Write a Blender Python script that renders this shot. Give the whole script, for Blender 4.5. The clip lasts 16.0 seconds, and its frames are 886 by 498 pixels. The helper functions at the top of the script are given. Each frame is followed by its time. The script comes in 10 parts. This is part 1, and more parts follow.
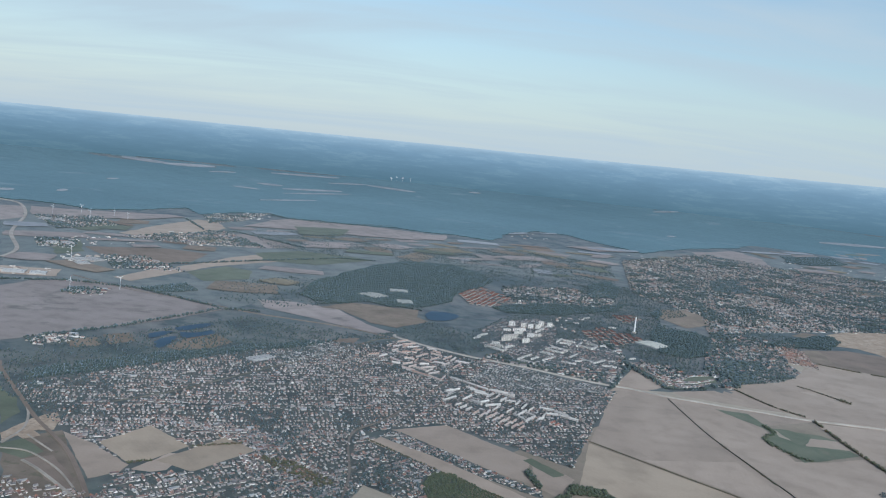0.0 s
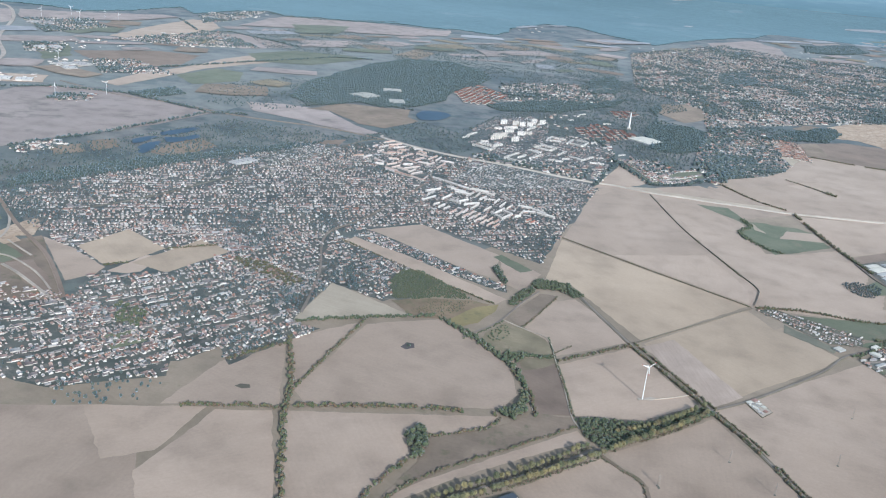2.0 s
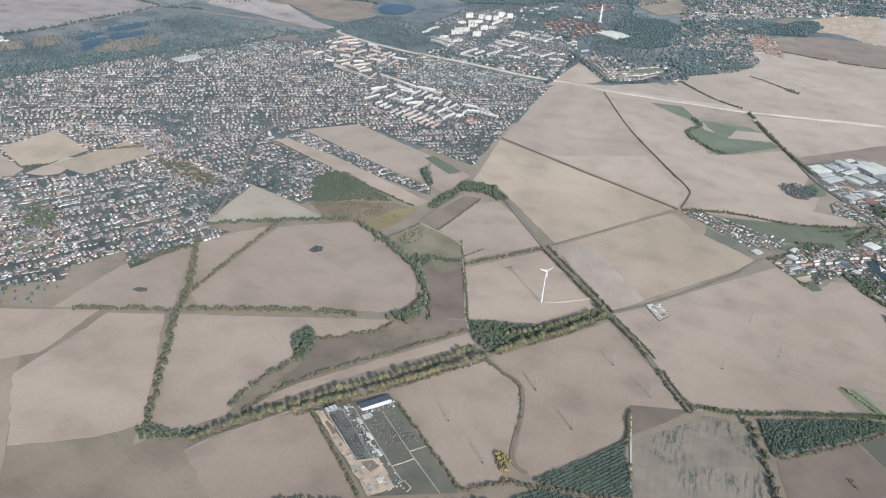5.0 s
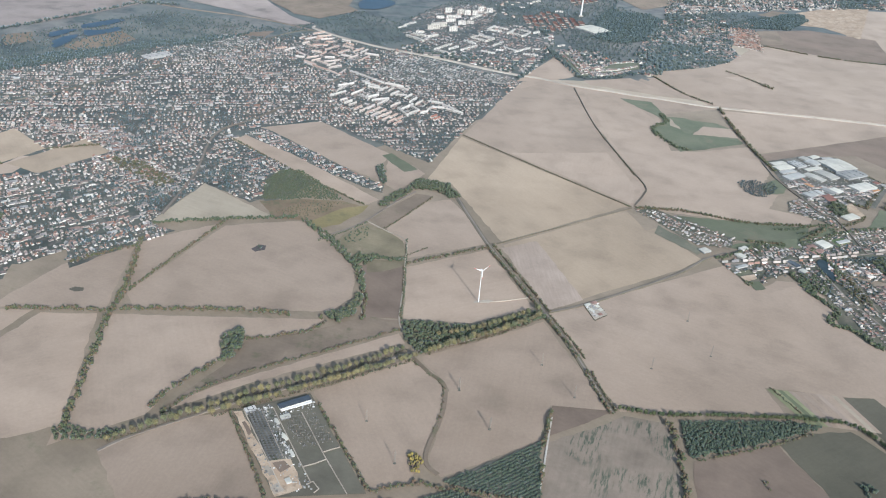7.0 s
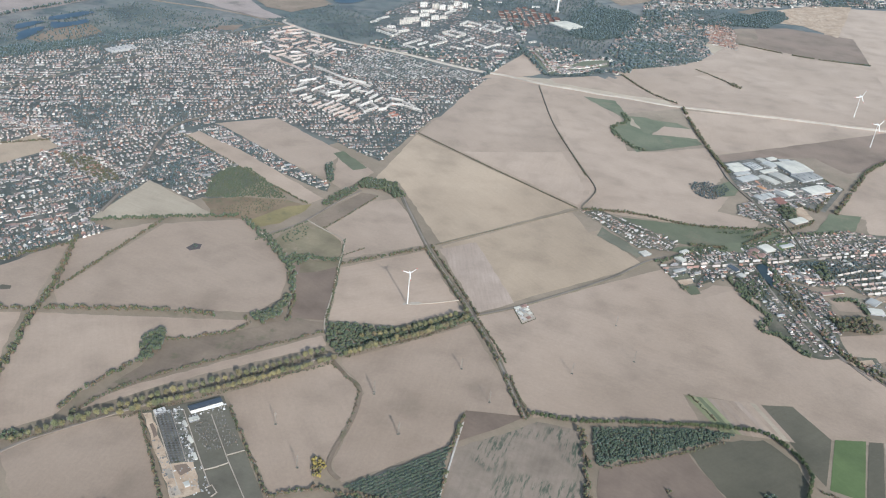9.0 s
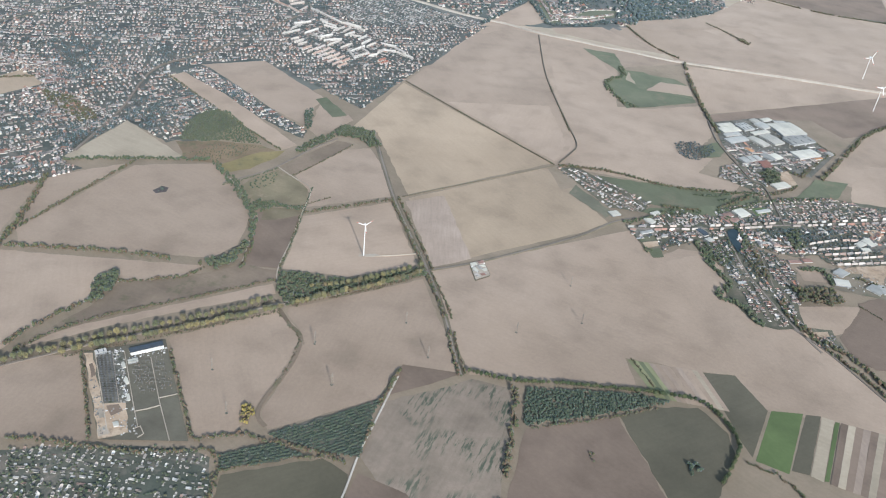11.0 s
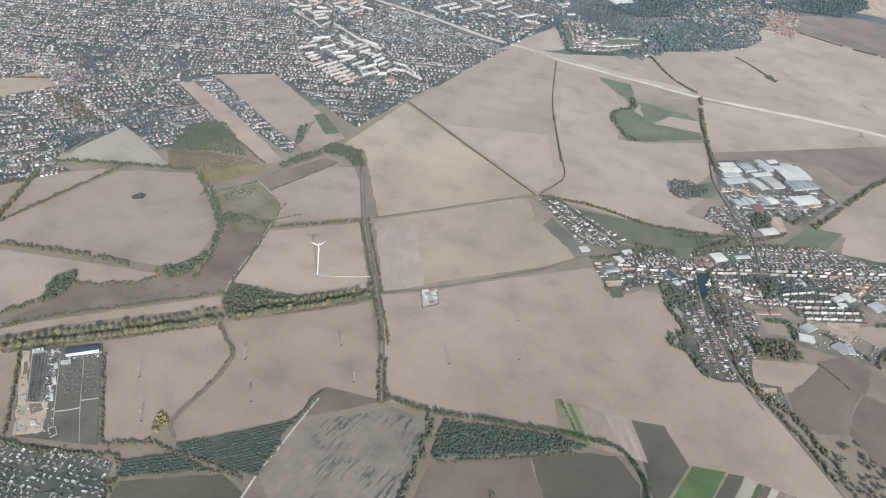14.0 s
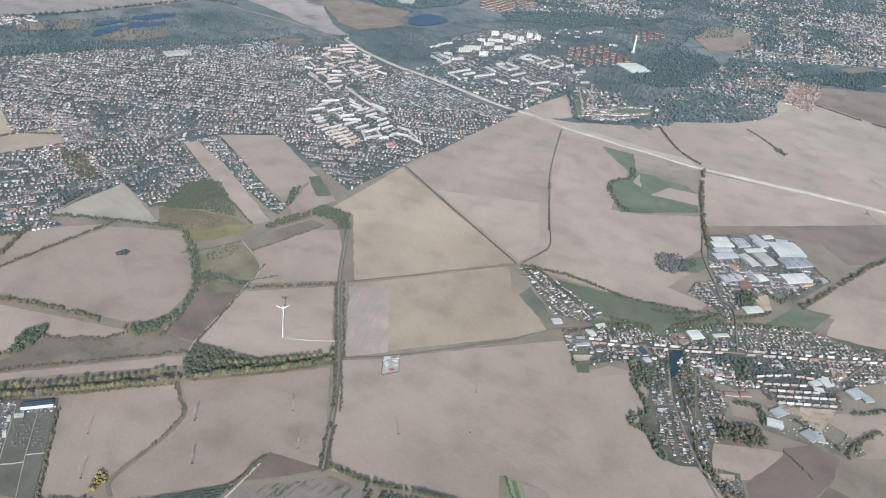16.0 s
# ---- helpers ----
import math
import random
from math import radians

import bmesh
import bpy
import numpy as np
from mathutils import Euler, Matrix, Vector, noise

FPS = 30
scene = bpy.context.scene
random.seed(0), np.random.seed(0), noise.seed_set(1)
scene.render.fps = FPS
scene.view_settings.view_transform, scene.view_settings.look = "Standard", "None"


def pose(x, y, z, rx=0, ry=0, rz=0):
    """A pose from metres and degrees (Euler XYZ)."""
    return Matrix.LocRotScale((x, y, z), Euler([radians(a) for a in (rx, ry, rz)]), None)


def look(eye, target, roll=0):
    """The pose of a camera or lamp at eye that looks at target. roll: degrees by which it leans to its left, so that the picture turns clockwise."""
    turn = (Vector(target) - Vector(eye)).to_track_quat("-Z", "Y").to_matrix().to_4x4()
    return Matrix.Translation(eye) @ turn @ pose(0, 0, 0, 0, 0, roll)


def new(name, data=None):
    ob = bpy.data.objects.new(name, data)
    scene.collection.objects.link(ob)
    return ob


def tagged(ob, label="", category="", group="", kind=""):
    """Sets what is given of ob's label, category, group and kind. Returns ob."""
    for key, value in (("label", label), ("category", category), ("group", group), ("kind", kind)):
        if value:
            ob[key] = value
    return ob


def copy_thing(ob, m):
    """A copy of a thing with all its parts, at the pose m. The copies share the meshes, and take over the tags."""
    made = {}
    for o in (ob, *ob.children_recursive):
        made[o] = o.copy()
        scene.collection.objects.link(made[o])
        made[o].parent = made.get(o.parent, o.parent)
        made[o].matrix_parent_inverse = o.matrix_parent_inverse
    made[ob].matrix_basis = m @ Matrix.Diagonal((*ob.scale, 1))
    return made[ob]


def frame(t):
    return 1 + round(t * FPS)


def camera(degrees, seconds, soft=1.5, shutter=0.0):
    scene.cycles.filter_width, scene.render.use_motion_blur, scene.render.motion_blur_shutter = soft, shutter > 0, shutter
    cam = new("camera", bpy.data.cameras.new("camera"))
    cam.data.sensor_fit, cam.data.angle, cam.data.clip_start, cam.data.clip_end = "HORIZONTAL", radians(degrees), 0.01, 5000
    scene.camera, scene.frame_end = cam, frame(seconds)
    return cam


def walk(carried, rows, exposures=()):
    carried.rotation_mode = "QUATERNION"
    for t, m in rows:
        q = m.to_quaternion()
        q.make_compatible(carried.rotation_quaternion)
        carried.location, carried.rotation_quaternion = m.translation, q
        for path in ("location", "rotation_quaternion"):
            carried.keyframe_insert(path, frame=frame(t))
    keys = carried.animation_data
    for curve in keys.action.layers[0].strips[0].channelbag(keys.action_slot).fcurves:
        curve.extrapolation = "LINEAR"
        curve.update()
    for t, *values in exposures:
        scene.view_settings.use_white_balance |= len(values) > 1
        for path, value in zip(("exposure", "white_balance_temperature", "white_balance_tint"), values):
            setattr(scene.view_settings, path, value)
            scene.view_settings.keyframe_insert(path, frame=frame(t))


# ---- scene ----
cam = camera(55.40, 16.0, soft=1.15)
# seconds, eye (metres), turn (degrees)
PATH = [
    (0, 0.00, 0.00, 178.15, 83.479, -6.185, 0.706),
    (0.5, 7.63, 0.06, 178.73, 80.684, -5.917, 1.045),
    (1, 15.25, 0.84, 179.57, 76.391, -5.705, 1.404),
    (1.5, 22.89, 2.02, 180.73, 72.738, -5.358, 1.554),
    (2, 30.61, 2.62, 181.81, 69.764, -4.873, 1.807),
    (2.5, 38.40, 2.41, 182.74, 67.473, -4.767, 2.001),
    (3, 46.24, 3.95, 183.80, 66.108, -4.801, 1.875),
    (3.5, 54.30, 5.18, 184.67, 65.173, -4.829, 2.051),
    (4, 62.38, 6.37, 185.73, 64.145, -4.651, 2.107),
    (6.5, 102.02, 9.72, 192.36, 61.857, -4.435, 2.927),
    (7, 110.11, 10.46, 193.86, 62.042, -4.250, 3.015),
    (7.5, 118.18, 11.68, 195.56, 62.549, -4.284, 2.869),
    (8, 126.18, 12.80, 197.45, 62.786, -4.439, 2.752),
    (8.5, 134.01, 13.63, 199.27, 62.463, -4.544, 2.984),
    (9, 142.21, 14.78, 200.91, 61.348, -4.699, 3.550),
    (9.5, 150.56, 15.96, 202.58, 60.051, -4.860, 4.151),
    (10, 158.81, 17.09, 204.34, 58.888, -5.097, 4.912),
    (12.5, 199.53, 25.35, 213.71, 56.268, -6.046, 9.764),
    (13, 207.90, 27.09, 215.88, 56.350, -6.194, 10.880),
    (13.5, 216.46, 28.78, 218.27, 56.685, -6.271, 11.865),
    (14, 225.24, 30.65, 220.70, 57.294, -6.365, 12.920),
    (14.5, 234.16, 33.15, 223.12, 58.073, -6.332, 14.009),
    (15, 243.25, 35.59, 225.67, 58.848, -6.376, 15.049),
    (15.5, 252.20, 37.70, 228.73, 59.796, -6.344, 15.995),
    (16, 260.77, 41.33, 231.67, 60.542, -6.424, 16.886),
]
EXPOSURES = [(0.0, -0.1, 5600, 8), (0.6, -0.12, 5650, 8), (1.0, -0.2, 5700, 8), (1.5, 0.42, 5750, 9), (2.5, 0.62, 5900, 10), (6.0, 0.61, 6080, 10), (13.0, 0.62, 6120, 10), (16.0, 0.61, 5900, 10)]
walk(cam, [(t, pose(x, y, z, rx, ry, rz)) for t, x, y, z, rx, ry, rz in PATH], EXPOSURES)

# ---- light: low autumn sun behind the eye, pale sky with thin cirrus ----
SUN_WAY = Vector((0.405, -0.914, 0.497)).normalized()
world = bpy.data.worlds.new("sky")
scene.world = world
world.use_nodes = True
wn, wl = world.node_tree.nodes, world.node_tree.links
wn.clear()
sky = wn.new("ShaderNodeTexSky")
sky.sky_type, sky.sun_disc = "NISHITA", False
sky.sun_elevation, sky.sun_rotation = radians(26.4), radians(156)
sky.air_density, sky.dust_density, sky.ozone_density = 1.3, 0.4, 2.0
w_geo = wn.new("ShaderNodeTexCoord")
w_sep = wn.new("ShaderNodeSeparateXYZ")
wl.new(w_geo.outputs["Generated"], w_sep.inputs[0])
w_add = wn.new("ShaderNodeMath")
w_add.operation, w_add.inputs[1].default_value = "ADD", 0.12
wl.new(w_sep.outputs["Z"], w_add.inputs[0])
w_com = wn.new("ShaderNodeCombineXYZ")
for axis in "XY":
    w_div = wn.new("ShaderNodeMath")
    w_div.operation = "DIVIDE"
    wl.new(w_sep.outputs[axis], w_div.inputs[0])
    wl.new(w_add.outputs[0], w_div.inputs[1])
    wl.new(w_div.outputs[0], w_com.inputs[axis])
w_map = wn.new("ShaderNodeMapping")
w_map.inputs["Rotation"].default_value[2] = 0.35
w_map.inputs["Scale"].default_value = (0.35, 1.1, 1.0)
wl.new(w_com.outputs[0], w_map.inputs["Vector"])
w_noise = wn.new("ShaderNodeTexNoise")
w_noise.inputs["Scale"].default_value, w_noise.inputs["Detail"].default_value = 0.9, 5.0
w_noise.inputs["Roughness"].default_value, w_noise.inputs["Distortion"].default_value = 0.55, 0.6
wl.new(w_map.outputs[0], w_noise.inputs["Vector"])
w_ramp = wn.new("ShaderNodeValToRGB")
w_ramp.color_ramp.elements[0].position, w_ramp.color_ramp.elements[0].color = 0.42, (0, 0, 0, 1)
w_ramp.color_ramp.elements[1].position, w_ramp.color_ramp.elements[1].color = 0.66, (0.8, 0.8, 0.8, 1)
wl.new(w_noise.outputs["Fac"], w_ramp.inputs["Fac"])
w_mix = wn.new("ShaderNodeMix")
w_mix.data_type = "RGBA"
wl.new(w_ramp.outputs["Color"], w_mix.inputs["Factor"])
wl.new(sky.outputs[0], w_mix.inputs["A"])
w_mix.inputs["B"].default_value = (4.9, 5.5, 5.6, 1)
w_low = wn.new("ShaderNodeMapRange")
w_low.inputs["From Min"].default_value, w_low.inputs["From Max"].default_value = 0.0, 0.22
w_low.inputs["To Min"].default_value, w_low.inputs["To Max"].default_value = 0.9, 0.0
wl.new(w_sep.outputs["Z"], w_low.inputs["Value"])
w_veil = wn.new("ShaderNodeMix")
w_veil.data_type = "RGBA"
wl.new(w_low.outputs[0], w_veil.inputs["Factor"])
wl.new(w_mix.outputs["Result"], w_veil.inputs["A"])
w_veil.inputs["B"].default_value = (4.8, 5.4, 5.5, 1)
w_bg = wn.new("ShaderNodeBackground")
w_bg.inputs["Strength"].default_value = 0.12
wl.new(w_veil.outputs["Result"], w_bg.inputs["Color"])
w_out = wn.new("ShaderNodeOutputWorld")
wl.new(w_bg.outputs[0], w_out.inputs["Surface"])
sun = new("sun", bpy.data.lights.new("sun", "SUN"))
sun.data.energy, sun.data.angle, sun.data.color = 3.6, radians(0.6), (1.0, 0.94, 0.86)
sun.matrix_world = look(SUN_WAY * 400, (0, 0, 0))


# ---- materials ----
def shader(name, rough=0.85, sheen=0.0, sheen_tint=(0.62, 0.74, 0.9), metal=0.0, spec=0.3):
    mat = bpy.data.materials.new(name)
    mat.use_nodes = True
    n, k = mat.node_tree.nodes, mat.node_tree.links
    b = n["Principled BSDF"]
    b.inputs["Roughness"].default_value, b.inputs["Metallic"].default_value = rough, metal
    b.inputs["Specular IOR Level"].default_value = spec
    # tinted sheen stands in for aerial haze at grazing view
    if sheen:
        b.inputs["Sheen Weight"].default_value = sheen
        b.inputs["Sheen Roughness"].default_value = 0.45
        b.inputs["Sheen Tint"].default_value = (*sheen_tint, 1)
    return mat, n, k, b


def node_noise(n, k, vec, scale, detail=4.0, rough=0.55, stretch=None, angle=0.0):
    if stretch:
        m = n.new("ShaderNodeMapping")
        m.inputs["Rotation"].default_value[2] = angle
        m.inputs["Scale"].default_value = stretch
        m2 = n.new("ShaderNodeMapping")
        m2.inputs["Rotation"].default_value[2] = angle
        k.new(vec, m2.inputs["Vector"])
        m.inputs["Rotation"].default_value[2] = 0.0
        k.new(m2.outputs[0], m.inputs["Vector"])
        vec = m.outputs[0]
    t = n.new("ShaderNodeTexNoise")
    t.inputs["Scale"].default_value, t.inputs["Detail"].default_value, t.inputs["Roughness"].default_value = scale, detail, rough
    k.new(vec, t.inputs["Vector"])
    return t.outputs["Fac"]


def node_ramp(n, k, fac, stops):
    r = n.new("ShaderNodeValToRGB")
    e = r.color_ramp.elements
    while len(e) < len(stops):
        e.new(0.5)
    for i, (p, c) in enumerate(stops):
        e[i].position, e[i].color = p, (*c, 1) if len(c) == 3 else c
    k.new(fac, r.inputs["Fac"])
    return r.outputs["Color"]


def node_mix(n, k, fac, a, b, how="MIX"):
    m = n.new("ShaderNodeMix")
    m.data_type, m.blend_type = "RGBA", how
    for value, slot in ((fac, "Factor"), (a, "A"), (b, "B")):
        if isinstance(value, (float, int)):
            m.inputs[slot].default_value = value
        elif isinstance(value, tuple):
            m.inputs[slot].default_value = (*value, 1)
        else:
            k.new(value, m.inputs[slot])
    return m.outputs["Result"]


def grey(v):
    return (v, v, v)


def land(name, dark, light, angle=0.0, streak=0.035, stain=0.16, fine=0.025, sheen=0.16, patch=0.012, third=None, bump=0.25, third_from=0.52, sheen_tint=(0.62, 0.74, 0.9), third_stretch=None, third_mask=0.0, clod=0.075):
    """Open ground: broad patches of wet and dry soil, streaks along the tillage, fine grain."""
    mat, n, k, b = shader(name, 0.95, sheen, sheen_tint, spec=0.15)
    geo = n.new("ShaderNodeNewGeometry").outputs["Position"]
    info = n.new("ShaderNodeObjectInfo").outputs["Random"]
    off = n.new("ShaderNodeVectorMath")
    off.operation = "ADD"
    sc = n.new("ShaderNodeVectorMath")
    sc.operation = "SCALE"
    sc.inputs[0].default_value = (310.0, 170.0, 90.0)
    k.new(info, sc.inputs["Scale"])
    k.new(geo, off.inputs[0])
    k.new(sc.outputs[0], off.inputs[1])
    vec = off.outputs[0]
    broad = node_noise(n, k, vec, patch, 6.0, 0.6)
    col = node_ramp(n, k, broad, [(0.34, dark), (0.66, light)])
    if third:
        spots = node_noise(n, k, vec, patch * 2.7, 5.0, 0.65, third_stretch, angle)
        where = node_ramp(n, k, spots, [(third_from, grey(0)), (third_from + 0.1, grey(0.8))])
        if third_mask:
            herd = node_noise(n, k, vec, third_mask, 2.0, 0.5)
            where = node_mix(n, k, 1.0, where, node_ramp(n, k, herd, [(0.44, grey(0)), (0.56, grey(1))]), "MULTIPLY")
        col = node_mix(n, k, where, col, third)
    lines = node_noise(n, k, vec, 0.05, 4.0, 0.6, (1.0, 14.0, 1.0), angle)
    tone = node_ramp(n, k, lines, [(0.3, grey(1 - streak)), (0.7, grey(1 + streak * 0.6))])
    col = node_mix(n, k, 1.0, col, tone, "MULTIPLY")
    rows = node_noise(n, k, vec, 0.45, 2.0, 0.5, (0.25, 2.2, 1.0), angle)
    col = node_mix(n, k, 1.0, col, node_ramp(n, k, rows, [(0.3, grey(1 - fine)), (0.7, grey(1 + fine))]), "MULTIPLY")
    wide = node_noise(n, k, vec, 0.021, 3.0, 0.55, (0.5, 1.3, 1.0), angle + 0.5)
    col = node_mix(n, k, 1.0, col, node_ramp(n, k, wide, [(0.3, grey(1 - stain * 0.5)), (0.48, grey(1.0)), (0.7, grey(1 + stain * 0.3))]), "MULTIPLY")
    blot = node_noise(n, k, vec, 0.055, 3.0, 0.5)
    col = node_mix(n, k, 1.0, col, node_ramp(n, k, blot, [(0.28, grey(1 - stain)), (0.5, grey(1.0)), (0.75, grey(1 + stain * 0.35))]), "MULTIPLY")
    clods = node_noise(n, k, geo, 0.7, 6.0, 0.75)
    col = node_mix(n, k, 1.0, col, node_ramp(n, k, clods, [(0.3, grey(1 - clod)), (0.7, grey(1 + clod))]), "MULTIPLY")
    each = n.new("ShaderNodeMapRange")
    each.inputs["To Min"].default_value, each.inputs["To Max"].default_value = 0.88, 1.1
    k.new(info, each.inputs["Value"])
    col = node_mix(n, k, 1.0, col, each.outputs[0], "MULTIPLY")
    k.new(col, b.inputs["Base Color"])
    bm_ = n.new("ShaderNodeBump")
    bm_.inputs["Strength"].default_value, bm_.inputs["Distance"].default_value = bump, 0.4
    k.new(node_noise(n, k, geo, 0.9, 5.0, 0.7), bm_.inputs["Height"])
    k.new(bm_.outputs[0], b.inputs["Normal"])
    return mat


def tinted(name, stops, rough=0.8, sheen=0.0, by="island", grain=0.15, grain_scale=0.6, spec=0.3, sheen_tint=(0.62, 0.74, 0.9)):
    """Many pieces of one kind: each takes its own tone from the row of colours."""
    mat, n, k, b = shader(name, rough, sheen, sheen_tint, spec=spec)
    if by == "island":
        pick = n.new("ShaderNodeNewGeometry").outputs["Random Per Island"]
    else:
        pick = n.new("ShaderNodeObjectInfo").outputs["Random"]
    col = node_ramp(n, k, pick, stops)
    pos = n.new("ShaderNodeNewGeometry").outputs["Position"]
    g = node_noise(n, k, pos, grain_scale, 3.0, 0.6)
    col = node_mix(n, k, 1.0, col, node_ramp(n, k, g, [(0.3, grey(1 - grain)), (0.7, grey(1 + grain))]), "MULTIPLY")
    k.new(col, b.inputs["Base Color"])
    return mat


def steps(colours):
    return [((i + 0.5) / len(colours), c) for i, c in enumerate(colours)]


# warm sheen tint that lightens soil with distance in place of haze
HAZE_WARM = (0.86, 0.78, 0.72)
SOIL = [land("tilled_soil" if i == 0 else "tilled_soil", (0.278, 0.211, 0.158), (0.342, 0.264, 0.203), a, sheen=0.28, stain=0.2, streak=0.03, fine=0.015, sheen_tint=HAZE_WARM) for i, a in enumerate((0.45, -0.55, 1.15, 1.75))]
SOIL_WARM = land("dry_stubble", (0.31, 0.237, 0.166), (0.378, 0.294, 0.21), 0.9, sheen=0.28, stain=0.2, streak=0.035, fine=0.015, sheen_tint=HAZE_WARM)
RIDGED = land("ridged_soil", (0.27, 0.21, 0.165), (0.34, 0.27, 0.22), 1.45, streak=0.06, fine=0.07, sheen=0.2, sheen_tint=HAZE_WARM)
DARK_SOIL = land("wet_dark_soil", (0.05, 0.042, 0.042), (0.085, 0.07, 0.065), 0.3, patch=0.1)
SOIL_PALE = land("pale_stubble", (0.33, 0.28, 0.21), (0.40, 0.34, 0.26), 0.4, streak=0.06, sheen_tint=HAZE_WARM)
SOIL_BROWN = land("brown_soil", (0.15, 0.113, 0.088), (0.212, 0.16, 0.125), 0.7, stain=0.25, sheen_tint=HAZE_WARM)
SOIL_OLIVE = land("sprouting_field", (0.094, 0.085, 0.058), (0.136, 0.12, 0.084), -0.6)
FALLOW = land("fallow_grass", (0.145, 0.114, 0.086), (0.225, 0.175, 0.132), 0.3, patch=0.04, third=(0.12, 0.112, 0.07), third_from=0.56, sheen_tint=HAZE_WARM)
MEADOW = land("meadow_grass", (0.108, 0.122, 0.07), (0.155, 0.16, 0.1), 0.3, patch=0.03, third=(0.17, 0.155, 0.1), third_from=0.58, sheen=0.12)
PADDOCK = land("dull_paddock", (0.118, 0.115, 0.077), (0.16, 0.15, 0.104), 0.3, patch=0.04, third=(0.18, 0.155, 0.11), third_from=0.58)
CROP = land("green_crop", (0.085, 0.122, 0.044), (0.115, 0.155, 0.06), 1.1, patch=0.03, stain=0.2)
SAND = land("bare_sand", (0.36, 0.265, 0.185), (0.47, 0.37, 0.275), 0.2, patch=0.12, third=(0.26, 0.195, 0.14), sheen=0.05)
# scrub and town gardens: bluer sheen tint imitates haze
SCRUB = land("scrubland", (0.062, 0.076, 0.06), (0.17, 0.155, 0.126), 0.3, patch=0.012, third=(0.046, 0.062, 0.05), stain=0.4, sheen=0.17, sheen_tint=(0.55, 0.72, 0.95))
GARDEN = land("garden_ground", (0.058, 0.068, 0.054), (0.108, 0.108, 0.086), 0.3, patch=0.06, third=(0.165, 0.143, 0.118), stain=0.35, sheen=0.15, sheen_tint=(0.55, 0.72, 0.95))
VILLAGE_SOIL = land("village_garden_ground", (0.075, 0.08, 0.052), (0.135, 0.125, 0.088), 0.3, patch=0.07, third=(0.185, 0.155, 0.118), stain=0.35, sheen=0.13)
# far gardens and grassland: bluish sheen paints the haze on them
FAR_GARDEN = land("hazed_garden_ground", (0.062, 0.074, 0.06), (0.118, 0.12, 0.098), 0.3, patch=0.03, third=(0.17, 0.15, 0.125), third_from=0.55, stain=0.35, sheen=0.16, sheen_tint=(0.58, 0.72, 0.92))
FAR_PLAIN = land("hazed_rough_grass", (0.12, 0.125, 0.095), (0.175, 0.17, 0.135), 0.3, patch=0.008, third=(0.075, 0.09, 0.07), third_from=0.54, stain=0.35, sheen=0.22, sheen_tint=(0.6, 0.73, 0.9))
STREAKED = land("patchy_regrowth", (0.205, 0.166, 0.13), (0.258, 0.208, 0.165), -1.3, streak=0.06, patch=0.13, third=(0.045, 0.075, 0.05), third_from=0.49, third_stretch=(0.5, 2.6, 1.0), third_mask=0.06, sheen_tint=HAZE_WARM)
ASPHALT = land("asphalt", (0.19, 0.163, 0.138), (0.25, 0.215, 0.182), 0.3, patch=0.08, stain=0.2, sheen=0.05)
PALE_LANE = land("new_concrete", (0.44, 0.4, 0.35), (0.54, 0.5, 0.44), 0.3, patch=0.08, stain=0.2, sheen=0.05)
CONCRETE = land("concrete_road", (0.33, 0.285, 0.24), (0.43, 0.375, 0.32), 0.3, patch=0.08, stain=0.2, sheen=0.05)
TRACK = land("gravel_track", (0.34, 0.295, 0.24), (0.44, 0.385, 0.32), 0.3, patch=0.1, stain=0.25, sheen=0.05)
GRAVEL = land("grey_gravel", (0.115, 0.112, 0.095), (0.215, 0.205, 0.178), 0.3, patch=0.12, third=(0.07, 0.082, 0.055), third_from=0.55, stain=0.3, sheen=0.05)
# far canopy: haze put into the bluish base and sheen
FAR_WOOD = land("hazed_pine_canopy", (0.02, 0.044, 0.044), (0.046, 0.08, 0.078), 0.2, patch=0.0022, stain=0.3, streak=0.02, fine=0.01, clod=0.06, sheen=0.33, sheen_tint=(0.5, 0.73, 0.88), third=(0.105, 0.115, 0.11), third_from=0.6, bump=0.5)

RUSSET = land("russet_heath", (0.15, 0.11, 0.072), (0.215, 0.16, 0.105), 0.3, patch=0.06, third=(0.125, 0.122, 0.068), third_from=0.54, stain=0.35, sheen_tint=HAZE_WARM)
GOLDEN = land("golden_heath", (0.19, 0.16, 0.075), (0.245, 0.2, 0.095), 0.3, patch=0.06, third=(0.14, 0.13, 0.07), third_from=0.55, sheen_tint=HAZE_WARM)
OLIVE_GRASS = land("rough_olive_grass", (0.145, 0.126, 0.08), (0.2, 0.17, 0.112), 0.3, patch=0.05, third=(0.22, 0.175, 0.125), third_from=0.56, stain=0.3, sheen_tint=HAZE_WARM)
# far heath and fields: haze put into greyed colour and sheen
FAR_GLADE = land("hazed_heath", (0.2, 0.18, 0.16), (0.29, 0.262, 0.235), 0.3, patch=0.02, stain=0.4, sheen=0.3)
FAR_FIELD = land("hazed_stubble", (0.205, 0.17, 0.152), (0.27, 0.226, 0.2), 0.3, patch=0.01, stain=0.3, sheen=0.22, third=(0.1, 0.095, 0.08), third_from=0.58, sheen_tint=(0.82, 0.76, 0.77))
# aerial haze painted as emission, paler towards the rim
mat_, n_, k_, b_ = shader("haze_glow", 1.0, spec=0.0)
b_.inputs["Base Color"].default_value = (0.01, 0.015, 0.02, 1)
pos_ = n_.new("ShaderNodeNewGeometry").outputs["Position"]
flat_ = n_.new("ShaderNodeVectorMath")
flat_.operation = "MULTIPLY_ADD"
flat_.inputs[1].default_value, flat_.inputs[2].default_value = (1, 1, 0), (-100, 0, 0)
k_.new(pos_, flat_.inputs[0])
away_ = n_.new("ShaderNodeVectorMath")
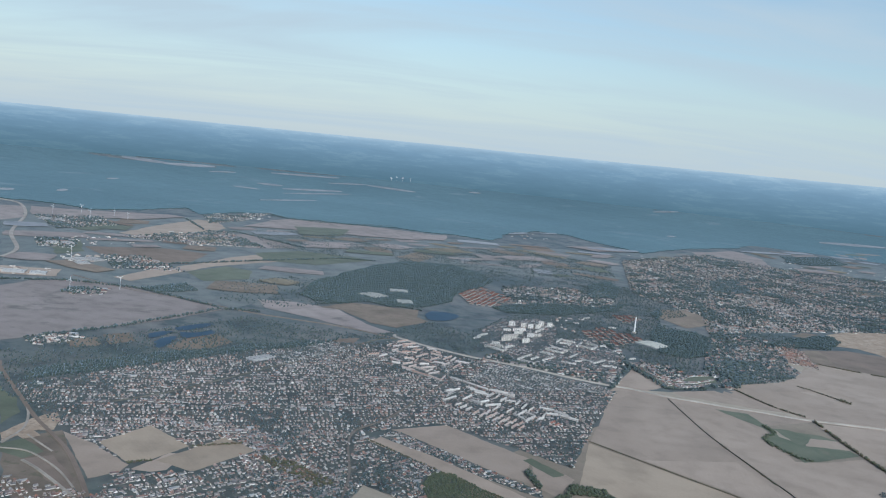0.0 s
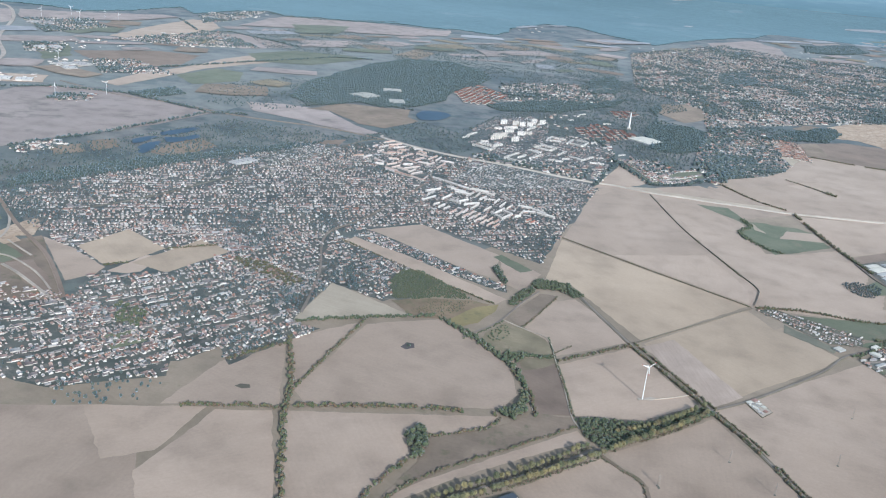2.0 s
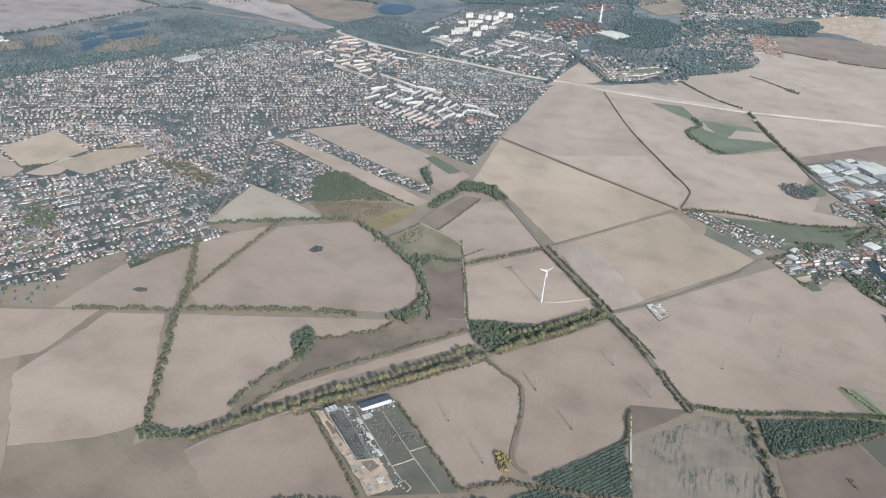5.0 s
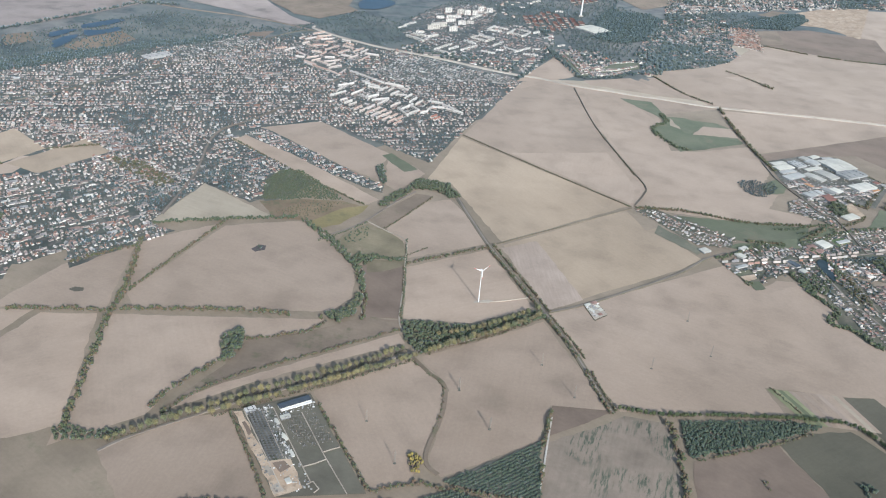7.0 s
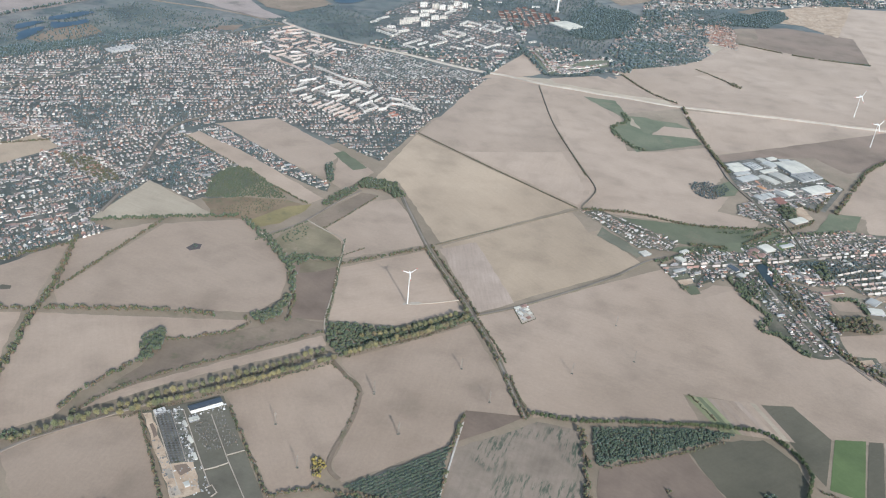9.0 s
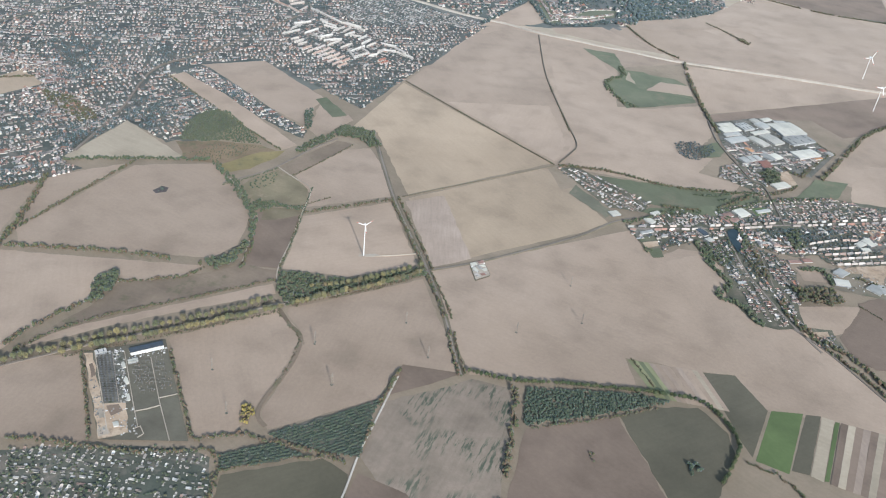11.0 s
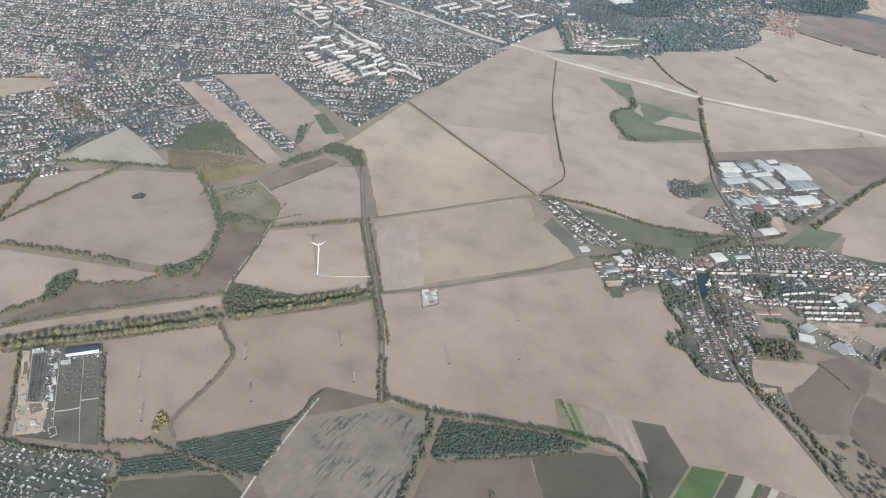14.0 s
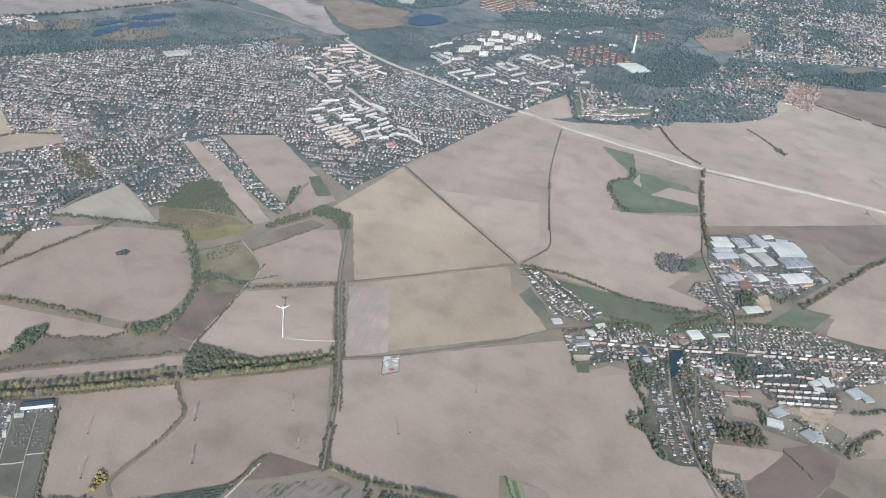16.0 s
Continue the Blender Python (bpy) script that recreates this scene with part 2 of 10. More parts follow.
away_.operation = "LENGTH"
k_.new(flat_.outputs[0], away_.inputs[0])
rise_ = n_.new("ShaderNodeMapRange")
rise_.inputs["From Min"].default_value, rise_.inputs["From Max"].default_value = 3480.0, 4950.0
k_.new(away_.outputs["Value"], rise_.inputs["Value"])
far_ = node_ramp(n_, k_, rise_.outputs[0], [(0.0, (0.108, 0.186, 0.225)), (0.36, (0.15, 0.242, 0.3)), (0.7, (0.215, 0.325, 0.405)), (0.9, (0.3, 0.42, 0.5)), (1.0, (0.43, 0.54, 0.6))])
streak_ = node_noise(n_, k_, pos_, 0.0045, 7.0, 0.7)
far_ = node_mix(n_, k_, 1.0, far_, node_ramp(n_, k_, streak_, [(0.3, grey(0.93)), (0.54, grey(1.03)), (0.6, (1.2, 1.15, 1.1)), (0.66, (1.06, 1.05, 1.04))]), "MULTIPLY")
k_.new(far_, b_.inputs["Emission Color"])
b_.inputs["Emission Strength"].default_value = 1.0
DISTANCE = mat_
# town foliage: strong blue sheen imitates haze; LEAF_NEAR has less of it
LEAF = tinted("hazed_garden_leaves", steps([(0.034, 0.055, 0.048), (0.045, 0.066, 0.056), (0.056, 0.078, 0.06), (0.042, 0.064, 0.06), (0.068, 0.08, 0.06), (0.085, 0.08, 0.06), (0.10, 0.072, 0.054)]), 0.8, 0.72, sheen_tint=(0.55, 0.72, 0.95))
LEAF_NEAR = tinted("green_leaves", steps([(0.05, 0.072, 0.038), (0.065, 0.085, 0.045), (0.08, 0.098, 0.05), (0.07, 0.08, 0.045), (0.1, 0.1, 0.055)]), 0.8, 0.32)
LEAF_HEDGE = tinted("hedge_leaves", steps([(0.06, 0.075, 0.035), (0.08, 0.085, 0.04), (0.11, 0.085, 0.045), (0.12, 0.08, 0.055), (0.085, 0.095, 0.05)]), 0.8, 0.3)
MARGIN = land("field_margin", (0.19, 0.152, 0.108), (0.25, 0.2, 0.148), 0.6, patch=0.03, third=(0.17, 0.15, 0.1), third_from=0.6, stain=0.2, sheen=0.24, sheen_tint=HAZE_WARM)
BANK = land("grass_bank", (0.125, 0.107, 0.076), (0.178, 0.148, 0.107), 0.3, patch=0.05, third=(0.12, 0.115, 0.07), stain=0.3)
VERGE = land("dry_verge_grass", (0.17, 0.145, 0.105), (0.25, 0.205, 0.15), 0.3, patch=0.03, third=(0.115, 0.115, 0.07), stain=0.3)
# far trees: foliage copies with haze painted in as bluish tone and sheen
FAR_LEAF = tinted("hazed_leaves", steps([(0.042, 0.062, 0.058), (0.052, 0.074, 0.066), (0.064, 0.084, 0.07), (0.076, 0.088, 0.068)]), 0.85, 0.62, sheen_tint=(0.58, 0.73, 0.92))
FAR_PINE = tinted("hazed_dense_pine", steps([(0.03, 0.05, 0.046), (0.04, 0.062, 0.054), (0.05, 0.072, 0.058), (0.06, 0.076, 0.058)]), 0.85, 0.66, sheen_tint=(0.58, 0.73, 0.92))
LEAF_DARK = tinted("pine_needles", steps([(0.036, 0.054, 0.036), (0.046, 0.066, 0.042), (0.056, 0.076, 0.046), (0.07, 0.084, 0.05)]), 0.8, 0.4)
LEAF_GOLD = tinted("poplar_leaves", steps([(0.13, 0.128, 0.066), (0.17, 0.155, 0.075), (0.20, 0.168, 0.08), (0.09, 0.105, 0.055), (0.15, 0.118, 0.066), (0.11, 0.118, 0.06)]), 0.8, 0.25, by="object")
LEAF_YELLOW = tinted("yellow_autumn_leaves", steps([(0.2, 0.165, 0.05), (0.26, 0.2, 0.06), (0.15, 0.135, 0.055), (0.12, 0.085, 0.06)]), 0.8, 0.2)
LEAF_ROW = tinted("maple_leaves", steps([(0.05, 0.07, 0.035), (0.065, 0.085, 0.04), (0.085, 0.095, 0.045)]), 0.8, 0.1, by="object")
BARK = tinted("bark", steps([(0.09, 0.07, 0.05), (0.12, 0.095, 0.07)]), 0.9, by="object")
ROOF = tinted("roof_tiles", steps([(0.29, 0.15, 0.105), (0.4, 0.25, 0.19), (0.19, 0.17, 0.155), (0.26, 0.235, 0.215), (0.24, 0.135, 0.105), (0.46, 0.42, 0.385), (0.33, 0.19, 0.145), (0.14, 0.13, 0.12), (0.64, 0.62, 0.58), (0.18, 0.12, 0.1), (0.42, 0.38, 0.345), (0.3, 0.185, 0.145)]), 0.85, 0.1, spec=0.15)
PLASTER_WALL = tinted("house_plaster", steps([(0.74, 0.71, 0.66), (0.46, 0.41, 0.36), (0.6, 0.56, 0.5), (0.78, 0.75, 0.7), (0.55, 0.5, 0.44), (0.36, 0.32, 0.285), (0.66, 0.62, 0.56), (0.42, 0.38, 0.33)]), 0.85, 0.1)
ROOF_ONE = tinted("village_roof_tiles", steps([(0.26, 0.14, 0.10), (0.33, 0.18, 0.135), (0.16, 0.15, 0.15), (0.22, 0.21, 0.21), (0.5, 0.48, 0.45), (0.22, 0.135, 0.11), (0.17, 0.16, 0.155), (0.64, 0.62, 0.59)]), 0.7, 0.12, by="object")
WALL_ONE = tinted("village_plaster", steps([(0.6, 0.56, 0.51), (0.42, 0.37, 0.32), (0.74, 0.72, 0.68), (0.36, 0.31, 0.27)]), 0.85, by="object")
ROOF_CLAY = tinted("clay_roofs", steps([(0.36, 0.2, 0.15), (0.42, 0.26, 0.2), (0.3, 0.17, 0.13), (0.5, 0.4, 0.34)]), 0.8)
ROOF_RED = tinted("red_clay_tiles", steps([(0.28, 0.13, 0.1), (0.33, 0.165, 0.13), (0.24, 0.125, 0.1)]), 0.75, by="object")
BARN_ROOF = tinted("old_barn_tiles", steps([(0.26, 0.15, 0.12), (0.31, 0.2, 0.165), (0.28, 0.18, 0.15)]), 0.8, by="object", grain=0.25)
ROOF_ORANGE = tinted("orange_tiles", steps([(0.5, 0.25, 0.12), (0.46, 0.26, 0.15)]), 0.8, by="object")
ROOF_BUFF = tinted("faded_clay_tiles", steps([(0.40, 0.29, 0.24), (0.48, 0.39, 0.34), (0.42, 0.37, 0.34), (0.54, 0.5, 0.47), (0.36, 0.25, 0.205)]), 0.75, by="object")
SHED_FELT = tinted("shed_roofs", steps([(0.62, 0.6, 0.56), (0.3, 0.28, 0.26), (0.48, 0.45, 0.41), (0.2, 0.185, 0.17), (0.7, 0.69, 0.66), (0.26, 0.17, 0.135), (0.36, 0.33, 0.3)]), 0.8)
VILLAGE_ROW = tinted("pale_row_roofs", steps([(0.34, 0.31, 0.28), (0.5, 0.47, 0.43), (0.26, 0.2, 0.175), (0.24, 0.23, 0.22), (0.6, 0.57, 0.53), (0.38, 0.3, 0.26)]), 0.8, by="object")
ROW_WALL = tinted("dull_row_plaster", steps([(0.22, 0.205, 0.185), (0.3, 0.28, 0.25), (0.4, 0.375, 0.34), (0.18, 0.165, 0.15)]), 0.85, by="object")
TOWER_WALL = tinted("cream_tower_panels", steps([(0.7, 0.67, 0.61), (0.76, 0.74, 0.69), (0.62, 0.585, 0.52)]), 0.85, by="object", grain_scale=0.3)
PANEL_WALL = tinted("pale_panel_wall", steps([(0.53, 0.5, 0.45), (0.62, 0.595, 0.55), (0.44, 0.405, 0.36)]), 0.85, by="object", grain_scale=0.3)
FLAT_ROOF = tinted("bitumen_roof", steps([(0.42, 0.405, 0.38), (0.54, 0.52, 0.485), (0.36, 0.34, 0.32), (0.48, 0.44, 0.4)]), 0.85, by="object", grain_scale=0.15)
HALL_WALL = tinted("hall_cladding", steps([(0.36, 0.35, 0.33), (0.48, 0.47, 0.45), (0.30, 0.31, 0.32)]), 0.6, by="object", grain_scale=0.3)
GREY_ROOF = tinted("grey_fibre_roof", steps([(0.34, 0.34, 0.32), (0.44, 0.44, 0.415), (0.28, 0.28, 0.265)]), 0.8, by="object", grain_scale=0.15)
STRIP_CROP = land("olive_strip_crop", (0.17, 0.18, 0.095), (0.25, 0.25, 0.14), 1.1, streak=0.2, patch=0.05)
SHED_ROOF = tinted("light_sheet_roof", steps([(0.56, 0.54, 0.465), (0.47, 0.455, 0.4), (0.62, 0.6, 0.525), (0.39, 0.38, 0.34)]), 0.85, by="object", grain_scale=0.12, spec=0.1)
GLASS_DARK = tinted("window_band", steps([(0.05, 0.06, 0.07), (0.08, 0.09, 0.10)]), 0.15, by="object", spec=0.6)
YARD_BITS = tinted("yard_equipment", steps([(0.6, 0.6, 0.58), (0.12, 0.125, 0.12), (0.3, 0.3, 0.29), (0.72, 0.71, 0.69), (0.18, 0.17, 0.16), (0.4, 0.36, 0.3), (0.22, 0.23, 0.24)]), 0.7)
YARD_DARK = tinted("weathered_equipment", steps([(0.22, 0.22, 0.21), (0.1, 0.1, 0.1), (0.3, 0.29, 0.27), (0.15, 0.14, 0.13), (0.26, 0.2, 0.15)]), 0.8)
WHITE_STEEL = tinted("white_paint", steps([(0.66, 0.66, 0.65), (0.7, 0.7, 0.69)]), 0.4, by="object", grain=0.05)
RED_PAINT = tinted("red_paint", steps([(0.5, 0.05, 0.04), (0.52, 0.06, 0.05)]), 0.4, by="object", grain=0.05)
GALV = tinted("galvanised_steel", steps([(0.13, 0.125, 0.12), (0.16, 0.155, 0.145)]), 0.6, by="object")
PYLON_ZINC = tinted("weathered_zinc", steps([(0.26, 0.23, 0.2), (0.3, 0.265, 0.23)]), 0.8, by="object")
DARK_STEEL = tinted("dark_equipment", steps([(0.10, 0.105, 0.11), (0.14, 0.145, 0.15)]), 0.6, by="object")
mat_, n_, k_, b_ = shader("pond_water", 0.45, spec=0.2)
k_.new(node_ramp(n_, k_, node_noise(n_, k_, n_.new("ShaderNodeNewGeometry").outputs["Position"], 0.05), [(0.35, (0.028, 0.06, 0.095)), (0.65, (0.042, 0.08, 0.12))]), b_.inputs["Base Color"])
WATER = mat_
mat_, n_, k_, b_ = shader("village_pond_water", 0.4, spec=0.15)
k_.new(node_ramp(n_, k_, node_noise(n_, k_, n_.new("ShaderNodeNewGeometry").outputs["Position"], 0.2), [(0.35, (0.024, 0.042, 0.052)), (0.65, (0.034, 0.054, 0.066))]), b_.inputs["Base Color"])
VILLAGE_WATER = mat_


# ---- building helpers ----
def gz(x, y):
    """Height of the land: level, rising gently towards the far rim."""
    s = min(1.0, max(0.0, (math.hypot(x - 100.0, y) - 2600.0) / 2350.0))
    rim = 218.0 + 55.0 * max(-0.6, min(0.6, math.atan2(x - 30.0, y))) if y > 0 else 218.0
    return rim * s ** 1.7


def part(name, bm, material, parent=None, label=""):
    me = bpy.data.meshes.new(name)
    bm.to_mesh(me)
    bm.free()
    for m in (material if isinstance(material, (list, tuple)) else [material]):
        me.materials.append(m)
    ob = new(name, me)
    if parent:
        ob.parent = parent
    return tagged(ob, label)


def inside(p, poly):
    x, y = p
    hit = False
    for (x1, y1), (x2, y2) in zip(poly, poly[1:] + poly[:1]):
        if (y1 > y) != (y2 > y) and x < (x2 - x1) * (y - y1) / (y2 - y1) + x1:
            hit = not hit
    return hit


def wavy(poly, reach, rng):
    """The outline with uneven edges."""
    out = []
    for (x1, y1), (x2, y2) in zip(poly, poly[1:] + poly[:1]):
        n = max(1, int(math.hypot(x2 - x1, y2 - y1) / (reach * 7)))
        n = min(n, 14)
        for i in range(n):
            f = i / n
            j = 0 if i == 0 else reach
            out.append((x1 + (x2 - x1) * f + rng.uniform(-j, j), y1 + (y2 - y1) * f + rng.uniform(-j, j)))
    return out


def sheet(name, poly, material, h, label, category="field", wave=0.6, cuts=0, kind="structure"):
    rng = random.Random(len(poly) * 31 + int(poly[0][0]))
    bm = bmesh.new()
    pts = wavy(poly, wave, rng) if wave else poly
    f = bm.faces.new([bm.verts.new((x, y, 0.0)) for x, y in pts])
    bmesh.ops.triangulate(bm, faces=[f])
    if cuts:
        bmesh.ops.subdivide_edges(bm, edges=bm.edges[:], cuts=cuts, use_grid_fill=True)
    bmesh.ops.recalc_face_normals(bm, faces=bm.faces[:])
    if sum(q.normal.z for q in bm.faces) < 0:
        bmesh.ops.reverse_faces(bm, faces=bm.faces[:])
    for v in bm.verts:
        v.co.z = gz(v.co.x, v.co.y) + h
    return tagged(part(name, bm, material), label, category, kind=kind)


def along(line, gap):
    """Points and headings at even steps along a line."""
    out, carry = [], 0.0
    for (x1, y1), (x2, y2) in zip(line, line[1:]):
        d = math.hypot(x2 - x1, y2 - y1)
        s = carry
        while s < d:
            out.append((x1 + (x2 - x1) * s / d, y1 + (y2 - y1) * s / d, math.atan2(y2 - y1, x2 - x1)))
            s += gap
        carry = s - d
    return out


def ribbon(name, line, width, material, h, label, category="road"):
    """A road along a line, with a low kerb's thickness."""
    bm = bmesh.new()
    rows = []
    for i, (x, y) in enumerate(line):
        a = line[max(0, i - 1)]
        b = line[min(len(line) - 1, i + 1)]
        d = Vector((b[0] - a[0], b[1] - a[1])).normalized()
        nx, ny = -d.y * width / 2, d.x * width / 2
        z = gz(x, y) + h
        rows.append([bm.verts.new((x + nx * s, y + ny * s, z - q)) for s, q in ((1.08, h), (1, 0), (-1, 0), (-1.08, h))])
    for r, s in zip(rows, rows[1:]):
        for i in range(3):
            bm.faces.new((r[i], r[i + 1], s[i + 1], s[i]))
    bmesh.ops.recalc_face_normals(bm, faces=bm.faces[:])
    return tagged(part(name, bm, material), label, category, kind="structure")


def smooth_line(line, n=6):
    """A curve through the points."""
    out = []
    p = [line[0]] + list(line) + [line[-1]]
    for a, b, c, d in zip(p, p[1:], p[2:], p[3:]):
        for i in range(n):
            t = i / n
            out.append(tuple(0.5 * (2 * b[q] + (c[q] - a[q]) * t + (2 * a[q] - 5 * b[q] + 4 * c[q] - d[q]) * t * t + (3 * b[q] - a[q] - 3 * c[q] + d[q]) * t ** 3) for q in (0, 1)))
    out.append(tuple(line[-1]))
    return out


def bulk(name, shapes, places, materials, label, category, kind="stuff"):
    """One mesh of many small shapes. shapes: (points, triangles, material numbers). places: x, y, z, turn, (sx, sy, sz), shape."""
    vs, fs, ms, base = [], [], [], 0
    for x, y, z, turn, size, which in places:
        p, t, m = shapes[which]
        c, s = math.cos(turn), math.sin(turn)
        q = p * np.array(size)
        vs.append(np.stack([q[:, 0] * c - q[:, 1] * s + x, q[:, 0] * s + q[:, 1] * c + y, q[:, 2] + z], 1))
        fs.append(t + base)
        ms.append(m)
        base += len(p)
    v, f, mi = np.concatenate(vs), np.concatenate(fs), np.concatenate(ms)
    me = bpy.data.meshes.new(name)
    me.vertices.add(len(v))
    me.vertices.foreach_set("co", v.astype(np.float32).ravel())
    me.loops.add(len(f) * 3)
    me.loops.foreach_set("vertex_index", f.astype(np.int32).ravel())
    me.polygons.add(len(f))
    me.polygons.foreach_set("loop_start", np.arange(0, len(f) * 3, 3, dtype=np.int32))
    me.polygons.foreach_set("material_index", mi.astype(np.int32))
    for m in (materials if isinstance(materials, (list, tuple)) else [materials]):
        me.materials.append(m)
    me.update(calc_edges=True)
    me.validate()
    if shapes is PLAIN_CROWNS:
        me.shade_smooth()
    return tagged(new(name, me), label, category, kind=kind)


def arrays(bm):
    bmesh.ops.triangulate(bm, faces=bm.faces[:])
    bm.verts.index_update()
    p = np.array([v.co[:] for v in bm.verts])
    t = np.array([[v.index for v in f.verts] for f in bm.faces])
    m = np.array([f.material_index for f in bm.faces])
    return p, t, m


def blob(bm, at, size, rng, level=1):
    made = bmesh.ops.create_icosphere(bm, subdivisions=level, radius=1.0)["verts"]
    for v in made:
        w = v.co * rng.uniform(0.72, 1.18)
        v.co = Vector((w.x * size[0] + at[0], w.y * size[1] + at[1], w.z * size[2] + at[2]))


def leafy(bm, at, size, count, leaf, rng):
    """Loose leaf clumps over a rounded mass: uneven edge and gaps."""
    for _ in range(count):
        d = Vector((rng.gauss(0, 1), rng.gauss(0, 1), rng.gauss(0.2, 1))).normalized()
        c = Vector((d.x * size[0], d.y * size[1], d.z * size[2])) * rng.uniform(0.8, 1.12) + Vector(at)
        u = Vector((rng.gauss(0, 1), rng.gauss(0, 1), rng.gauss(0, 1))).normalized()
        w = d.cross(u).normalized()
        u = w.cross(d).normalized()
        s = leaf * rng.uniform(0.6, 1.4)
        bm.faces.new([bm.verts.new(c + u * s * a + w * s * b + d * s * q) for a, b, q in ((-1, -0.5, 0), (0.2, -0.9, 0.5), (1, 0.3, 0), (-0.1, 0.9, 0.5))])


def crown_mesh(kind, seed, level=1, leaves=40):
    """A crown one unit high and about one wide, standing on the origin."""
    rng = random.Random(seed)
    bm = bmesh.new()
    if kind == "round":
        for i in range(6):
            a = i * 1.05 + rng.uniform(-0.4, 0.4)
            r = rng.uniform(0.14, 0.26) if i else 0
            blob(bm, (r * math.cos(a), r * math.sin(a), rng.uniform(0.42, 0.74)), (rng.uniform(0.2, 0.28), rng.uniform(0.2, 0.28), rng.uniform(0.2, 0.27)), rng, level)
        if leaves:
            leafy(bm, (0, 0, 0.58), (0.42, 0.42, 0.4), leaves, 0.075, rng)
    elif kind == "tall":
        for i in range(5):
            blob(bm, (rng.uniform(-0.06, 0.06), rng.uniform(-0.06, 0.06), 0.22 + i * 0.155), (0.21 - i * 0.022, 0.21 - i * 0.022, 0.17), rng, level)
        if leaves:
            leafy(bm, (0, 0, 0.52), (0.24, 0.24, 0.46), leaves, 0.07, rng)
    elif kind == "cone":
        for i in range(4):
            z = 0.16 + i * 0.22
            bmesh.ops.create_cone(bm, segments=7, radius1=0.34 - i * 0.075, radius2=0.03, depth=0.36, cap_ends=False, matrix=Matrix.Translation((0, 0, z + 0.1)) @ Matrix.Rotation(i * 0.6, 4, "Z"))
    else:
        for i in range(3):
            a = i * 2.1 + rng.uniform(-0.5, 0.5)
            blob(bm, (0.2 * math.cos(a), 0.2 * math.sin(a), rng.uniform(0.35, 0.6)), (rng.uniform(0.24, 0.34), rng.uniform(0.24, 0.34), rng.uniform(0.3, 0.42)), rng, level)
    return bm


ROUND_CROWNS = [arrays(crown_mesh("round", s, 1, 26)) for s in range(5)]
BUSH_CROWNS = [arrays(crown_mesh("bush", s, 1, 0)) for s in range(5)]
PLAIN_CROWNS = []
for s in range(4):
    bm_ = bmesh.new()
    blob(bm_, (0, 0, 0.5), (0.42, 0.42, 0.46), random.Random(s + 50), 1)
    PLAIN_CROWNS.append(arrays(bm_))


def gable(w, l, h, rise, over=0.12):
    """A gabled house: walls (0) and an overhanging roof (1) with its own thickness."""
    bm = bmesh.new()
    x, y = w / 2, l / 2
    lo = [bm.verts.new((sx * x, sy * y, 0)) for sx, sy in ((-1, -1), (1, -1), (1, 1), (-1, 1))]
    hi = [bm.verts.new((v.co.x, v.co.y, h)) for v in lo]
    g1, g2 = bm.verts.new((0, -y, h + rise)), bm.verts.new((0, y, h + rise))
    bm.faces.new((lo[0], lo[1], hi[1], g1, hi[0]))
    bm.faces.new((lo[2], lo[3], hi[3], g2, hi[2]))
    bm.faces.new((lo[1], lo[2], hi[2], hi[1]))
    bm.faces.new((lo[3], lo[0], hi[0], hi[3]))
    k = rise / x
    xo, yo, t = x + over, y + over, 0.06
    z0 = h - over * k + 0.02
    a = [bm.verts.new((s * xo, q * yo, z0)) for s, q in ((-1, -1), (-1, 1), (1, -1), (1, 1))]
    r = [bm.verts.new((0, q * yo, h + rise + 0.03)) for q in (-1, 1)]
    at = [bm.verts.new(v.co + Vector((0, 0, t))) for v in a]
    rt = [bm.verts.new(v.co + Vector((0, 0, t))) for v in r]
    for f in ((at[0], rt[0], rt[1], at[1]), (at[3], rt[1], rt[0], at[2]), (a[0], a[1], at[1], at[0]), (a[3], a[2], at[2], at[3]), (a[0], at[0], rt[0], r[0]), (r[0], rt[0], at[2], a[2]), (a[1], r[1], rt[1], at[1]), (r[1], a[3], at[3], rt[1])):
        bm.faces.new(f).material_index = 1
    return bm


def flat_block(w, l, h):
    bm = bmesh.new()
    bmesh.ops.create_cube(bm, size=1, matrix=Matrix.Translation((0, 0, h / 2)) @ Matrix.Diagonal((w, l, h, 1)))
    bm.faces.ensure_lookup_table()
    top = max(bm.faces, key=lambda f: f.calc_center_median().z)
    bmesh.ops.inset_region(bm, faces=[top], thickness=0.08, depth=-0.06)
    top.material_index = 1
    return bm


HOUSES = [arrays(b) for b in (gable(1.8, 2.6, 0.7, 0.8), gable(1.9, 2.2, 0.6, 0.85), gable(1.6, 3.0, 0.7, 0.65), gable(2.1, 2.8, 0.9, 0.9), flat_block(1.6, 2.4, 0.8), flat_block(1.0, 1.3, 0.6))]

# ---- the land ----
def build_ground():
    bm = bmesh.new()
    radii = [0.0] + [60.0 * 1.085 ** i for i in range(54)]
    radii = [r for r in radii if r < 4900] + [4950.0]
    seg = 120
    prev = None
    centre = bm.verts.new((100.0, 0.0, 0.0))
    for r in radii[1:]:
        ring = []
        for i in range(seg):
            a = 2 * math.pi * i / seg
            x, y = 100.0 + r * math.cos(a), r * math.sin(a)
            ring.append(bm.verts.new((x, y, gz(x, y))))
        for i in range(seg):
            j = (i + 1) % seg
            if prev:
                bm.faces.new((prev[i], ring[i], ring[j], prev[j]))
            else:
                bm.faces.new((centre, ring[i], ring[j]))
        prev = ring
    return tagged(part("ground", bm, SCRUB), "flat autumn plain of scrub and rough grass reaching the horizon", "ground", kind="structure")


build_ground()
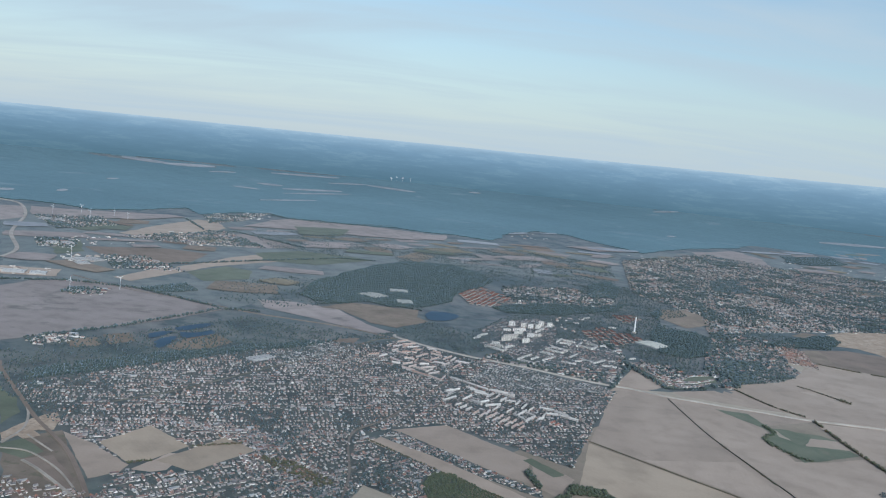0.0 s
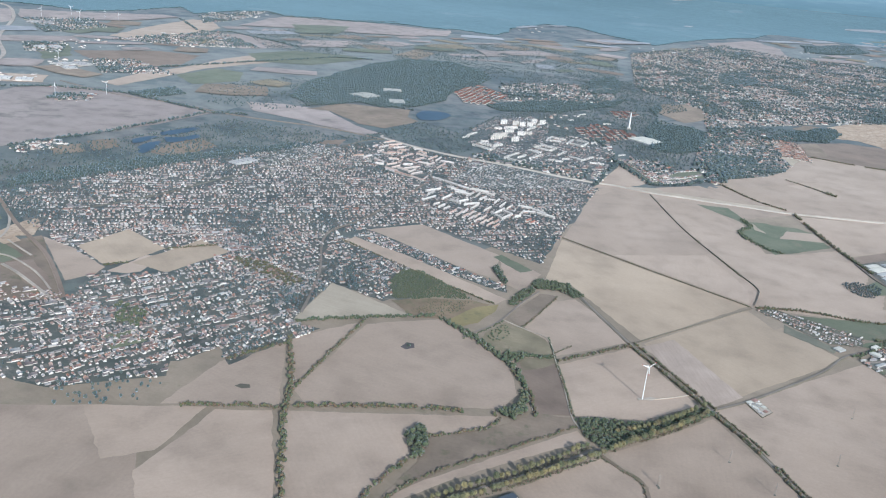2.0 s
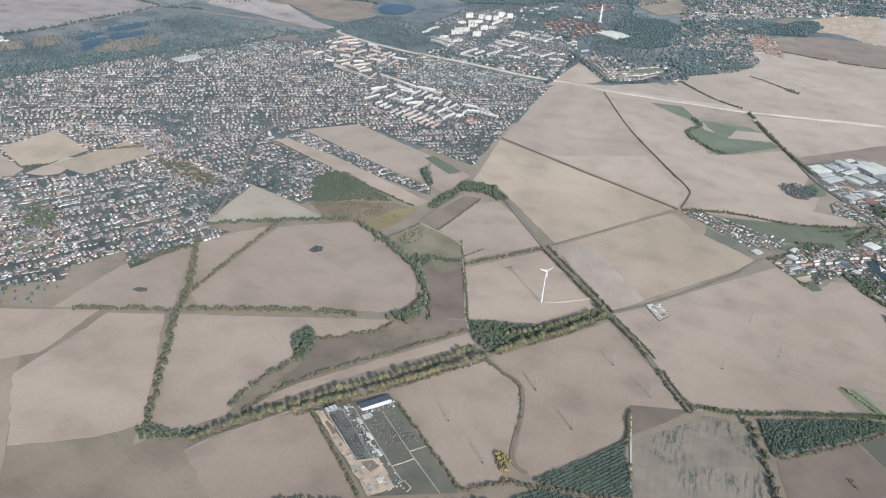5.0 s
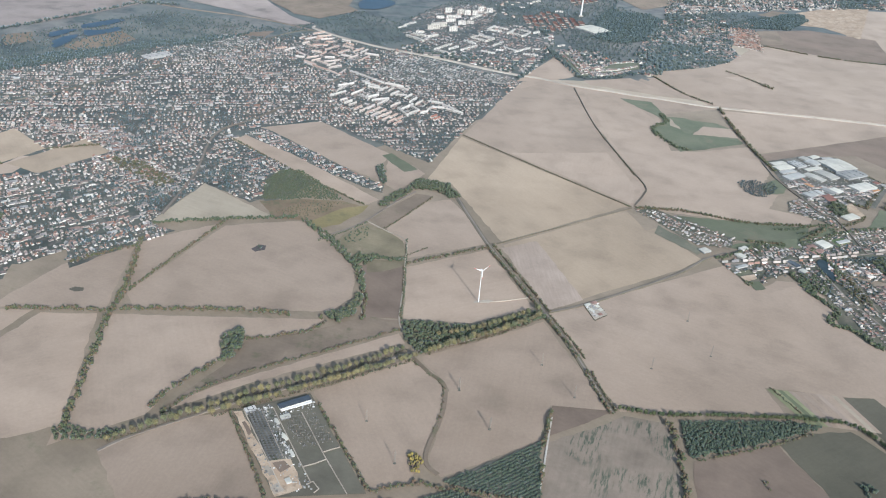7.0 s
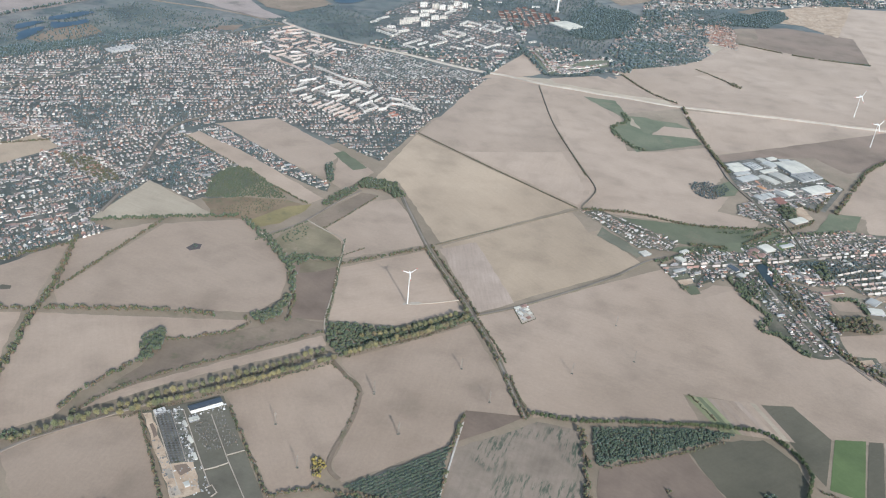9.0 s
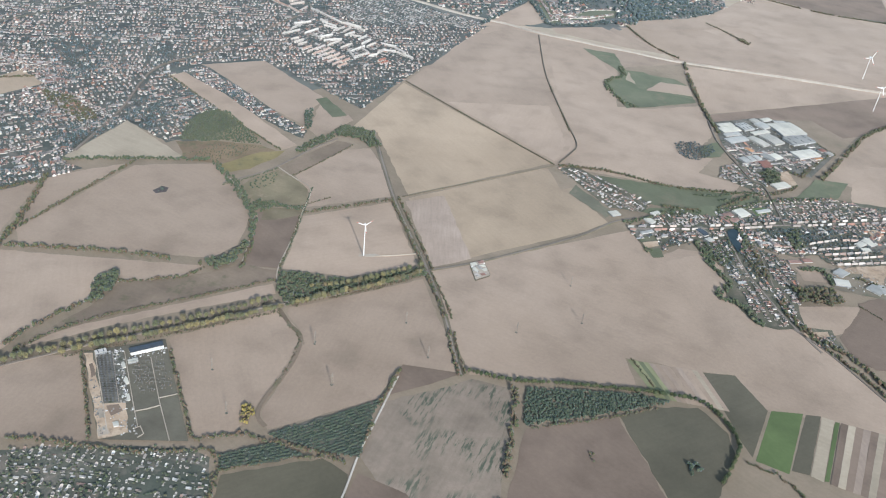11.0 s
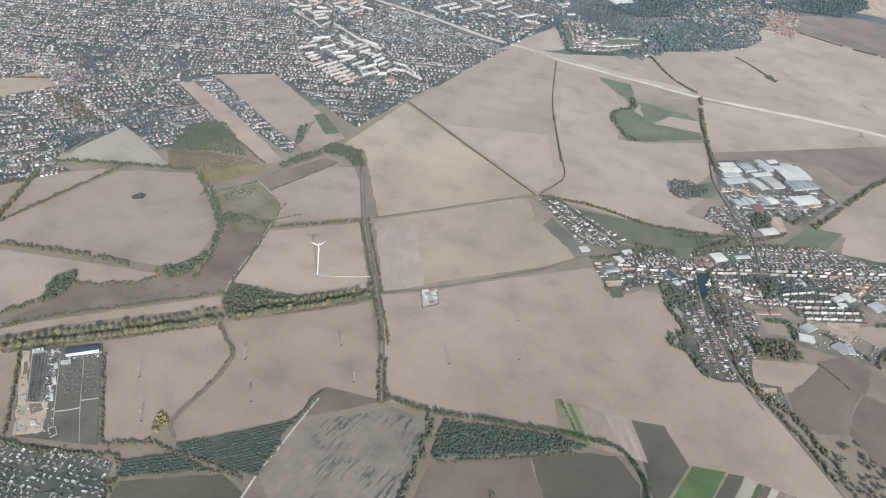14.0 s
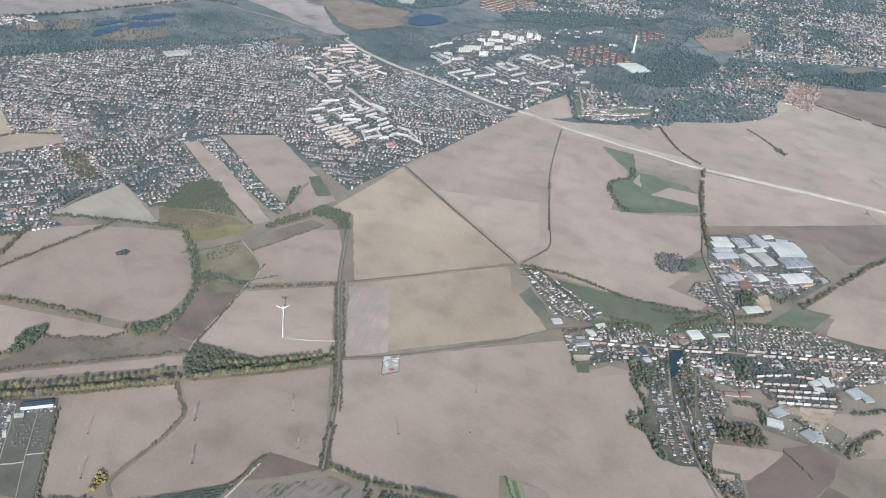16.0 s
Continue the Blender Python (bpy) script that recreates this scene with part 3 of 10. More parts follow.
sheet("farmland_ground", [(-520, -260), (820, -260), (860, 470), (640, 640), (420, 700), (130, 585), (-20, 420), (-160, 365), (-520, 420)], MARGIN, 0.03, "bare soil margins between the fields", "ground", wave=0)

F = "broad harvested field of bare beige soil"
S0, S1, S2, S3 = SOIL
# fields close by
FIELDS = []
FIELDS.append(([(-152.5, 425.1), (-130, 453), (-127.4, 445.3), (-130.4, 420.1), (-137, 415.8), (-147.8, 416.3)], S1, "small beige field beside a suburb"))
FIELDS.append(([(577.1, 1112.2), (652.8, 1129.1), (750.5, 1052.9), (549.4, 658.5), (474.7, 647.4), (521.3, 837.3), (538.6, 945.9)], S1, F))
FIELDS.append(([(358.5, 881.7), (389.5, 884.5), (368.6, 826.3), (349.4, 827.3)], SOIL_PALE, "small pale field among houses"))
FIELDS.append(([(244.5, 688.6), (323.2, 799.6), (351.6, 856.5), (404.1, 878), (521.3, 835), (476.4, 627.7), (302.9, 649.7)], S1, F))
FIELDS.append(([(110.4, 540.1), (172.9, 680), (255, 661), (248.8, 545.1), (309.8, 530), (273, 441.2), (210.5, 446.2)], S0, F))
FIELDS.append(([(-187.8, 271.2), (-102.3, 286.3), (-77.8, 271.9), (-45.1, 187.7), (-121.8, 178.2)], S3, F))
FIELDS.append(([(-75.4, 291.6), (-62.4, 329.5), (-38.3, 356.3), (-29.9, 297.9)], S0, F))
FIELDS.append(([(-38.3, 355.8), (-24.2, 368.9), (-6.8, 382.1), (-28.1, 312.8)], S1, F))
FIELDS.append(([(-19, 300.6), (-26.6, 311.7), (-3.6, 380.9), (32.5, 394.2), (49, 374.8), (66.2, 347.7), (68, 323.3), (59.9, 311.2), (25.1, 307.2)], S0, F))
FIELDS.append(([(-25.7, 295), (0.2, 297.7), (59.2, 305), (52.8, 294.2), (34.5, 286.8), (22.6, 289.4), (25.4, 271.8), (12.6, 248.8), (9.6, 235.7), (-3.8, 225.4), (-15.6, 216), (-20, 248.2)], S2, F))
FIELDS.append(([(-53.4, 291.2), (-31.6, 294.1), (-15.6, 226.6), (-29.1, 218.2), (-53.5, 210.7), (-69.7, 247.6), (-59.8, 271.8)], S1, F))
FIELDS.append(([(-103.7, 286), (-56.9, 292.8), (-66.7, 260.5), (-83, 252.5)], S1, F))
FIELDS.append(([(16.6, 239.9), (22.8, 251.5), (38.7, 262.3), (58, 276.4), (91.1, 299.5), (94.2, 292.8), (78.5, 283), (59.5, 271.2), (41.8, 259.4), (25.8, 246.8)], S1, F))
FIELDS.append(([(0.5, 216.5), (22.4, 234.5), (37.2, 241.3), (59.3, 201.8), (44.5, 200.3), (17.1, 194.3)], S3, F))
FIELDS.append(([(64.3, 257.3), (98, 283.5), (110.9, 269.9), (110.8, 249.3), (106.1, 228.9), (103.3, 214.7), (91.2, 209.9), (64.3, 255.5)], S2, F))
FIELDS.append(([(101.7, 285.1), (122, 297.6), (151.6, 318.5), (173.7, 261.2), (151.1, 261.3), (146.4, 241.1), (112.8, 218.4), (108.7, 225.6), (113.5, 265), (109.3, 273), (102.3, 281.4)], S3, F))
FIELDS.append(([(89.3, 355.6), (127.1, 380.4), (147.8, 329.3), (120.1, 312), (102.1, 311.7), (91.8, 311.1)], S1, F))
FIELDS.append(([(75.5, 393), (92.9, 430.3), (106.3, 435.7), (114, 421.7), (127.4, 386.4), (89, 364.3), (87, 377.7)], S0, F))
FIELDS.append(([(135.1, 386.9), (204.5, 443.4), (211.8, 418.7), (217.6, 422.7), (235.5, 390.4), (219.8, 375.8), (156.2, 330.9), (151, 337.9)], SOIL_WARM, "wide stubble field of warm beige straw and soil"))
FIELDS.append(([(91.6, 460.8), (109.2, 536.7), (206.8, 448.3), (134.3, 390.3), (111.8, 443), (106.5, 457.3)], SOIL_WARM, "wide stubble field of warm beige straw and soil"))
FIELDS.append(([(110.4, 540.1), (144.1, 647.1), (172.9, 680), (196.7, 671.3), (196.7, 618.9), (207.5, 557.7), (219.1, 476.8), (209.4, 452.6)], S2, F))
FIELDS.append(([(200.4, 672.5), (214.6, 655.4), (239.1, 635.7), (248.6, 606.9), (243.3, 578.6), (248.8, 545.1), (268.1, 548.2), (305.1, 566.4), (309.8, 530), (302.3, 508.2), (283.2, 500.9), (283.3, 484.2), (302.1, 484.7), (290.3, 462.5), (312.8, 455.1), (307.6, 444.1), (273, 441.2), (239.6, 450), (211.5, 450.9), (221.3, 479), (209.4, 558.2)], S0, F))
FIELDS.append(([(174.3, 688.2), (221.8, 694.7), (255, 661), (198, 680.7)], SOIL_PALE, "strip of pale dug-over soil beside the motorway"))
FIELDS.append(([(244.5, 688.6), (255.5, 716.6), (285.1, 674.9), (296.2, 663.3), (277.1, 663.8)], S2, F))
FIELDS.append(([(259.9, 718.1), (323.2, 750.3), (347.8, 729.5), (369, 713.8), (381.6, 741.1), (342.4, 788.3), (350, 801.2), (403.5, 870.5), (458.2, 824.8), (517.7, 818.6), (480.9, 648.3), (432.5, 652.3), (300.6, 657.6), (287, 678.6)], S1, F))
FIELDS.append(([(406.8, 879.8), (434.6, 948.4), (479.8, 970), (545.7, 948.1), (523.1, 843.5), (461.8, 848.8)], SOIL_BROWN, "ploughed field of reddish brown soil"))
FIELDS.append(([(354.1, 854.7), (367.5, 867.4), (396, 872.5), (365.4, 822.8)], SOIL_PALE, "small pale stubble field beside the houses"))
FIELDS.append(([(303.1, 644.1), (430.9, 641.5), (480.4, 646.2), (482, 653.7), (459.4, 631.9), (307.5, 552.9)], S3, F))
FIELDS.append(([(309.3, 552.2), (460.8, 639.1), (466.3, 581), (394.2, 543.3), (379.7, 567), (337.5, 556.6), (309.6, 538.9)], SOIL_BROWN, "ploughed field of reddish brown soil"))
FIELDS.append(([(364.8, 477.1), (417.7, 561.3), (472.3, 599.9), (454, 529.3), (402.1, 492.5), (380.3, 471.4)], S2, F))
FIELDS.append(([(380.1, 475.7), (398.9, 503.8), (410.8, 506.6), (454.2, 525.1), (440.1, 459.9), (399.6, 445.9), (372.3, 448.9)], S1, F))
FIELDS.append(([(154.1, 325.6), (245.7, 386), (252.7, 367.8), (258.8, 366), (268.4, 375.1), (280, 375), (285.4, 344.4), (282.3, 337), (290.9, 332.7), (295, 318.9), (311, 321.6), (324.3, 305.2), (345.1, 267.4), (354.1, 249.1), (343.6, 261.5), (306.7, 265.3), (286.7, 265.9), (280, 284.1), (266, 283.7), (236.9, 284.9), (240.8, 267.1), (177.2, 261.2), (162.2, 297.1)], S0, F))
FIELDS.append(([(266, 283), (279.6, 284.3), (288.8, 266.2), (278.2, 240.4), (275, 248.8), (273.6, 256.7)], SOIL_OLIVE, "dark field of sprouting olive green seed"))
FIELDS.append(([(290.1, 266.5), (302.1, 267.6), (289.6, 235.1), (279, 239)], CROP, "bright green rectangular crop field"))
FIELDS.append(([(303.1, 267.3), (308.7, 267.6), (296.7, 236), (290.8, 236.9)], SOIL_OLIVE, "narrow dark strip field"))
FIELDS.append(([(309.1, 267.5), (313.4, 266.3), (300.9, 233.9), (297.1, 235.8)], SOIL_PALE, "narrow pale strip field"))
FIELDS.append(([(313.5, 265.8), (315.1, 265.7), (302.8, 234.2), (301.3, 234.2)], CROP, "narrow green crop strip"))
FIELDS.append(([(334.4, 262), (343.7, 260.4), (353.3, 246.4), (344.1, 227.6), (319.9, 228.2)], MEADOW, "dull green meadow strip"))
FIELDS.append(([(148.3, 240.5), (164.3, 249.3), (178.4, 259), (194.1, 257.3), (194.4, 246), (192.1, 208.7), (190.3, 188.4), (170.6, 183.3), (145.4, 212.8)], STREAKED, "rough field of bare soil with green regrowth streaks"))
FIELDS.append(([(151.9, 261.3), (174.5, 261.4), (163.5, 252.8), (149.3, 243.7)], SOIL_BROWN, "small fallow triangle of brown soil"))
FIELDS.append(([(199.2, 237.7), (232, 251.4), (245.7, 215.8), (230.9, 198.7), (196.3, 189.9), (194.2, 206.9)], SOIL_BROWN, "ploughed field of reddish brown soil"))
FIELDS.append(([(232.4, 251.5), (246.7, 259), (262.2, 262), (271.5, 250.6), (272.4, 240.6), (264.1, 220.7), (257.2, 205.4), (231.6, 198.9), (246.1, 215.9)], SOIL_OLIVE, "dark field of sprouting olive green seed"))
FIELDS.append(([(104.4, 196.6), (133.3, 209.7), (143, 204.7), (144.8, 191.6), (143.3, 176.4), (106.1, 166.9), (105.5, 182.4)], SOIL_OLIVE, "olive brown fallow field"))
FIELDS.append(([(146, 205.9), (162.4, 200.8), (177.1, 185), (141.7, 176), (143.4, 191.3)], SOIL_BROWN, "rough brown field crossed by a ditch"))
FIELDS.append(([(315.4, 339.1), (338.4, 345), (346.8, 346.3), (335.2, 325.1), (320.9, 316.9), (315.3, 328.4)], S2, F))
FIELDS.append(([(330.2, 320.4), (346.6, 344.3), (363.5, 334.1), (343.4, 301.5), (333, 304)], SOIL_BROWN, "ploughed field of dark brown soil"))
FIELDS.append(([(364.1, 367.1), (385.6, 393), (424, 413.2), (412.8, 369.9), (378.6, 356.7)], S1, F))
FIELDS.append(([(350.6, 307.3), (363.2, 332.2), (373.3, 329), (401.4, 326), (392.8, 292.7), (360.2, 289.6)], SOIL_BROWN, "ploughed field of dark brown soil"))
FIELDS.append(([(323.8, 372.6), (340.3, 374.8), (346.6, 364.4), (325.4, 362.3)], S2, F))
FIELDS.append(([(134, 383.4), (152.1, 394.4), (170.8, 339.9), (155, 328.7)], RIDGED, "freshly ridged strip of brown soil"))
FIELDS.append(([(204.6, 693.9), (245.9, 713.5), (285.8, 665.8), (254.4, 666.4), (210.9, 675.1)], S2, F))
FIELDS.append(([(14.7, 359.3), (17.4, 364.4), (20.8, 364), (21.4, 359.6), (17.3, 357)], DARK_SOIL, "dark wet hollow in a stubble field"))
FIELDS.append(([(-50.7, 310.2), (-48.7, 312.5), (-44.9, 312.3), (-44.1, 309.7), (-47.4, 308.6)], SOIL_OLIVE, "dark wet hollow in a stubble field"))
FIELDS.append(([(-39.7, 377.7), (-28.3, 428.5), (15.9, 396.3), (-11, 385.6)], SOIL_PALE, "pale greenish stubble field at the edge of town"))
FIELDS.append(([(-32.2, 496.1), (-25.8, 505.9), (8.9, 480.9), (67.6, 427.2), (60.9, 419.1)], S0, F))
FIELDS.append(([(-20.3, 520.9), (15, 542), (66.5, 494.4), (63.8, 480.1), (67.3, 451.5), (42.5, 468.4), (-11.6, 516.1)], S1, F))
FIELDS.append(([(64.9, 494), (80.9, 480.1), (89.9, 468.7), (75.9, 440.4), (68.9, 448)], S0, F))
FIELDS.append(([(-201.4, 457.8), (-179.5, 445.7), (-150.3, 421.6), (-151.2, 411.6), (-162.3, 399.5)], S0, F))
FIELDS.append(([(-177.2, 448.1), (-161.2, 482.3), (-129.4, 456.2), (-143.2, 430.1), (-153.7, 425.8)], SOIL_WARM, "small stubble field ringed by houses"))
FIELDS.append(([(-139.3, 431.1), (-126.9, 453.1), (-114.4, 475.7), (-93, 461), (-117, 421.6)], SOIL_WARM, "small stubble field ringed by houses"))
FIELDS.append(([(346.4, 349.2), (362.2, 359.2), (369.3, 351.1), (366.2, 339.3), (357.2, 323.4), (352, 304), (339.5, 301), (332, 312), (332.4, 320.3), (345.9, 339.5)], SOIL_BROWN, "ploughed field of dark brown soil"))
FIELDS.append(([(370.8, 383.8), (394.4, 396.2), (428.8, 407.5), (419.5, 364.3), (389.2, 361.3), (372.7, 363.8), (366, 374.6)], S2, F))
FIELDS.append(([(261.2, 361.5), (284.4, 376.2), (293.2, 336.7), (303.9, 320.5), (315.9, 303.1), (325.8, 288.5), (321.4, 283.9), (282.8, 284.5), (273.4, 309.9)], S2, F))
FIELDS.append(([(147.6, 673.7), (186.6, 765.3), (204.5, 711.4), (190.9, 695.6)], S1, "small beige field at the edge of the estate"))
FIELDS.append(([(-100.5, 744.9), (-68, 765.8), (-74.2, 715.4), (-89.8, 714.5)], SOIL_BROWN, "small brown field beside the railway"))
FIELDS.append(([(140.2, 514.8), (171.6, 522.7), (204.1, 531), (212.1, 493.2), (214.8, 474.8), (208.3, 451.6), (173.4, 484.5)], S3, "paler corner of a harvested field"))


def strips(quad, soils, words):
    """Narrow crop strips side by side across a four-cornered field."""
    a, b, c, d = quad
    n = len(soils)
    out = []
    for i, soil in enumerate(soils):
        f, g = i / n, (i + 1) / n
        out.append(([(p[0] + (q[0] - p[0]) * s, p[1] + (q[1] - p[1]) * s) for p, q, s in ((a, b, f), (a, b, g), (d, c, g), (d, c, f))], soil, words))
    return out


FIELDS += strips([(237.5, 284.3), (266.9, 283.6), (274.1, 262.5), (247, 264.1)], (STRIP_CROP, STRIP_CROP, MEADOW, STRIP_CROP, RIDGED, S0, RIDGED, S1, S0, RIDGED, S2, S0, SOIL_PALE, S1), "narrow strip of a patchwork crop field")
FIELDS += strips([(315.5, 265.5), (333.8, 262.1), (319, 228), (303, 233.2)], (SOIL_BROWN, SOIL_PALE, SOIL_BROWN, RIDGED, SOIL_BROWN, SOIL_PALE, SOIL_BROWN), "narrow strip of brown and pale soil")
for i, (outline, soil, words) in enumerate(FIELDS):
    span = max(p[0] for p in outline) - min(p[0] for p in outline) + max(p[1] for p in outline) - min(p[1] for p in outline)
    sheet("field", outline, soil, 0.04 + 0.002 * i, words, wave=0.5 if span > 70 else 0.08)
meadows = []
meadows.append(([(229.1, 653.9), (244, 651.9), (253.5, 650.5), (257.5, 622.4), (259.1, 617.9), (261.3, 615.9), (294.2, 611.7), (301.1, 603.4), (303.7, 571.2), (269.7, 551.3), (255, 544.8), (249.2, 563.7), (242.2, 589.6), (249.9, 598.3), (256.6, 602.3), (250.9, 618.5), (239.6, 634.7)], MEADOW, "green meadow hollow in a stubble field"))
meadows.append(([(260, 617.3), (272, 617.8), (286.6, 607.3), (277.5, 596.8), (269, 581.9), (265.3, 584.7)], MEADOW, "green patch of short grass"))
meadows.append(([(270.9, 582), (283, 602), (302.4, 601.1), (303.4, 582.2), (282.3, 582.6)], S2, "pale stubble tongue in a green hollow"))
meadows.append(([(273.4, 573.7), (282.3, 581.7), (303.5, 576.6), (303.7, 571.2), (276.6, 556.9)], MEADOW, "green strip of young crop"))
meadows.append(([(257.8, 597.7), (260.7, 614.4), (264.3, 591.2)], SOIL_PALE, "bare pale corner beside a thicket"))
meadows.append(([(61.8, 491.3), (67.2, 496.5), (85.1, 474.3), (77.5, 468.9)], MEADOW, "green paddock at the end of a field"))
meadows.append(([(252.3, 407.3), (258.5, 412.4), (276.9, 418), (291.1, 427.4), (320.4, 443.8), (321.3, 435.4), (294.2, 418.6), (277.2, 413.1), (259.2, 404.9)], MEADOW, "green pasture strip above the village gardens"))
meadows.append(([(219.8, 428.5), (232.2, 441.8), (263.4, 440.4), (305.8, 440.9), (300.9, 427.7), (270.9, 416.1), (253, 416), (239.2, 424.8)], MEADOW, "green pasture beside the village"))
meadows.append(([(338, 441.8), (359.3, 475.2), (378.1, 475.4), (362.9, 447.6), (339, 430.2)], MEADOW, "green pasture beside the village"))
meadows.append(([(215.8, 416), (219.7, 426.9), (238.8, 400.7), (234.1, 395)], PADDOCK, "grey green paddock at the village edge"))
meadows.append(([(-119, 343.7), (-109.9, 352.8), (-98.9, 342.1), (-110.8, 331.3)], MEADOW, "small green paddock"))
meadows.append(([(67.6, 353.3), (88.2, 357.6), (90, 310.3), (75.3, 309.7)], SOIL_BROWN, "fallow ground with brown grass"))
meadows.append(([(32.6, 285.6), (55, 294.6), (74.8, 309.6), (90, 309), (90.7, 301.5), (39.7, 265.3), (26.5, 252.8), (14.7, 240.6), (28.1, 267.5)], FALLOW, "rough wedge of dry brown grass"))
meadows.append(([(51.5, 373.5), (55.5, 382.9), (65.5, 396.4), (74.2, 392), (85.1, 380.8), (87.2, 365), (75.4, 361.4), (64.6, 362.5), (56.8, 367.7)], OLIVE_GRASS, "rough olive grass with scattered bushes"))
meadows.append(([(67.6, 402.2), (77.2, 422.2), (86.9, 439.2), (96, 437.6), (85.2, 414.3), (74.3, 394.6)], FALLOW, "strip of brown fallow beside a lane"))
meadows.append(([(69.3, 358), (87.5, 361.8), (88.1, 356.4), (79.1, 349.2), (71.7, 346.7)], OLIVE_GRASS, "rough olive grass beside a hedge"))
meadows.append(([(5.3, 412.3), (28.8, 419.3), (49.1, 421.3), (58.1, 417.7), (47.9, 403), (35.3, 394.8), (18.2, 393.5)], RUSSET, "heath of russet brown grass"))
meadows.append(([(34.9, 392.1), (42.3, 401.7), (51.5, 413.4), (63.1, 418.9), (61.2, 410.1), (51.7, 393.3), (40.6, 385.8)], GOLDEN, "golden yellow heath grass"))
meadows.append(([(372.8, 925), (440.5, 952.6), (428, 887), (401.6, 878.1)], FALLOW, "gravelled housing plot"))
meadows.append(([(496.6, 1064.4), (552.4, 1112.5), (610.3, 1131), (528.1, 945.7), (503.4, 990.7), (472.6, 992.6)], SAND, "pale sandy gravel pit"))
for i, (outline, soil, words) in enumerate(meadows):
    sheet("meadow", outline, soil, 0.18 + 0.004 * i, words, "meadow")

# far fields and clearings
FAR = "distant pale field in the haze"
CLEARINGS = []
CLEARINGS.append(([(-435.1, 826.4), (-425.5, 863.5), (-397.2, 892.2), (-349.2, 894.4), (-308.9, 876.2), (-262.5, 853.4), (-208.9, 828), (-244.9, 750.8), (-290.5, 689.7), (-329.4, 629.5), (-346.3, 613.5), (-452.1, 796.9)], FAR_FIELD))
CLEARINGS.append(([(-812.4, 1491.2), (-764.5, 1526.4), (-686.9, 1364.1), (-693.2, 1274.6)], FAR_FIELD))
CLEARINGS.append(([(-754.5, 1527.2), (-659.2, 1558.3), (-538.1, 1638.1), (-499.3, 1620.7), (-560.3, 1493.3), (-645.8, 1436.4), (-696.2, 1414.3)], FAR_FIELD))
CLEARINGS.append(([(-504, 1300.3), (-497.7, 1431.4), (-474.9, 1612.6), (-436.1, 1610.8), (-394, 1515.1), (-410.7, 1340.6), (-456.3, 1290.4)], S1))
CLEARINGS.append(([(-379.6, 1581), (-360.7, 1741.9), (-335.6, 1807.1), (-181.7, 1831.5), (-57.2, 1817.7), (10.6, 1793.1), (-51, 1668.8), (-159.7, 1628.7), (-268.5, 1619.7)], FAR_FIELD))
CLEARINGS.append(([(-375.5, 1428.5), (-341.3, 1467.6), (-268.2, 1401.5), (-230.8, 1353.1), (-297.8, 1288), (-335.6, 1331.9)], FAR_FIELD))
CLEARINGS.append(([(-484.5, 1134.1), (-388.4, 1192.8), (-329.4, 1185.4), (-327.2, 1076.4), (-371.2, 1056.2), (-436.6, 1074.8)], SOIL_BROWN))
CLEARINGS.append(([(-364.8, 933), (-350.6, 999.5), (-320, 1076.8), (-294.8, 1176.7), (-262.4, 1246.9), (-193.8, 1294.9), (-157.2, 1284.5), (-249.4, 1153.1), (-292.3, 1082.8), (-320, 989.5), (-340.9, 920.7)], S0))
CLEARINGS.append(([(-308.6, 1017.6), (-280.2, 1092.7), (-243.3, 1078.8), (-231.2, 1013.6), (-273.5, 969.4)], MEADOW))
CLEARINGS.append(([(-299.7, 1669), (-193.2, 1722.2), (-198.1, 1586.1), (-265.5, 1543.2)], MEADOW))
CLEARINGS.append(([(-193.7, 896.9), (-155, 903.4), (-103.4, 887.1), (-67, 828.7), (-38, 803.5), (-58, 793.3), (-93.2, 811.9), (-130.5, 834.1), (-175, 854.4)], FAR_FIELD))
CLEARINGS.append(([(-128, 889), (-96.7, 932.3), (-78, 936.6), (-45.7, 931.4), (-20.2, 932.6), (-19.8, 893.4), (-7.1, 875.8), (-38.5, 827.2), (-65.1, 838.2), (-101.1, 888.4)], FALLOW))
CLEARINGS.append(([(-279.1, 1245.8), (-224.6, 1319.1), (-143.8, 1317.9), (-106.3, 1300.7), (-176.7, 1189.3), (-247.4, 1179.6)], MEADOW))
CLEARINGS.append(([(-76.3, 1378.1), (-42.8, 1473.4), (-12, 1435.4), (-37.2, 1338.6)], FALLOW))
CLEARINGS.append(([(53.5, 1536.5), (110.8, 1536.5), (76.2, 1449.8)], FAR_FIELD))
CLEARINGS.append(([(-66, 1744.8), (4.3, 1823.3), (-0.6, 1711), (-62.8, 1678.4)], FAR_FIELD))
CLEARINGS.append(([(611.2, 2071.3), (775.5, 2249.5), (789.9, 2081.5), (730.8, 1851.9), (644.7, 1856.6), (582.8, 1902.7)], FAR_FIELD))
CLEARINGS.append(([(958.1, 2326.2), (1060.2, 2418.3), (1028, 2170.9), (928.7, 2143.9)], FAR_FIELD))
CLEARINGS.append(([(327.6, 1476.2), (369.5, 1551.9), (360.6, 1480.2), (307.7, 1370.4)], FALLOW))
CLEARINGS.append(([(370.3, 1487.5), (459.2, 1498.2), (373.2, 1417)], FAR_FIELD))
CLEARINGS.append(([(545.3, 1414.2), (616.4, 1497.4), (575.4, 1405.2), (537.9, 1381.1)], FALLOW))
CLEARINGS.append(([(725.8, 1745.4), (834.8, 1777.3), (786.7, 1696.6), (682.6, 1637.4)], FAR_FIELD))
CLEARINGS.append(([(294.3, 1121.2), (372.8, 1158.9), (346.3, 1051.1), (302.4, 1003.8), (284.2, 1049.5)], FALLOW))
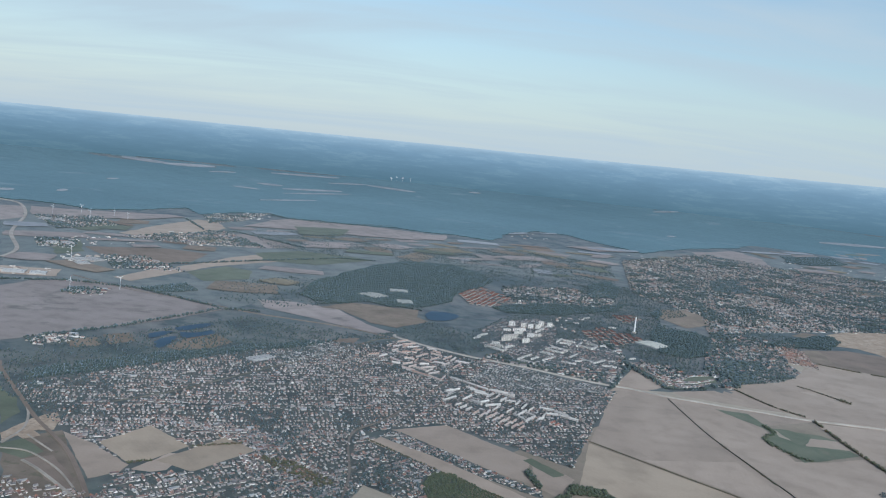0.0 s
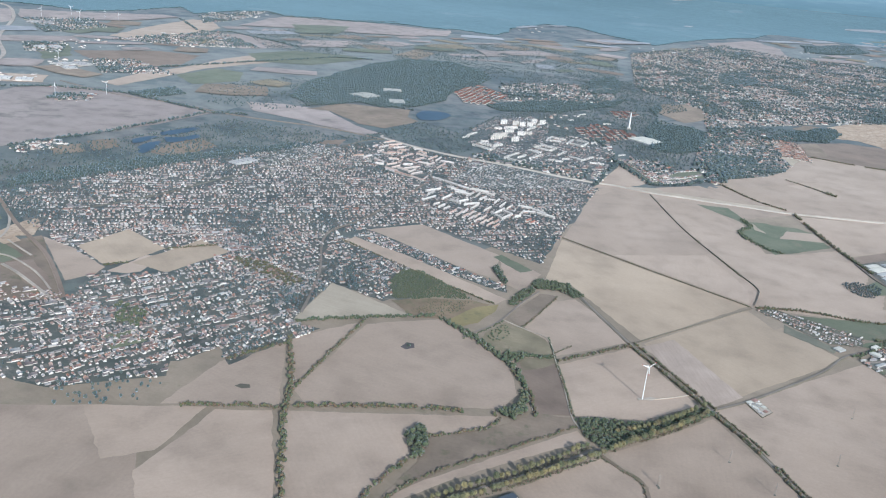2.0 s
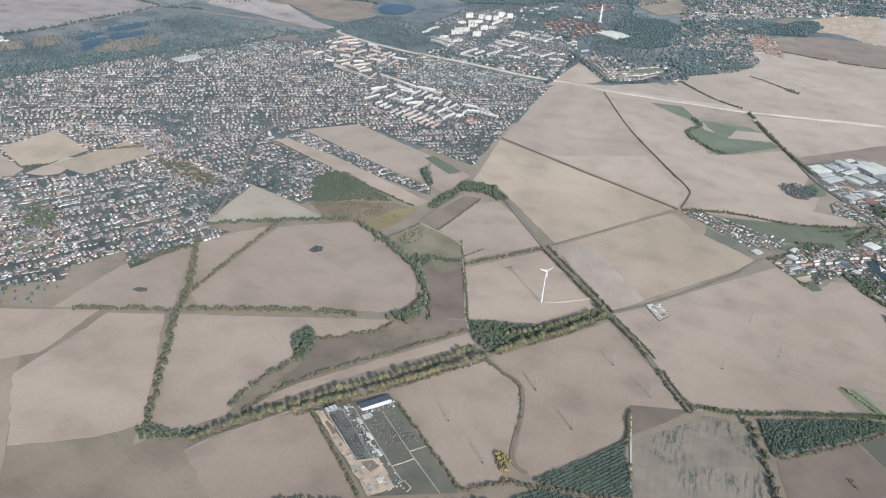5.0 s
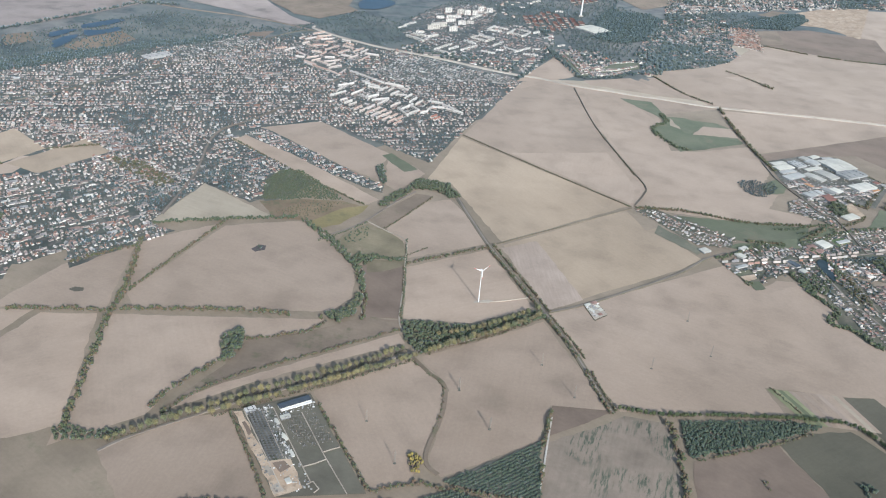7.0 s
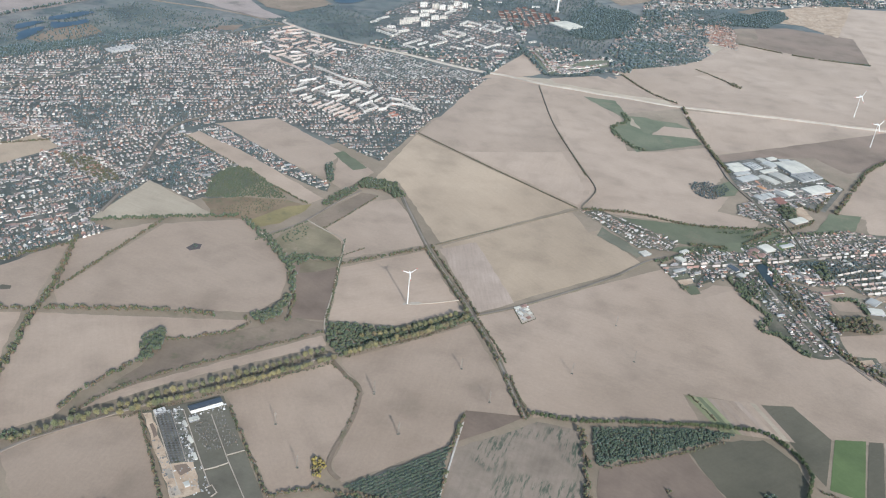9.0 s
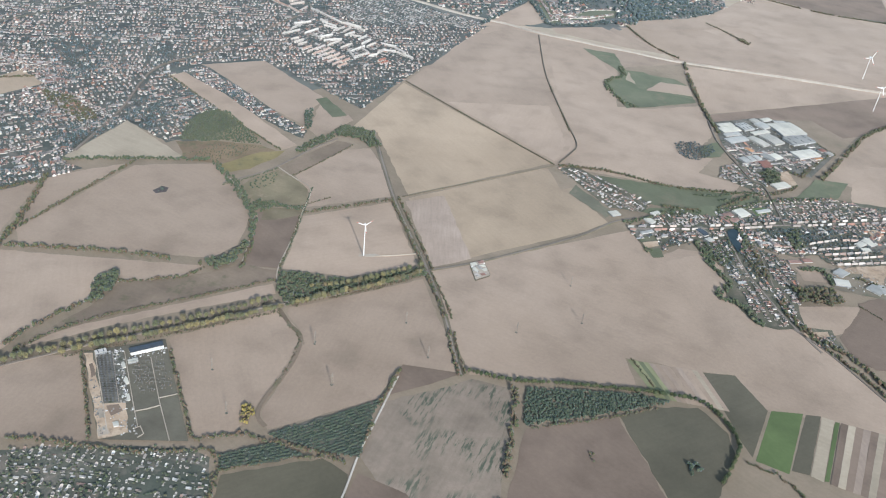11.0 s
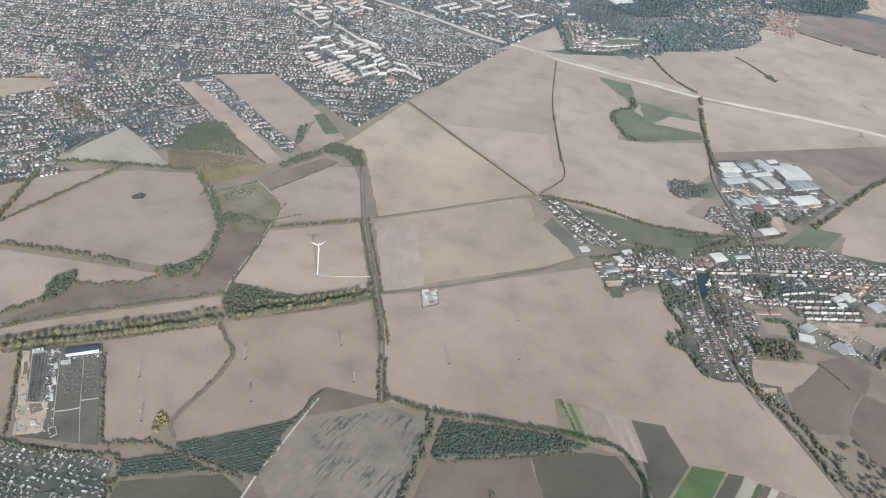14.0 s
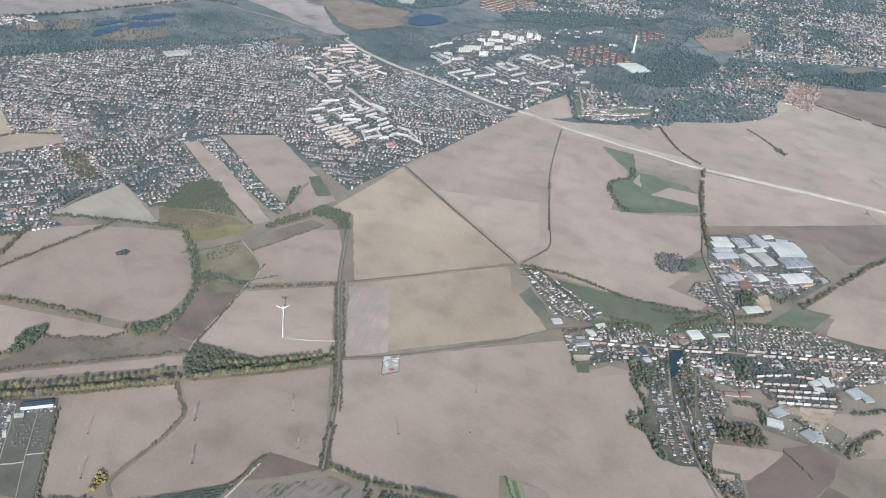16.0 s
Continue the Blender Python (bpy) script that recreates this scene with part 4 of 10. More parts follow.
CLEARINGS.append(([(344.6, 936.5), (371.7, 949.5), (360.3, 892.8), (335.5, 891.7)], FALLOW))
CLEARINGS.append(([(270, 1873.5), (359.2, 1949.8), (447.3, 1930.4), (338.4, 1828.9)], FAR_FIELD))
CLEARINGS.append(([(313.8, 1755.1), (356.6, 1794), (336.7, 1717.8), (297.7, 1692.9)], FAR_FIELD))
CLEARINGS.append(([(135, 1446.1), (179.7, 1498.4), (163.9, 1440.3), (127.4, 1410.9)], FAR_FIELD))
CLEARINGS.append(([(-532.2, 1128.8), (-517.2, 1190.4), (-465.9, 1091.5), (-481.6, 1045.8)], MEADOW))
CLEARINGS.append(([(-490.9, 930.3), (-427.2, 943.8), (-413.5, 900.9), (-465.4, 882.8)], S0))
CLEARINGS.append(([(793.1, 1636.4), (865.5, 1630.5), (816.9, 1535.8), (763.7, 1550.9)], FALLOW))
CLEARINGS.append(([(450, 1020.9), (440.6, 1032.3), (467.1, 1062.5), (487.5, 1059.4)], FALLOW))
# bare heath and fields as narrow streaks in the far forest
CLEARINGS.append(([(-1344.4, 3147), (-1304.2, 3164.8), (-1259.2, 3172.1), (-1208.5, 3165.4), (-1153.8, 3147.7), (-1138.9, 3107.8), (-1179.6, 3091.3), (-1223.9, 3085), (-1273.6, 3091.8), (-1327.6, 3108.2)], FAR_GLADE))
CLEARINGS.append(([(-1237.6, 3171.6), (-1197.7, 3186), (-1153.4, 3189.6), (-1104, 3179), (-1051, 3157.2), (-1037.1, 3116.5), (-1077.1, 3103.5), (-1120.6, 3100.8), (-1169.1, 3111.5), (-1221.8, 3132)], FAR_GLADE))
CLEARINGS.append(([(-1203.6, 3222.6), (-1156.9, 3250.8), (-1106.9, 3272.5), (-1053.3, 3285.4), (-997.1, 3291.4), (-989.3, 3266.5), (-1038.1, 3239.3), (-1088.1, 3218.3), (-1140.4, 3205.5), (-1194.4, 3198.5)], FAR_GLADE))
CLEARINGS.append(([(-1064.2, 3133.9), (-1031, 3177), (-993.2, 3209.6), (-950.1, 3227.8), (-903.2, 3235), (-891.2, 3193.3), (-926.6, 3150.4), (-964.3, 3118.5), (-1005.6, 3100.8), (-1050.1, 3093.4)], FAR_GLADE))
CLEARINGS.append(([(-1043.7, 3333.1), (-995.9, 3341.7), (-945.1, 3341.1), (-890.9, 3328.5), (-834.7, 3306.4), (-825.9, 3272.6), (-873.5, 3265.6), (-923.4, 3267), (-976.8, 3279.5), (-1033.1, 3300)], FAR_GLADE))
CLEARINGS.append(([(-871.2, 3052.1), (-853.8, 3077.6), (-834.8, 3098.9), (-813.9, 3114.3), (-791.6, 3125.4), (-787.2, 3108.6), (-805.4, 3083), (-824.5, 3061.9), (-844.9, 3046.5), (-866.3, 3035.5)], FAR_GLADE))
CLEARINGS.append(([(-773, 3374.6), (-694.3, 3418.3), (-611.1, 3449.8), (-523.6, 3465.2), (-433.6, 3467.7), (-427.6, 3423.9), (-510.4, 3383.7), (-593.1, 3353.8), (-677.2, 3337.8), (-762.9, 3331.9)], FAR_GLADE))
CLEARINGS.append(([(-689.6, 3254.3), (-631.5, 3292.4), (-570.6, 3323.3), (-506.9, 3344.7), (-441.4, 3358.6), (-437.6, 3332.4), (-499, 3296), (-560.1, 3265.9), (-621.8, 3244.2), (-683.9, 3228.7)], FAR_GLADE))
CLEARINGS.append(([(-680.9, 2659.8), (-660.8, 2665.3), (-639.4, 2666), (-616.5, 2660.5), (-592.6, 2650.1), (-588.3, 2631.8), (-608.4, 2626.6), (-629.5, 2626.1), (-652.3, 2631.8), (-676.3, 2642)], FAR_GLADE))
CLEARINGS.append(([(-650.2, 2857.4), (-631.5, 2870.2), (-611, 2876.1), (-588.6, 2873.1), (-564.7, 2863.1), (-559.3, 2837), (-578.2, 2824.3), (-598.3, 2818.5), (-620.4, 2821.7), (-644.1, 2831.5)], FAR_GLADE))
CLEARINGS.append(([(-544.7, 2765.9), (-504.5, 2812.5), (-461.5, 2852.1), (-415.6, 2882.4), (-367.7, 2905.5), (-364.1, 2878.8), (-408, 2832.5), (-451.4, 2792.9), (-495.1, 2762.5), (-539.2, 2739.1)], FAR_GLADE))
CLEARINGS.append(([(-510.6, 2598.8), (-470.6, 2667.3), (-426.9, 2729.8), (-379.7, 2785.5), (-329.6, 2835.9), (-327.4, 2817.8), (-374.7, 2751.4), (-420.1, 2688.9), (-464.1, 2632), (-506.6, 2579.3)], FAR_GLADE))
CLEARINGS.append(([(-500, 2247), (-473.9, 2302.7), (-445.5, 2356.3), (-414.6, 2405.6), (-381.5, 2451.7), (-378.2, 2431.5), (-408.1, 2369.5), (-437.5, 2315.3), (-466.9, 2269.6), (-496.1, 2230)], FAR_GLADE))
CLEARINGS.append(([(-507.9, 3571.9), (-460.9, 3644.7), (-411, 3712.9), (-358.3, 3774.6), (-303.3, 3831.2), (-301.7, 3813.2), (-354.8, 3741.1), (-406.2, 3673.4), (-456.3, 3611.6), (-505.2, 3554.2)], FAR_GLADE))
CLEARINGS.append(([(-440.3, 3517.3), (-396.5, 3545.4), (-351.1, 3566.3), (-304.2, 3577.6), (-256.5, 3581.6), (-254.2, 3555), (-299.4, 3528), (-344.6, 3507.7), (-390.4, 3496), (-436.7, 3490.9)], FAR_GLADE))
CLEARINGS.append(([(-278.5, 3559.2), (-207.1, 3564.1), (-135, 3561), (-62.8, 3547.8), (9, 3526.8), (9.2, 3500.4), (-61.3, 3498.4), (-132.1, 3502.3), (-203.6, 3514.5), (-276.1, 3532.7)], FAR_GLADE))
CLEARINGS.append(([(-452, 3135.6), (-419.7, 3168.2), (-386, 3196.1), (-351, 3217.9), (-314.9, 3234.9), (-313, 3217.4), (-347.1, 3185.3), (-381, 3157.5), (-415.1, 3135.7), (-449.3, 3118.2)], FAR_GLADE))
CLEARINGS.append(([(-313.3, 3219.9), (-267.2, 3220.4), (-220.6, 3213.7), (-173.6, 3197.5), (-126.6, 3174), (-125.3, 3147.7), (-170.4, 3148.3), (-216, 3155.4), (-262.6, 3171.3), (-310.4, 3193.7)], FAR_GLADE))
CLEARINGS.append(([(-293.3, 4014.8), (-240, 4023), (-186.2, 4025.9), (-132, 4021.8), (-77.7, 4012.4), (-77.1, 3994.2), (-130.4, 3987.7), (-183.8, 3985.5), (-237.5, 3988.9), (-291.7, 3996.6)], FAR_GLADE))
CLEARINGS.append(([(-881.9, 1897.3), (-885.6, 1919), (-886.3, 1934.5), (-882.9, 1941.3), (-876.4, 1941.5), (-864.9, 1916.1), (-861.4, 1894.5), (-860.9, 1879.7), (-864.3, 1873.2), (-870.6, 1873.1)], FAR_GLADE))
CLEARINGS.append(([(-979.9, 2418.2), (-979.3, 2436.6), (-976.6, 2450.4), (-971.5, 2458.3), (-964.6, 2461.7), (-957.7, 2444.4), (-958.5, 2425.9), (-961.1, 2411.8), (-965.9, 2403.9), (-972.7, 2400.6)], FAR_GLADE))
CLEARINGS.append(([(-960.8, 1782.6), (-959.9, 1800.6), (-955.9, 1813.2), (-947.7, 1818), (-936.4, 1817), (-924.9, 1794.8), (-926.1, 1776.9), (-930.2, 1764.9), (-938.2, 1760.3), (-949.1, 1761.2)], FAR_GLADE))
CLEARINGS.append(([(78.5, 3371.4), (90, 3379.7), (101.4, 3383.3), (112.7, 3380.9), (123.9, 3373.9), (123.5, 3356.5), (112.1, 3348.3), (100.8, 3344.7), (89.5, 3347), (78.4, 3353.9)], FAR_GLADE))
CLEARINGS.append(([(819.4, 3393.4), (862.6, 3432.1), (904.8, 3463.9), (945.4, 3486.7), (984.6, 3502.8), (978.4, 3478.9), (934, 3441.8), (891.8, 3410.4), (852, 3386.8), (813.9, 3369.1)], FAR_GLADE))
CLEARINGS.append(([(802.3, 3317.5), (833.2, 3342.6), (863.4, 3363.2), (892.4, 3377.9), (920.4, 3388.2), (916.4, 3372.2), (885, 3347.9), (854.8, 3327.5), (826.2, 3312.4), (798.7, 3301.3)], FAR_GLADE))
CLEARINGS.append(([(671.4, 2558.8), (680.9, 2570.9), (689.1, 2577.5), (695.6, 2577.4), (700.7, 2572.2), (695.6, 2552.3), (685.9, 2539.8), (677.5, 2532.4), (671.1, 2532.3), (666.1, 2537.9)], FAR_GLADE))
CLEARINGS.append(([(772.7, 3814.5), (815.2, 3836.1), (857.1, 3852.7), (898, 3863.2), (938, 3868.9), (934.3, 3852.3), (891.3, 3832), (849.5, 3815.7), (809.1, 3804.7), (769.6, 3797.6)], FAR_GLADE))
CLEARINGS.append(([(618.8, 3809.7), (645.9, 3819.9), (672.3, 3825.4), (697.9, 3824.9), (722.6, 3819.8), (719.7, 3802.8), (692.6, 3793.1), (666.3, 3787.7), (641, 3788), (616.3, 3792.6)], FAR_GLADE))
CLEARINGS.append(([(1604.9, 4103.3), (1622.9, 4106.1), (1638.7, 4102.8), (1651.5, 4091.5), (1661.9, 4074.3), (1653.1, 4051.4), (1635.3, 4048.7), (1619.6, 4051.9), (1606.9, 4063), (1596.4, 4080.1)], FAR_GLADE))
CLEARINGS.append(([(1692.6, 3705.6), (1713.1, 3710.3), (1732, 3711.2), (1748.7, 3707.1), (1763.6, 3699.3), (1757.3, 3685.2), (1736.9, 3680.7), (1718.1, 3679.8), (1701.5, 3683.7), (1686.4, 3691.3)], FAR_GLADE))
CLEARINGS.append(([(1611.7, 3315.5), (1636.8, 3312.4), (1658.4, 3302.2), (1675.3, 3282.6), (1688.5, 3256.1), (1675.4, 3229.5), (1651, 3232.5), (1629.8, 3242.4), (1612.9, 3261.6), (1599, 3288.1)], FAR_GLADE))
CLEARINGS.append(([(1553, 3166), (1576.3, 3167.1), (1597, 3162.9), (1614.2, 3151.6), (1628.6, 3135.1), (1618.8, 3115.2), (1595.9, 3114.1), (1575.5, 3118.2), (1558.3, 3129.2), (1543.5, 3145.5)], FAR_GLADE))
CLEARINGS.append(([(1260.1, 2847.5), (1322, 2860.1), (1380.5, 2864.2), (1434.1, 2857.9), (1483.7, 2844), (1470.2, 2817.1), (1409.5, 2806.8), (1352, 2802.5), (1298.5, 2807), (1247.8, 2818.5)], FAR_GLADE))
CLEARINGS.append(([(802.3, 2283.6), (847.8, 2314.2), (891.9, 2338.3), (933.2, 2353.2), (971.9, 2360.8), (960.7, 2332.8), (913.3, 2301.7), (869.7, 2278.3), (830.2, 2264.4), (793.4, 2257.4)], FAR_GLADE))
CLEARINGS.append(([(154.4, 2043.3), (168.5, 2071.8), (182.5, 2095.3), (196.3, 2111.5), (209.7, 2121.8), (207.7, 2099.1), (192.8, 2069.8), (178.8, 2046.9), (165.6, 2031.7), (153, 2022.2)], FAR_GLADE))
CLEARINGS.append(([(241.8, 2155.4), (254.5, 2172.3), (267, 2185.2), (278.9, 2192.7), (290.4, 2195.8), (288.4, 2179.6), (275.4, 2162.6), (263, 2149.9), (251.3, 2142.8), (240.2, 2139.8)], FAR_GLADE))
CLEARINGS.append(([(325.6, 1904), (358.1, 1924.5), (390.1, 1938.8), (420.8, 1944.4), (450.1, 1943.2), (444.5, 1917.8), (411.2, 1897.4), (379.7, 1883.8), (350.1, 1878.5), (321.7, 1879.6)], FAR_GLADE))
CLEARINGS.append(([(-416.5, 4031), (-389.3, 4060.6), (-361.1, 4085.1), (-332, 4103.2), (-302.1, 4116.4), (-300.5, 4097.9), (-328.7, 4068.9), (-357, 4044.5), (-385.5, 4026.3), (-414.4, 4012.8)], FAR_GLADE))
for i, (outline, soil) in enumerate(CLEARINGS):
    if math.hypot(*outline[0]) < 3420:
        sheet("field", outline, soil, (1.2 if outline[0][1] > 1500 else 0.3) + 0.008 * i, FAR, wave=5.0 if outline[0][1] > 1500 else 2.0, cuts=2)

# forest canopy beyond the town, out to the rim
WOODS = []
WOODS.append([(-891.7, 1558.4), (-856.5, 1611), (-798.6, 1626.3), (-741, 1620.9), (-671.2, 1586.3), (-607.2, 1674.9), (-558.8, 1809), (-501.6, 1708.6), (-454.4, 1831.6), (-392.9, 1890.9), (-340, 1816.7), (-283.5, 1847.8), (-207.8, 1841.9), (-110.5, 1877.4), (-33.4, 1845.3), (16.5, 1862.9), (102.8, 1819.9), (163.3, 2073.1), (231.4, 2199.2), (313.1, 2199.2), (374.7, 2039.6), (418.8, 1984.2), (454.4, 1904), (655.2, 2200.6), (808.5, 2348.7), (906.9, 2516.6), (1062.1, 2587.1), (1205.8, 2719.8), (1328.9, 2873.5), (1469.5, 2815.7), (1628.2, 2789.1)] + [(3081.2, 3863.5), (2243.3, 4384.1), (-57.6, 4723.2), (-2164.3, 4031.6), (-2605.5, 3532.6)])
WOODS.append([(-158.5, 949.2), (-154.9, 1054.9), (-124.6, 1160.5), (-101.1, 1245.2), (-54.9, 1330.6), (17.4, 1349.2), (61, 1279.9), (76.9, 1211.4), (52.4, 1133.1), (26.6, 1078.8), (17.9, 1010.7), (-17.6, 948.1), (-52, 931.1), (-79.4, 950.3), (-107.6, 918.5), (-135.9, 922.4)])
WOODS.append([(64.4, 1000.6), (134.6, 1070.6), (202.4, 1083.1), (257.9, 1137.5), (229.7, 1071.3), (154.3, 998.3), (84.4, 972.5)])
WOODS.append([(276.1, 1082.6), (298.1, 1127.6), (237.2, 915.2), (230.9, 843.5), (254.4, 830.3), (287.6, 854.8), (315.7, 942.5), (305.8, 979.8), (271.9, 978.1)])
WOODS.append([(378.4, 949.8), (428.3, 1010.2), (500.4, 1055.9), (496.3, 1018.6), (457, 958.7), (422.1, 953.6), (390, 941.3)])
WOODS.append([(228, 1290.7), (274.7, 1352.9), (271.4, 1265.8), (250.1, 1177.5), (211.6, 1162.3)])
WOODS.append([(480, 1499.8), (546.2, 1561), (536.5, 1443.8), (474.5, 1345.8), (452.6, 1387.4)])
WOODS.append([(895, 2244.3), (1092.5, 2380.9), (1060.2, 2208.6), (908.3, 2062.3), (842.1, 2071.1)])
WOODS.append([(-270.9, 564.4), (-226.5, 621.9), (-194.1, 655.4), (-153.8, 694.6), (-84.8, 750.3), (-100.6, 720.1), (-185.9, 629.5), (-218.8, 591.3), (-265.7, 538.8)])
WOODS.append([(-316.8, 889.5), (-284.1, 940.2), (-261.5, 907.9), (-291.5, 869.5)])


def mosaic(region, n, seed):
    """Small strip fields and rough plots between the woods of the far plain."""
    rng = random.Random(seed)
    xs, ys = [p[0] for p in region], [p[1] for p in region]
    made, tries = [], 0
    while len(made) < n and tries < 6000:
        tries += 1
        x, y = rng.uniform(min(xs), max(xs)), rng.uniform(min(ys), max(ys))
        w, d, turn = rng.uniform(16, 60), rng.uniform(10, 34), rng.choice((0.15, 0.6, -0.5)) + rng.uniform(-0.1, 0.1)
        c, s = math.cos(turn), math.sin(turn)
        ring = [(x + u * w * c - v * d * s, y + u * w * s + v * d * c) for u, v in ((-1, -0.8), (0, -1), (1, -0.7), (0.9, 0.9), (-0.2, 1), (-0.9, 0.8))]
        taken = [q for q, _ in made] + [q for q, _ in CLEARINGS] + WOODS
        if all(inside(p, region) for p in ring) and not any(inside(p, q) for p in ring + [(x, y)] for q in taken):
            made.append((ring, rng.choice((FALLOW, FAR_FIELD, FAR_FIELD, FAR_GLADE, MEADOW, OLIVE_GRASS, FAR_FIELD, SOIL_BROWN))))
    return made


FAR_WEST = [(-802.1, 1509.8), (-505.7, 1640.8), (-307.9, 1712.1), (138.4, 1798.5), (386.3, 1820.8), (296.1, 1368.2), (105.9, 1301.8), (-55.7, 1344.2), (-167.8, 971), (-201.1, 842), (-353, 903.8), (-449.8, 853.7)]
FAR_EAST = [(336.2, 1816.3), (659.6, 2116.2), (1025.2, 2494.2), (1401.7, 2680.5), (773.6, 1451.3), (726.9, 1539.4), (637.1, 1577.1), (565, 1800.5)]
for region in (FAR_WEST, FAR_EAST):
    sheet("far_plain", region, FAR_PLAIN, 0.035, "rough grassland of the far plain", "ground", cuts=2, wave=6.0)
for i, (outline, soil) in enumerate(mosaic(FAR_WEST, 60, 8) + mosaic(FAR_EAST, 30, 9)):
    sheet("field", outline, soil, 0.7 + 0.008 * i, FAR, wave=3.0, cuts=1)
open_far = [c for c, _ in CLEARINGS]


def build_canopy(name, outline, boxes, label, step, ratio, rise, a_step):
    """Closed canopy as a bumpy skin, with gaps where fields lie."""
    xs = [p[0] for p in outline]
    ys = [p[1] for p in outline]
    angles = [math.atan2(y, x) for x, y in outline]
    rr = [math.hypot(x, y) for x, y in outline]
    a0, a1, r0, r1 = min(angles), max(angles), min(rr), 3520
    na = int((a1 - a0) / a_step) + 2
    nr = int(math.log(r1 / r0) / math.log(ratio)) + 2
    bm = bmesh.new()
    grid = {}

    def vert(i, j):
        if (i, j) not in grid:
            a, r = a0 + i * a_step, r0 * ratio ** j
            x, y = r * math.cos(a), r * math.sin(a)
            h = rise * (0.85 + 0.25 * noise.noise((x * 0.03, y * 0.03, 1.0)) + 0.2 * noise.noise((x * 0.3, y * 0.3, 4.0)))
            grid[i, j] = bm.verts.new((x, y, gz(x, y) + max(0.5, h)))
        return grid[i, j]

    for j in range(nr):
        for i in range(na):
            a, r = a0 + (i + 0.5) * a_step, r0 * ratio ** (j + 0.5)
            p = (r * math.cos(a), r * math.sin(a))
            if r > 3520 or not (r > 2700 or inside(p, outline)) or any(inside(p, b) for b in boxes):
                continue
            bm.faces.new((vert(i, j), vert(i + 1, j), vert(i + 1, j + 1), vert(i, j + 1)))
    rim = [e for e in bm.edges if e.is_boundary]
    ext = bmesh.ops.extrude_edge_only(bm, edges=rim)["geom"]
    for v in ext:
        if isinstance(v, bmesh.types.BMVert):
            v.co.z = gz(v.co.x, v.co.y) - 0.5
    bmesh.ops.recalc_face_normals(bm, faces=bm.faces[:])
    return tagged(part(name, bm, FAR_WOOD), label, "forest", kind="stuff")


build_canopy("forest", wavy(wavy(WOODS[0], 24.0, random.Random(3)), 7.0, random.Random(4)), open_far, "pine forest tinted blue for haze, stretching to the horizon", 0, 1.006, 1.4, 0.0032)


LAKES = [[(-11.8, 910.7), (-4.4, 935), (18, 934.4), (25.6, 918.9), (12, 889.3), (-6.1, 885.4)], [(-239.4, 695.7), (-232.7, 708.2), (-224, 712.8), (-227.4, 692.9), (-233.9, 683.1)], [(-227, 727.8), (-209.8, 754.4), (-199.6, 754.8), (-210, 729.5), (-221.9, 718.5)], [(-218.3, 713.4), (-204.1, 718.3), (-195.7, 732.1), (-190.9, 720.5), (-205, 697.5), (-211.6, 698.6)], [(-226.2, 672.1), (-223.5, 688.3), (-215.7, 696.6), (-213.1, 674.4), (-216.6, 652.6)], [(295.6, 397.9), (298.6, 401.2), (301.6, 399.5), (300, 394.2), (300.3, 388), (299.8, 380.1), (298, 378.8), (296.6, 383.9), (295.4, 391.7)]]
MOTORWAY = [(-36.3, 794.1), (-35.6, 786.1), (-3.6, 760.4), (31.4, 740.1), (55.6, 731.4), (90.9, 717.3), (120, 702.5), (146.7, 692.3), (169.2, 686.4), (196.8, 674.4), (224.6, 667.9), (242.8, 662.5), (264.7, 658.6), (286.2, 652.4), (299.6, 650), (327.4, 648.4), (367.1, 646.7), (405.6, 644), (430.9, 641.5), (466.6, 638.2), (540, 622)]
RAILWAY = [(-197.3, 516.7), (-167.8, 553.8), (-120.8, 637.1), (-94.9, 678.2), (-52.4, 766.2), (-33.3, 778.5)]
LANES = [[(245.4, 387.1), (278.4, 396.8), (297, 402.6), (327.6, 413.7), (375.4, 429.8), (400.9, 439.8), (438.3, 451.3)], [(294.9, 396.1), (298, 365.6), (304.4, 343.5), (310.2, 326.8), (319.3, 307.3)], [(308.1, 389.7), (309.3, 352.8)], [(327.6, 413.7), (326.1, 453.8), (319.5, 463.6), (315.7, 478.4), (311.7, 494), (308.6, 508.1), (307.5, 524.3), (307.4, 540.7)], [(338.4, 368.7), (353.5, 383.6), (378.3, 414.5), (402.7, 452.2)]]
HIGH_STREET = [(-37.4, 386.4), (-37.3, 439.5), (-43.9, 504.4), (-23.4, 544.5), (10.4, 638.1)]
EDGE_STREETS = [([(193.6, 768.5), (200.2, 741.2), (205, 716.1)], 2.2), ([(201.5, 707.7), (217.3, 722.7), (235.3, 731.6), (257.3, 750.8)], 2.4), ([(204.8, 723.6), (220.2, 737.1), (237.6, 755.1), (256.2, 764.4)], 2.6), ([(214.1, 711.6), (231.8, 720.2), (249, 736.1)], 2.6), ([(207.9, 789.4), (209.1, 729.6), (213.3, 707.8), (242.1, 722.7)], 2.4), ([(201.6, 797.7), (204.3, 740.9)], 2.4)]
HEATH = [(5.3, 412.3), (2.7, 438.6), (7.3, 456.8), (18.7, 459.7), (36.5, 440.7), (50, 422.9), (64.2, 419.2), (51.9, 392.1), (38, 384.6), (18.6, 392.3)]
COLONIES = [[(33.4, 663.4), (46.5, 697.9), (69.8, 719.8), (93.4, 708.8), (123.5, 689), (151.7, 680.6), (139.1, 665), (107.4, 661.4), (93.3, 646.1), (66.3, 642.6)], [(-127.6, 674.5), (-118.7, 711.4), (-103.6, 738.8), (-72.6, 742.6), (-62, 729.8), (-84.4, 694.2), (-100.6, 663.8), (-117, 654.6)]]
ESTATES = []
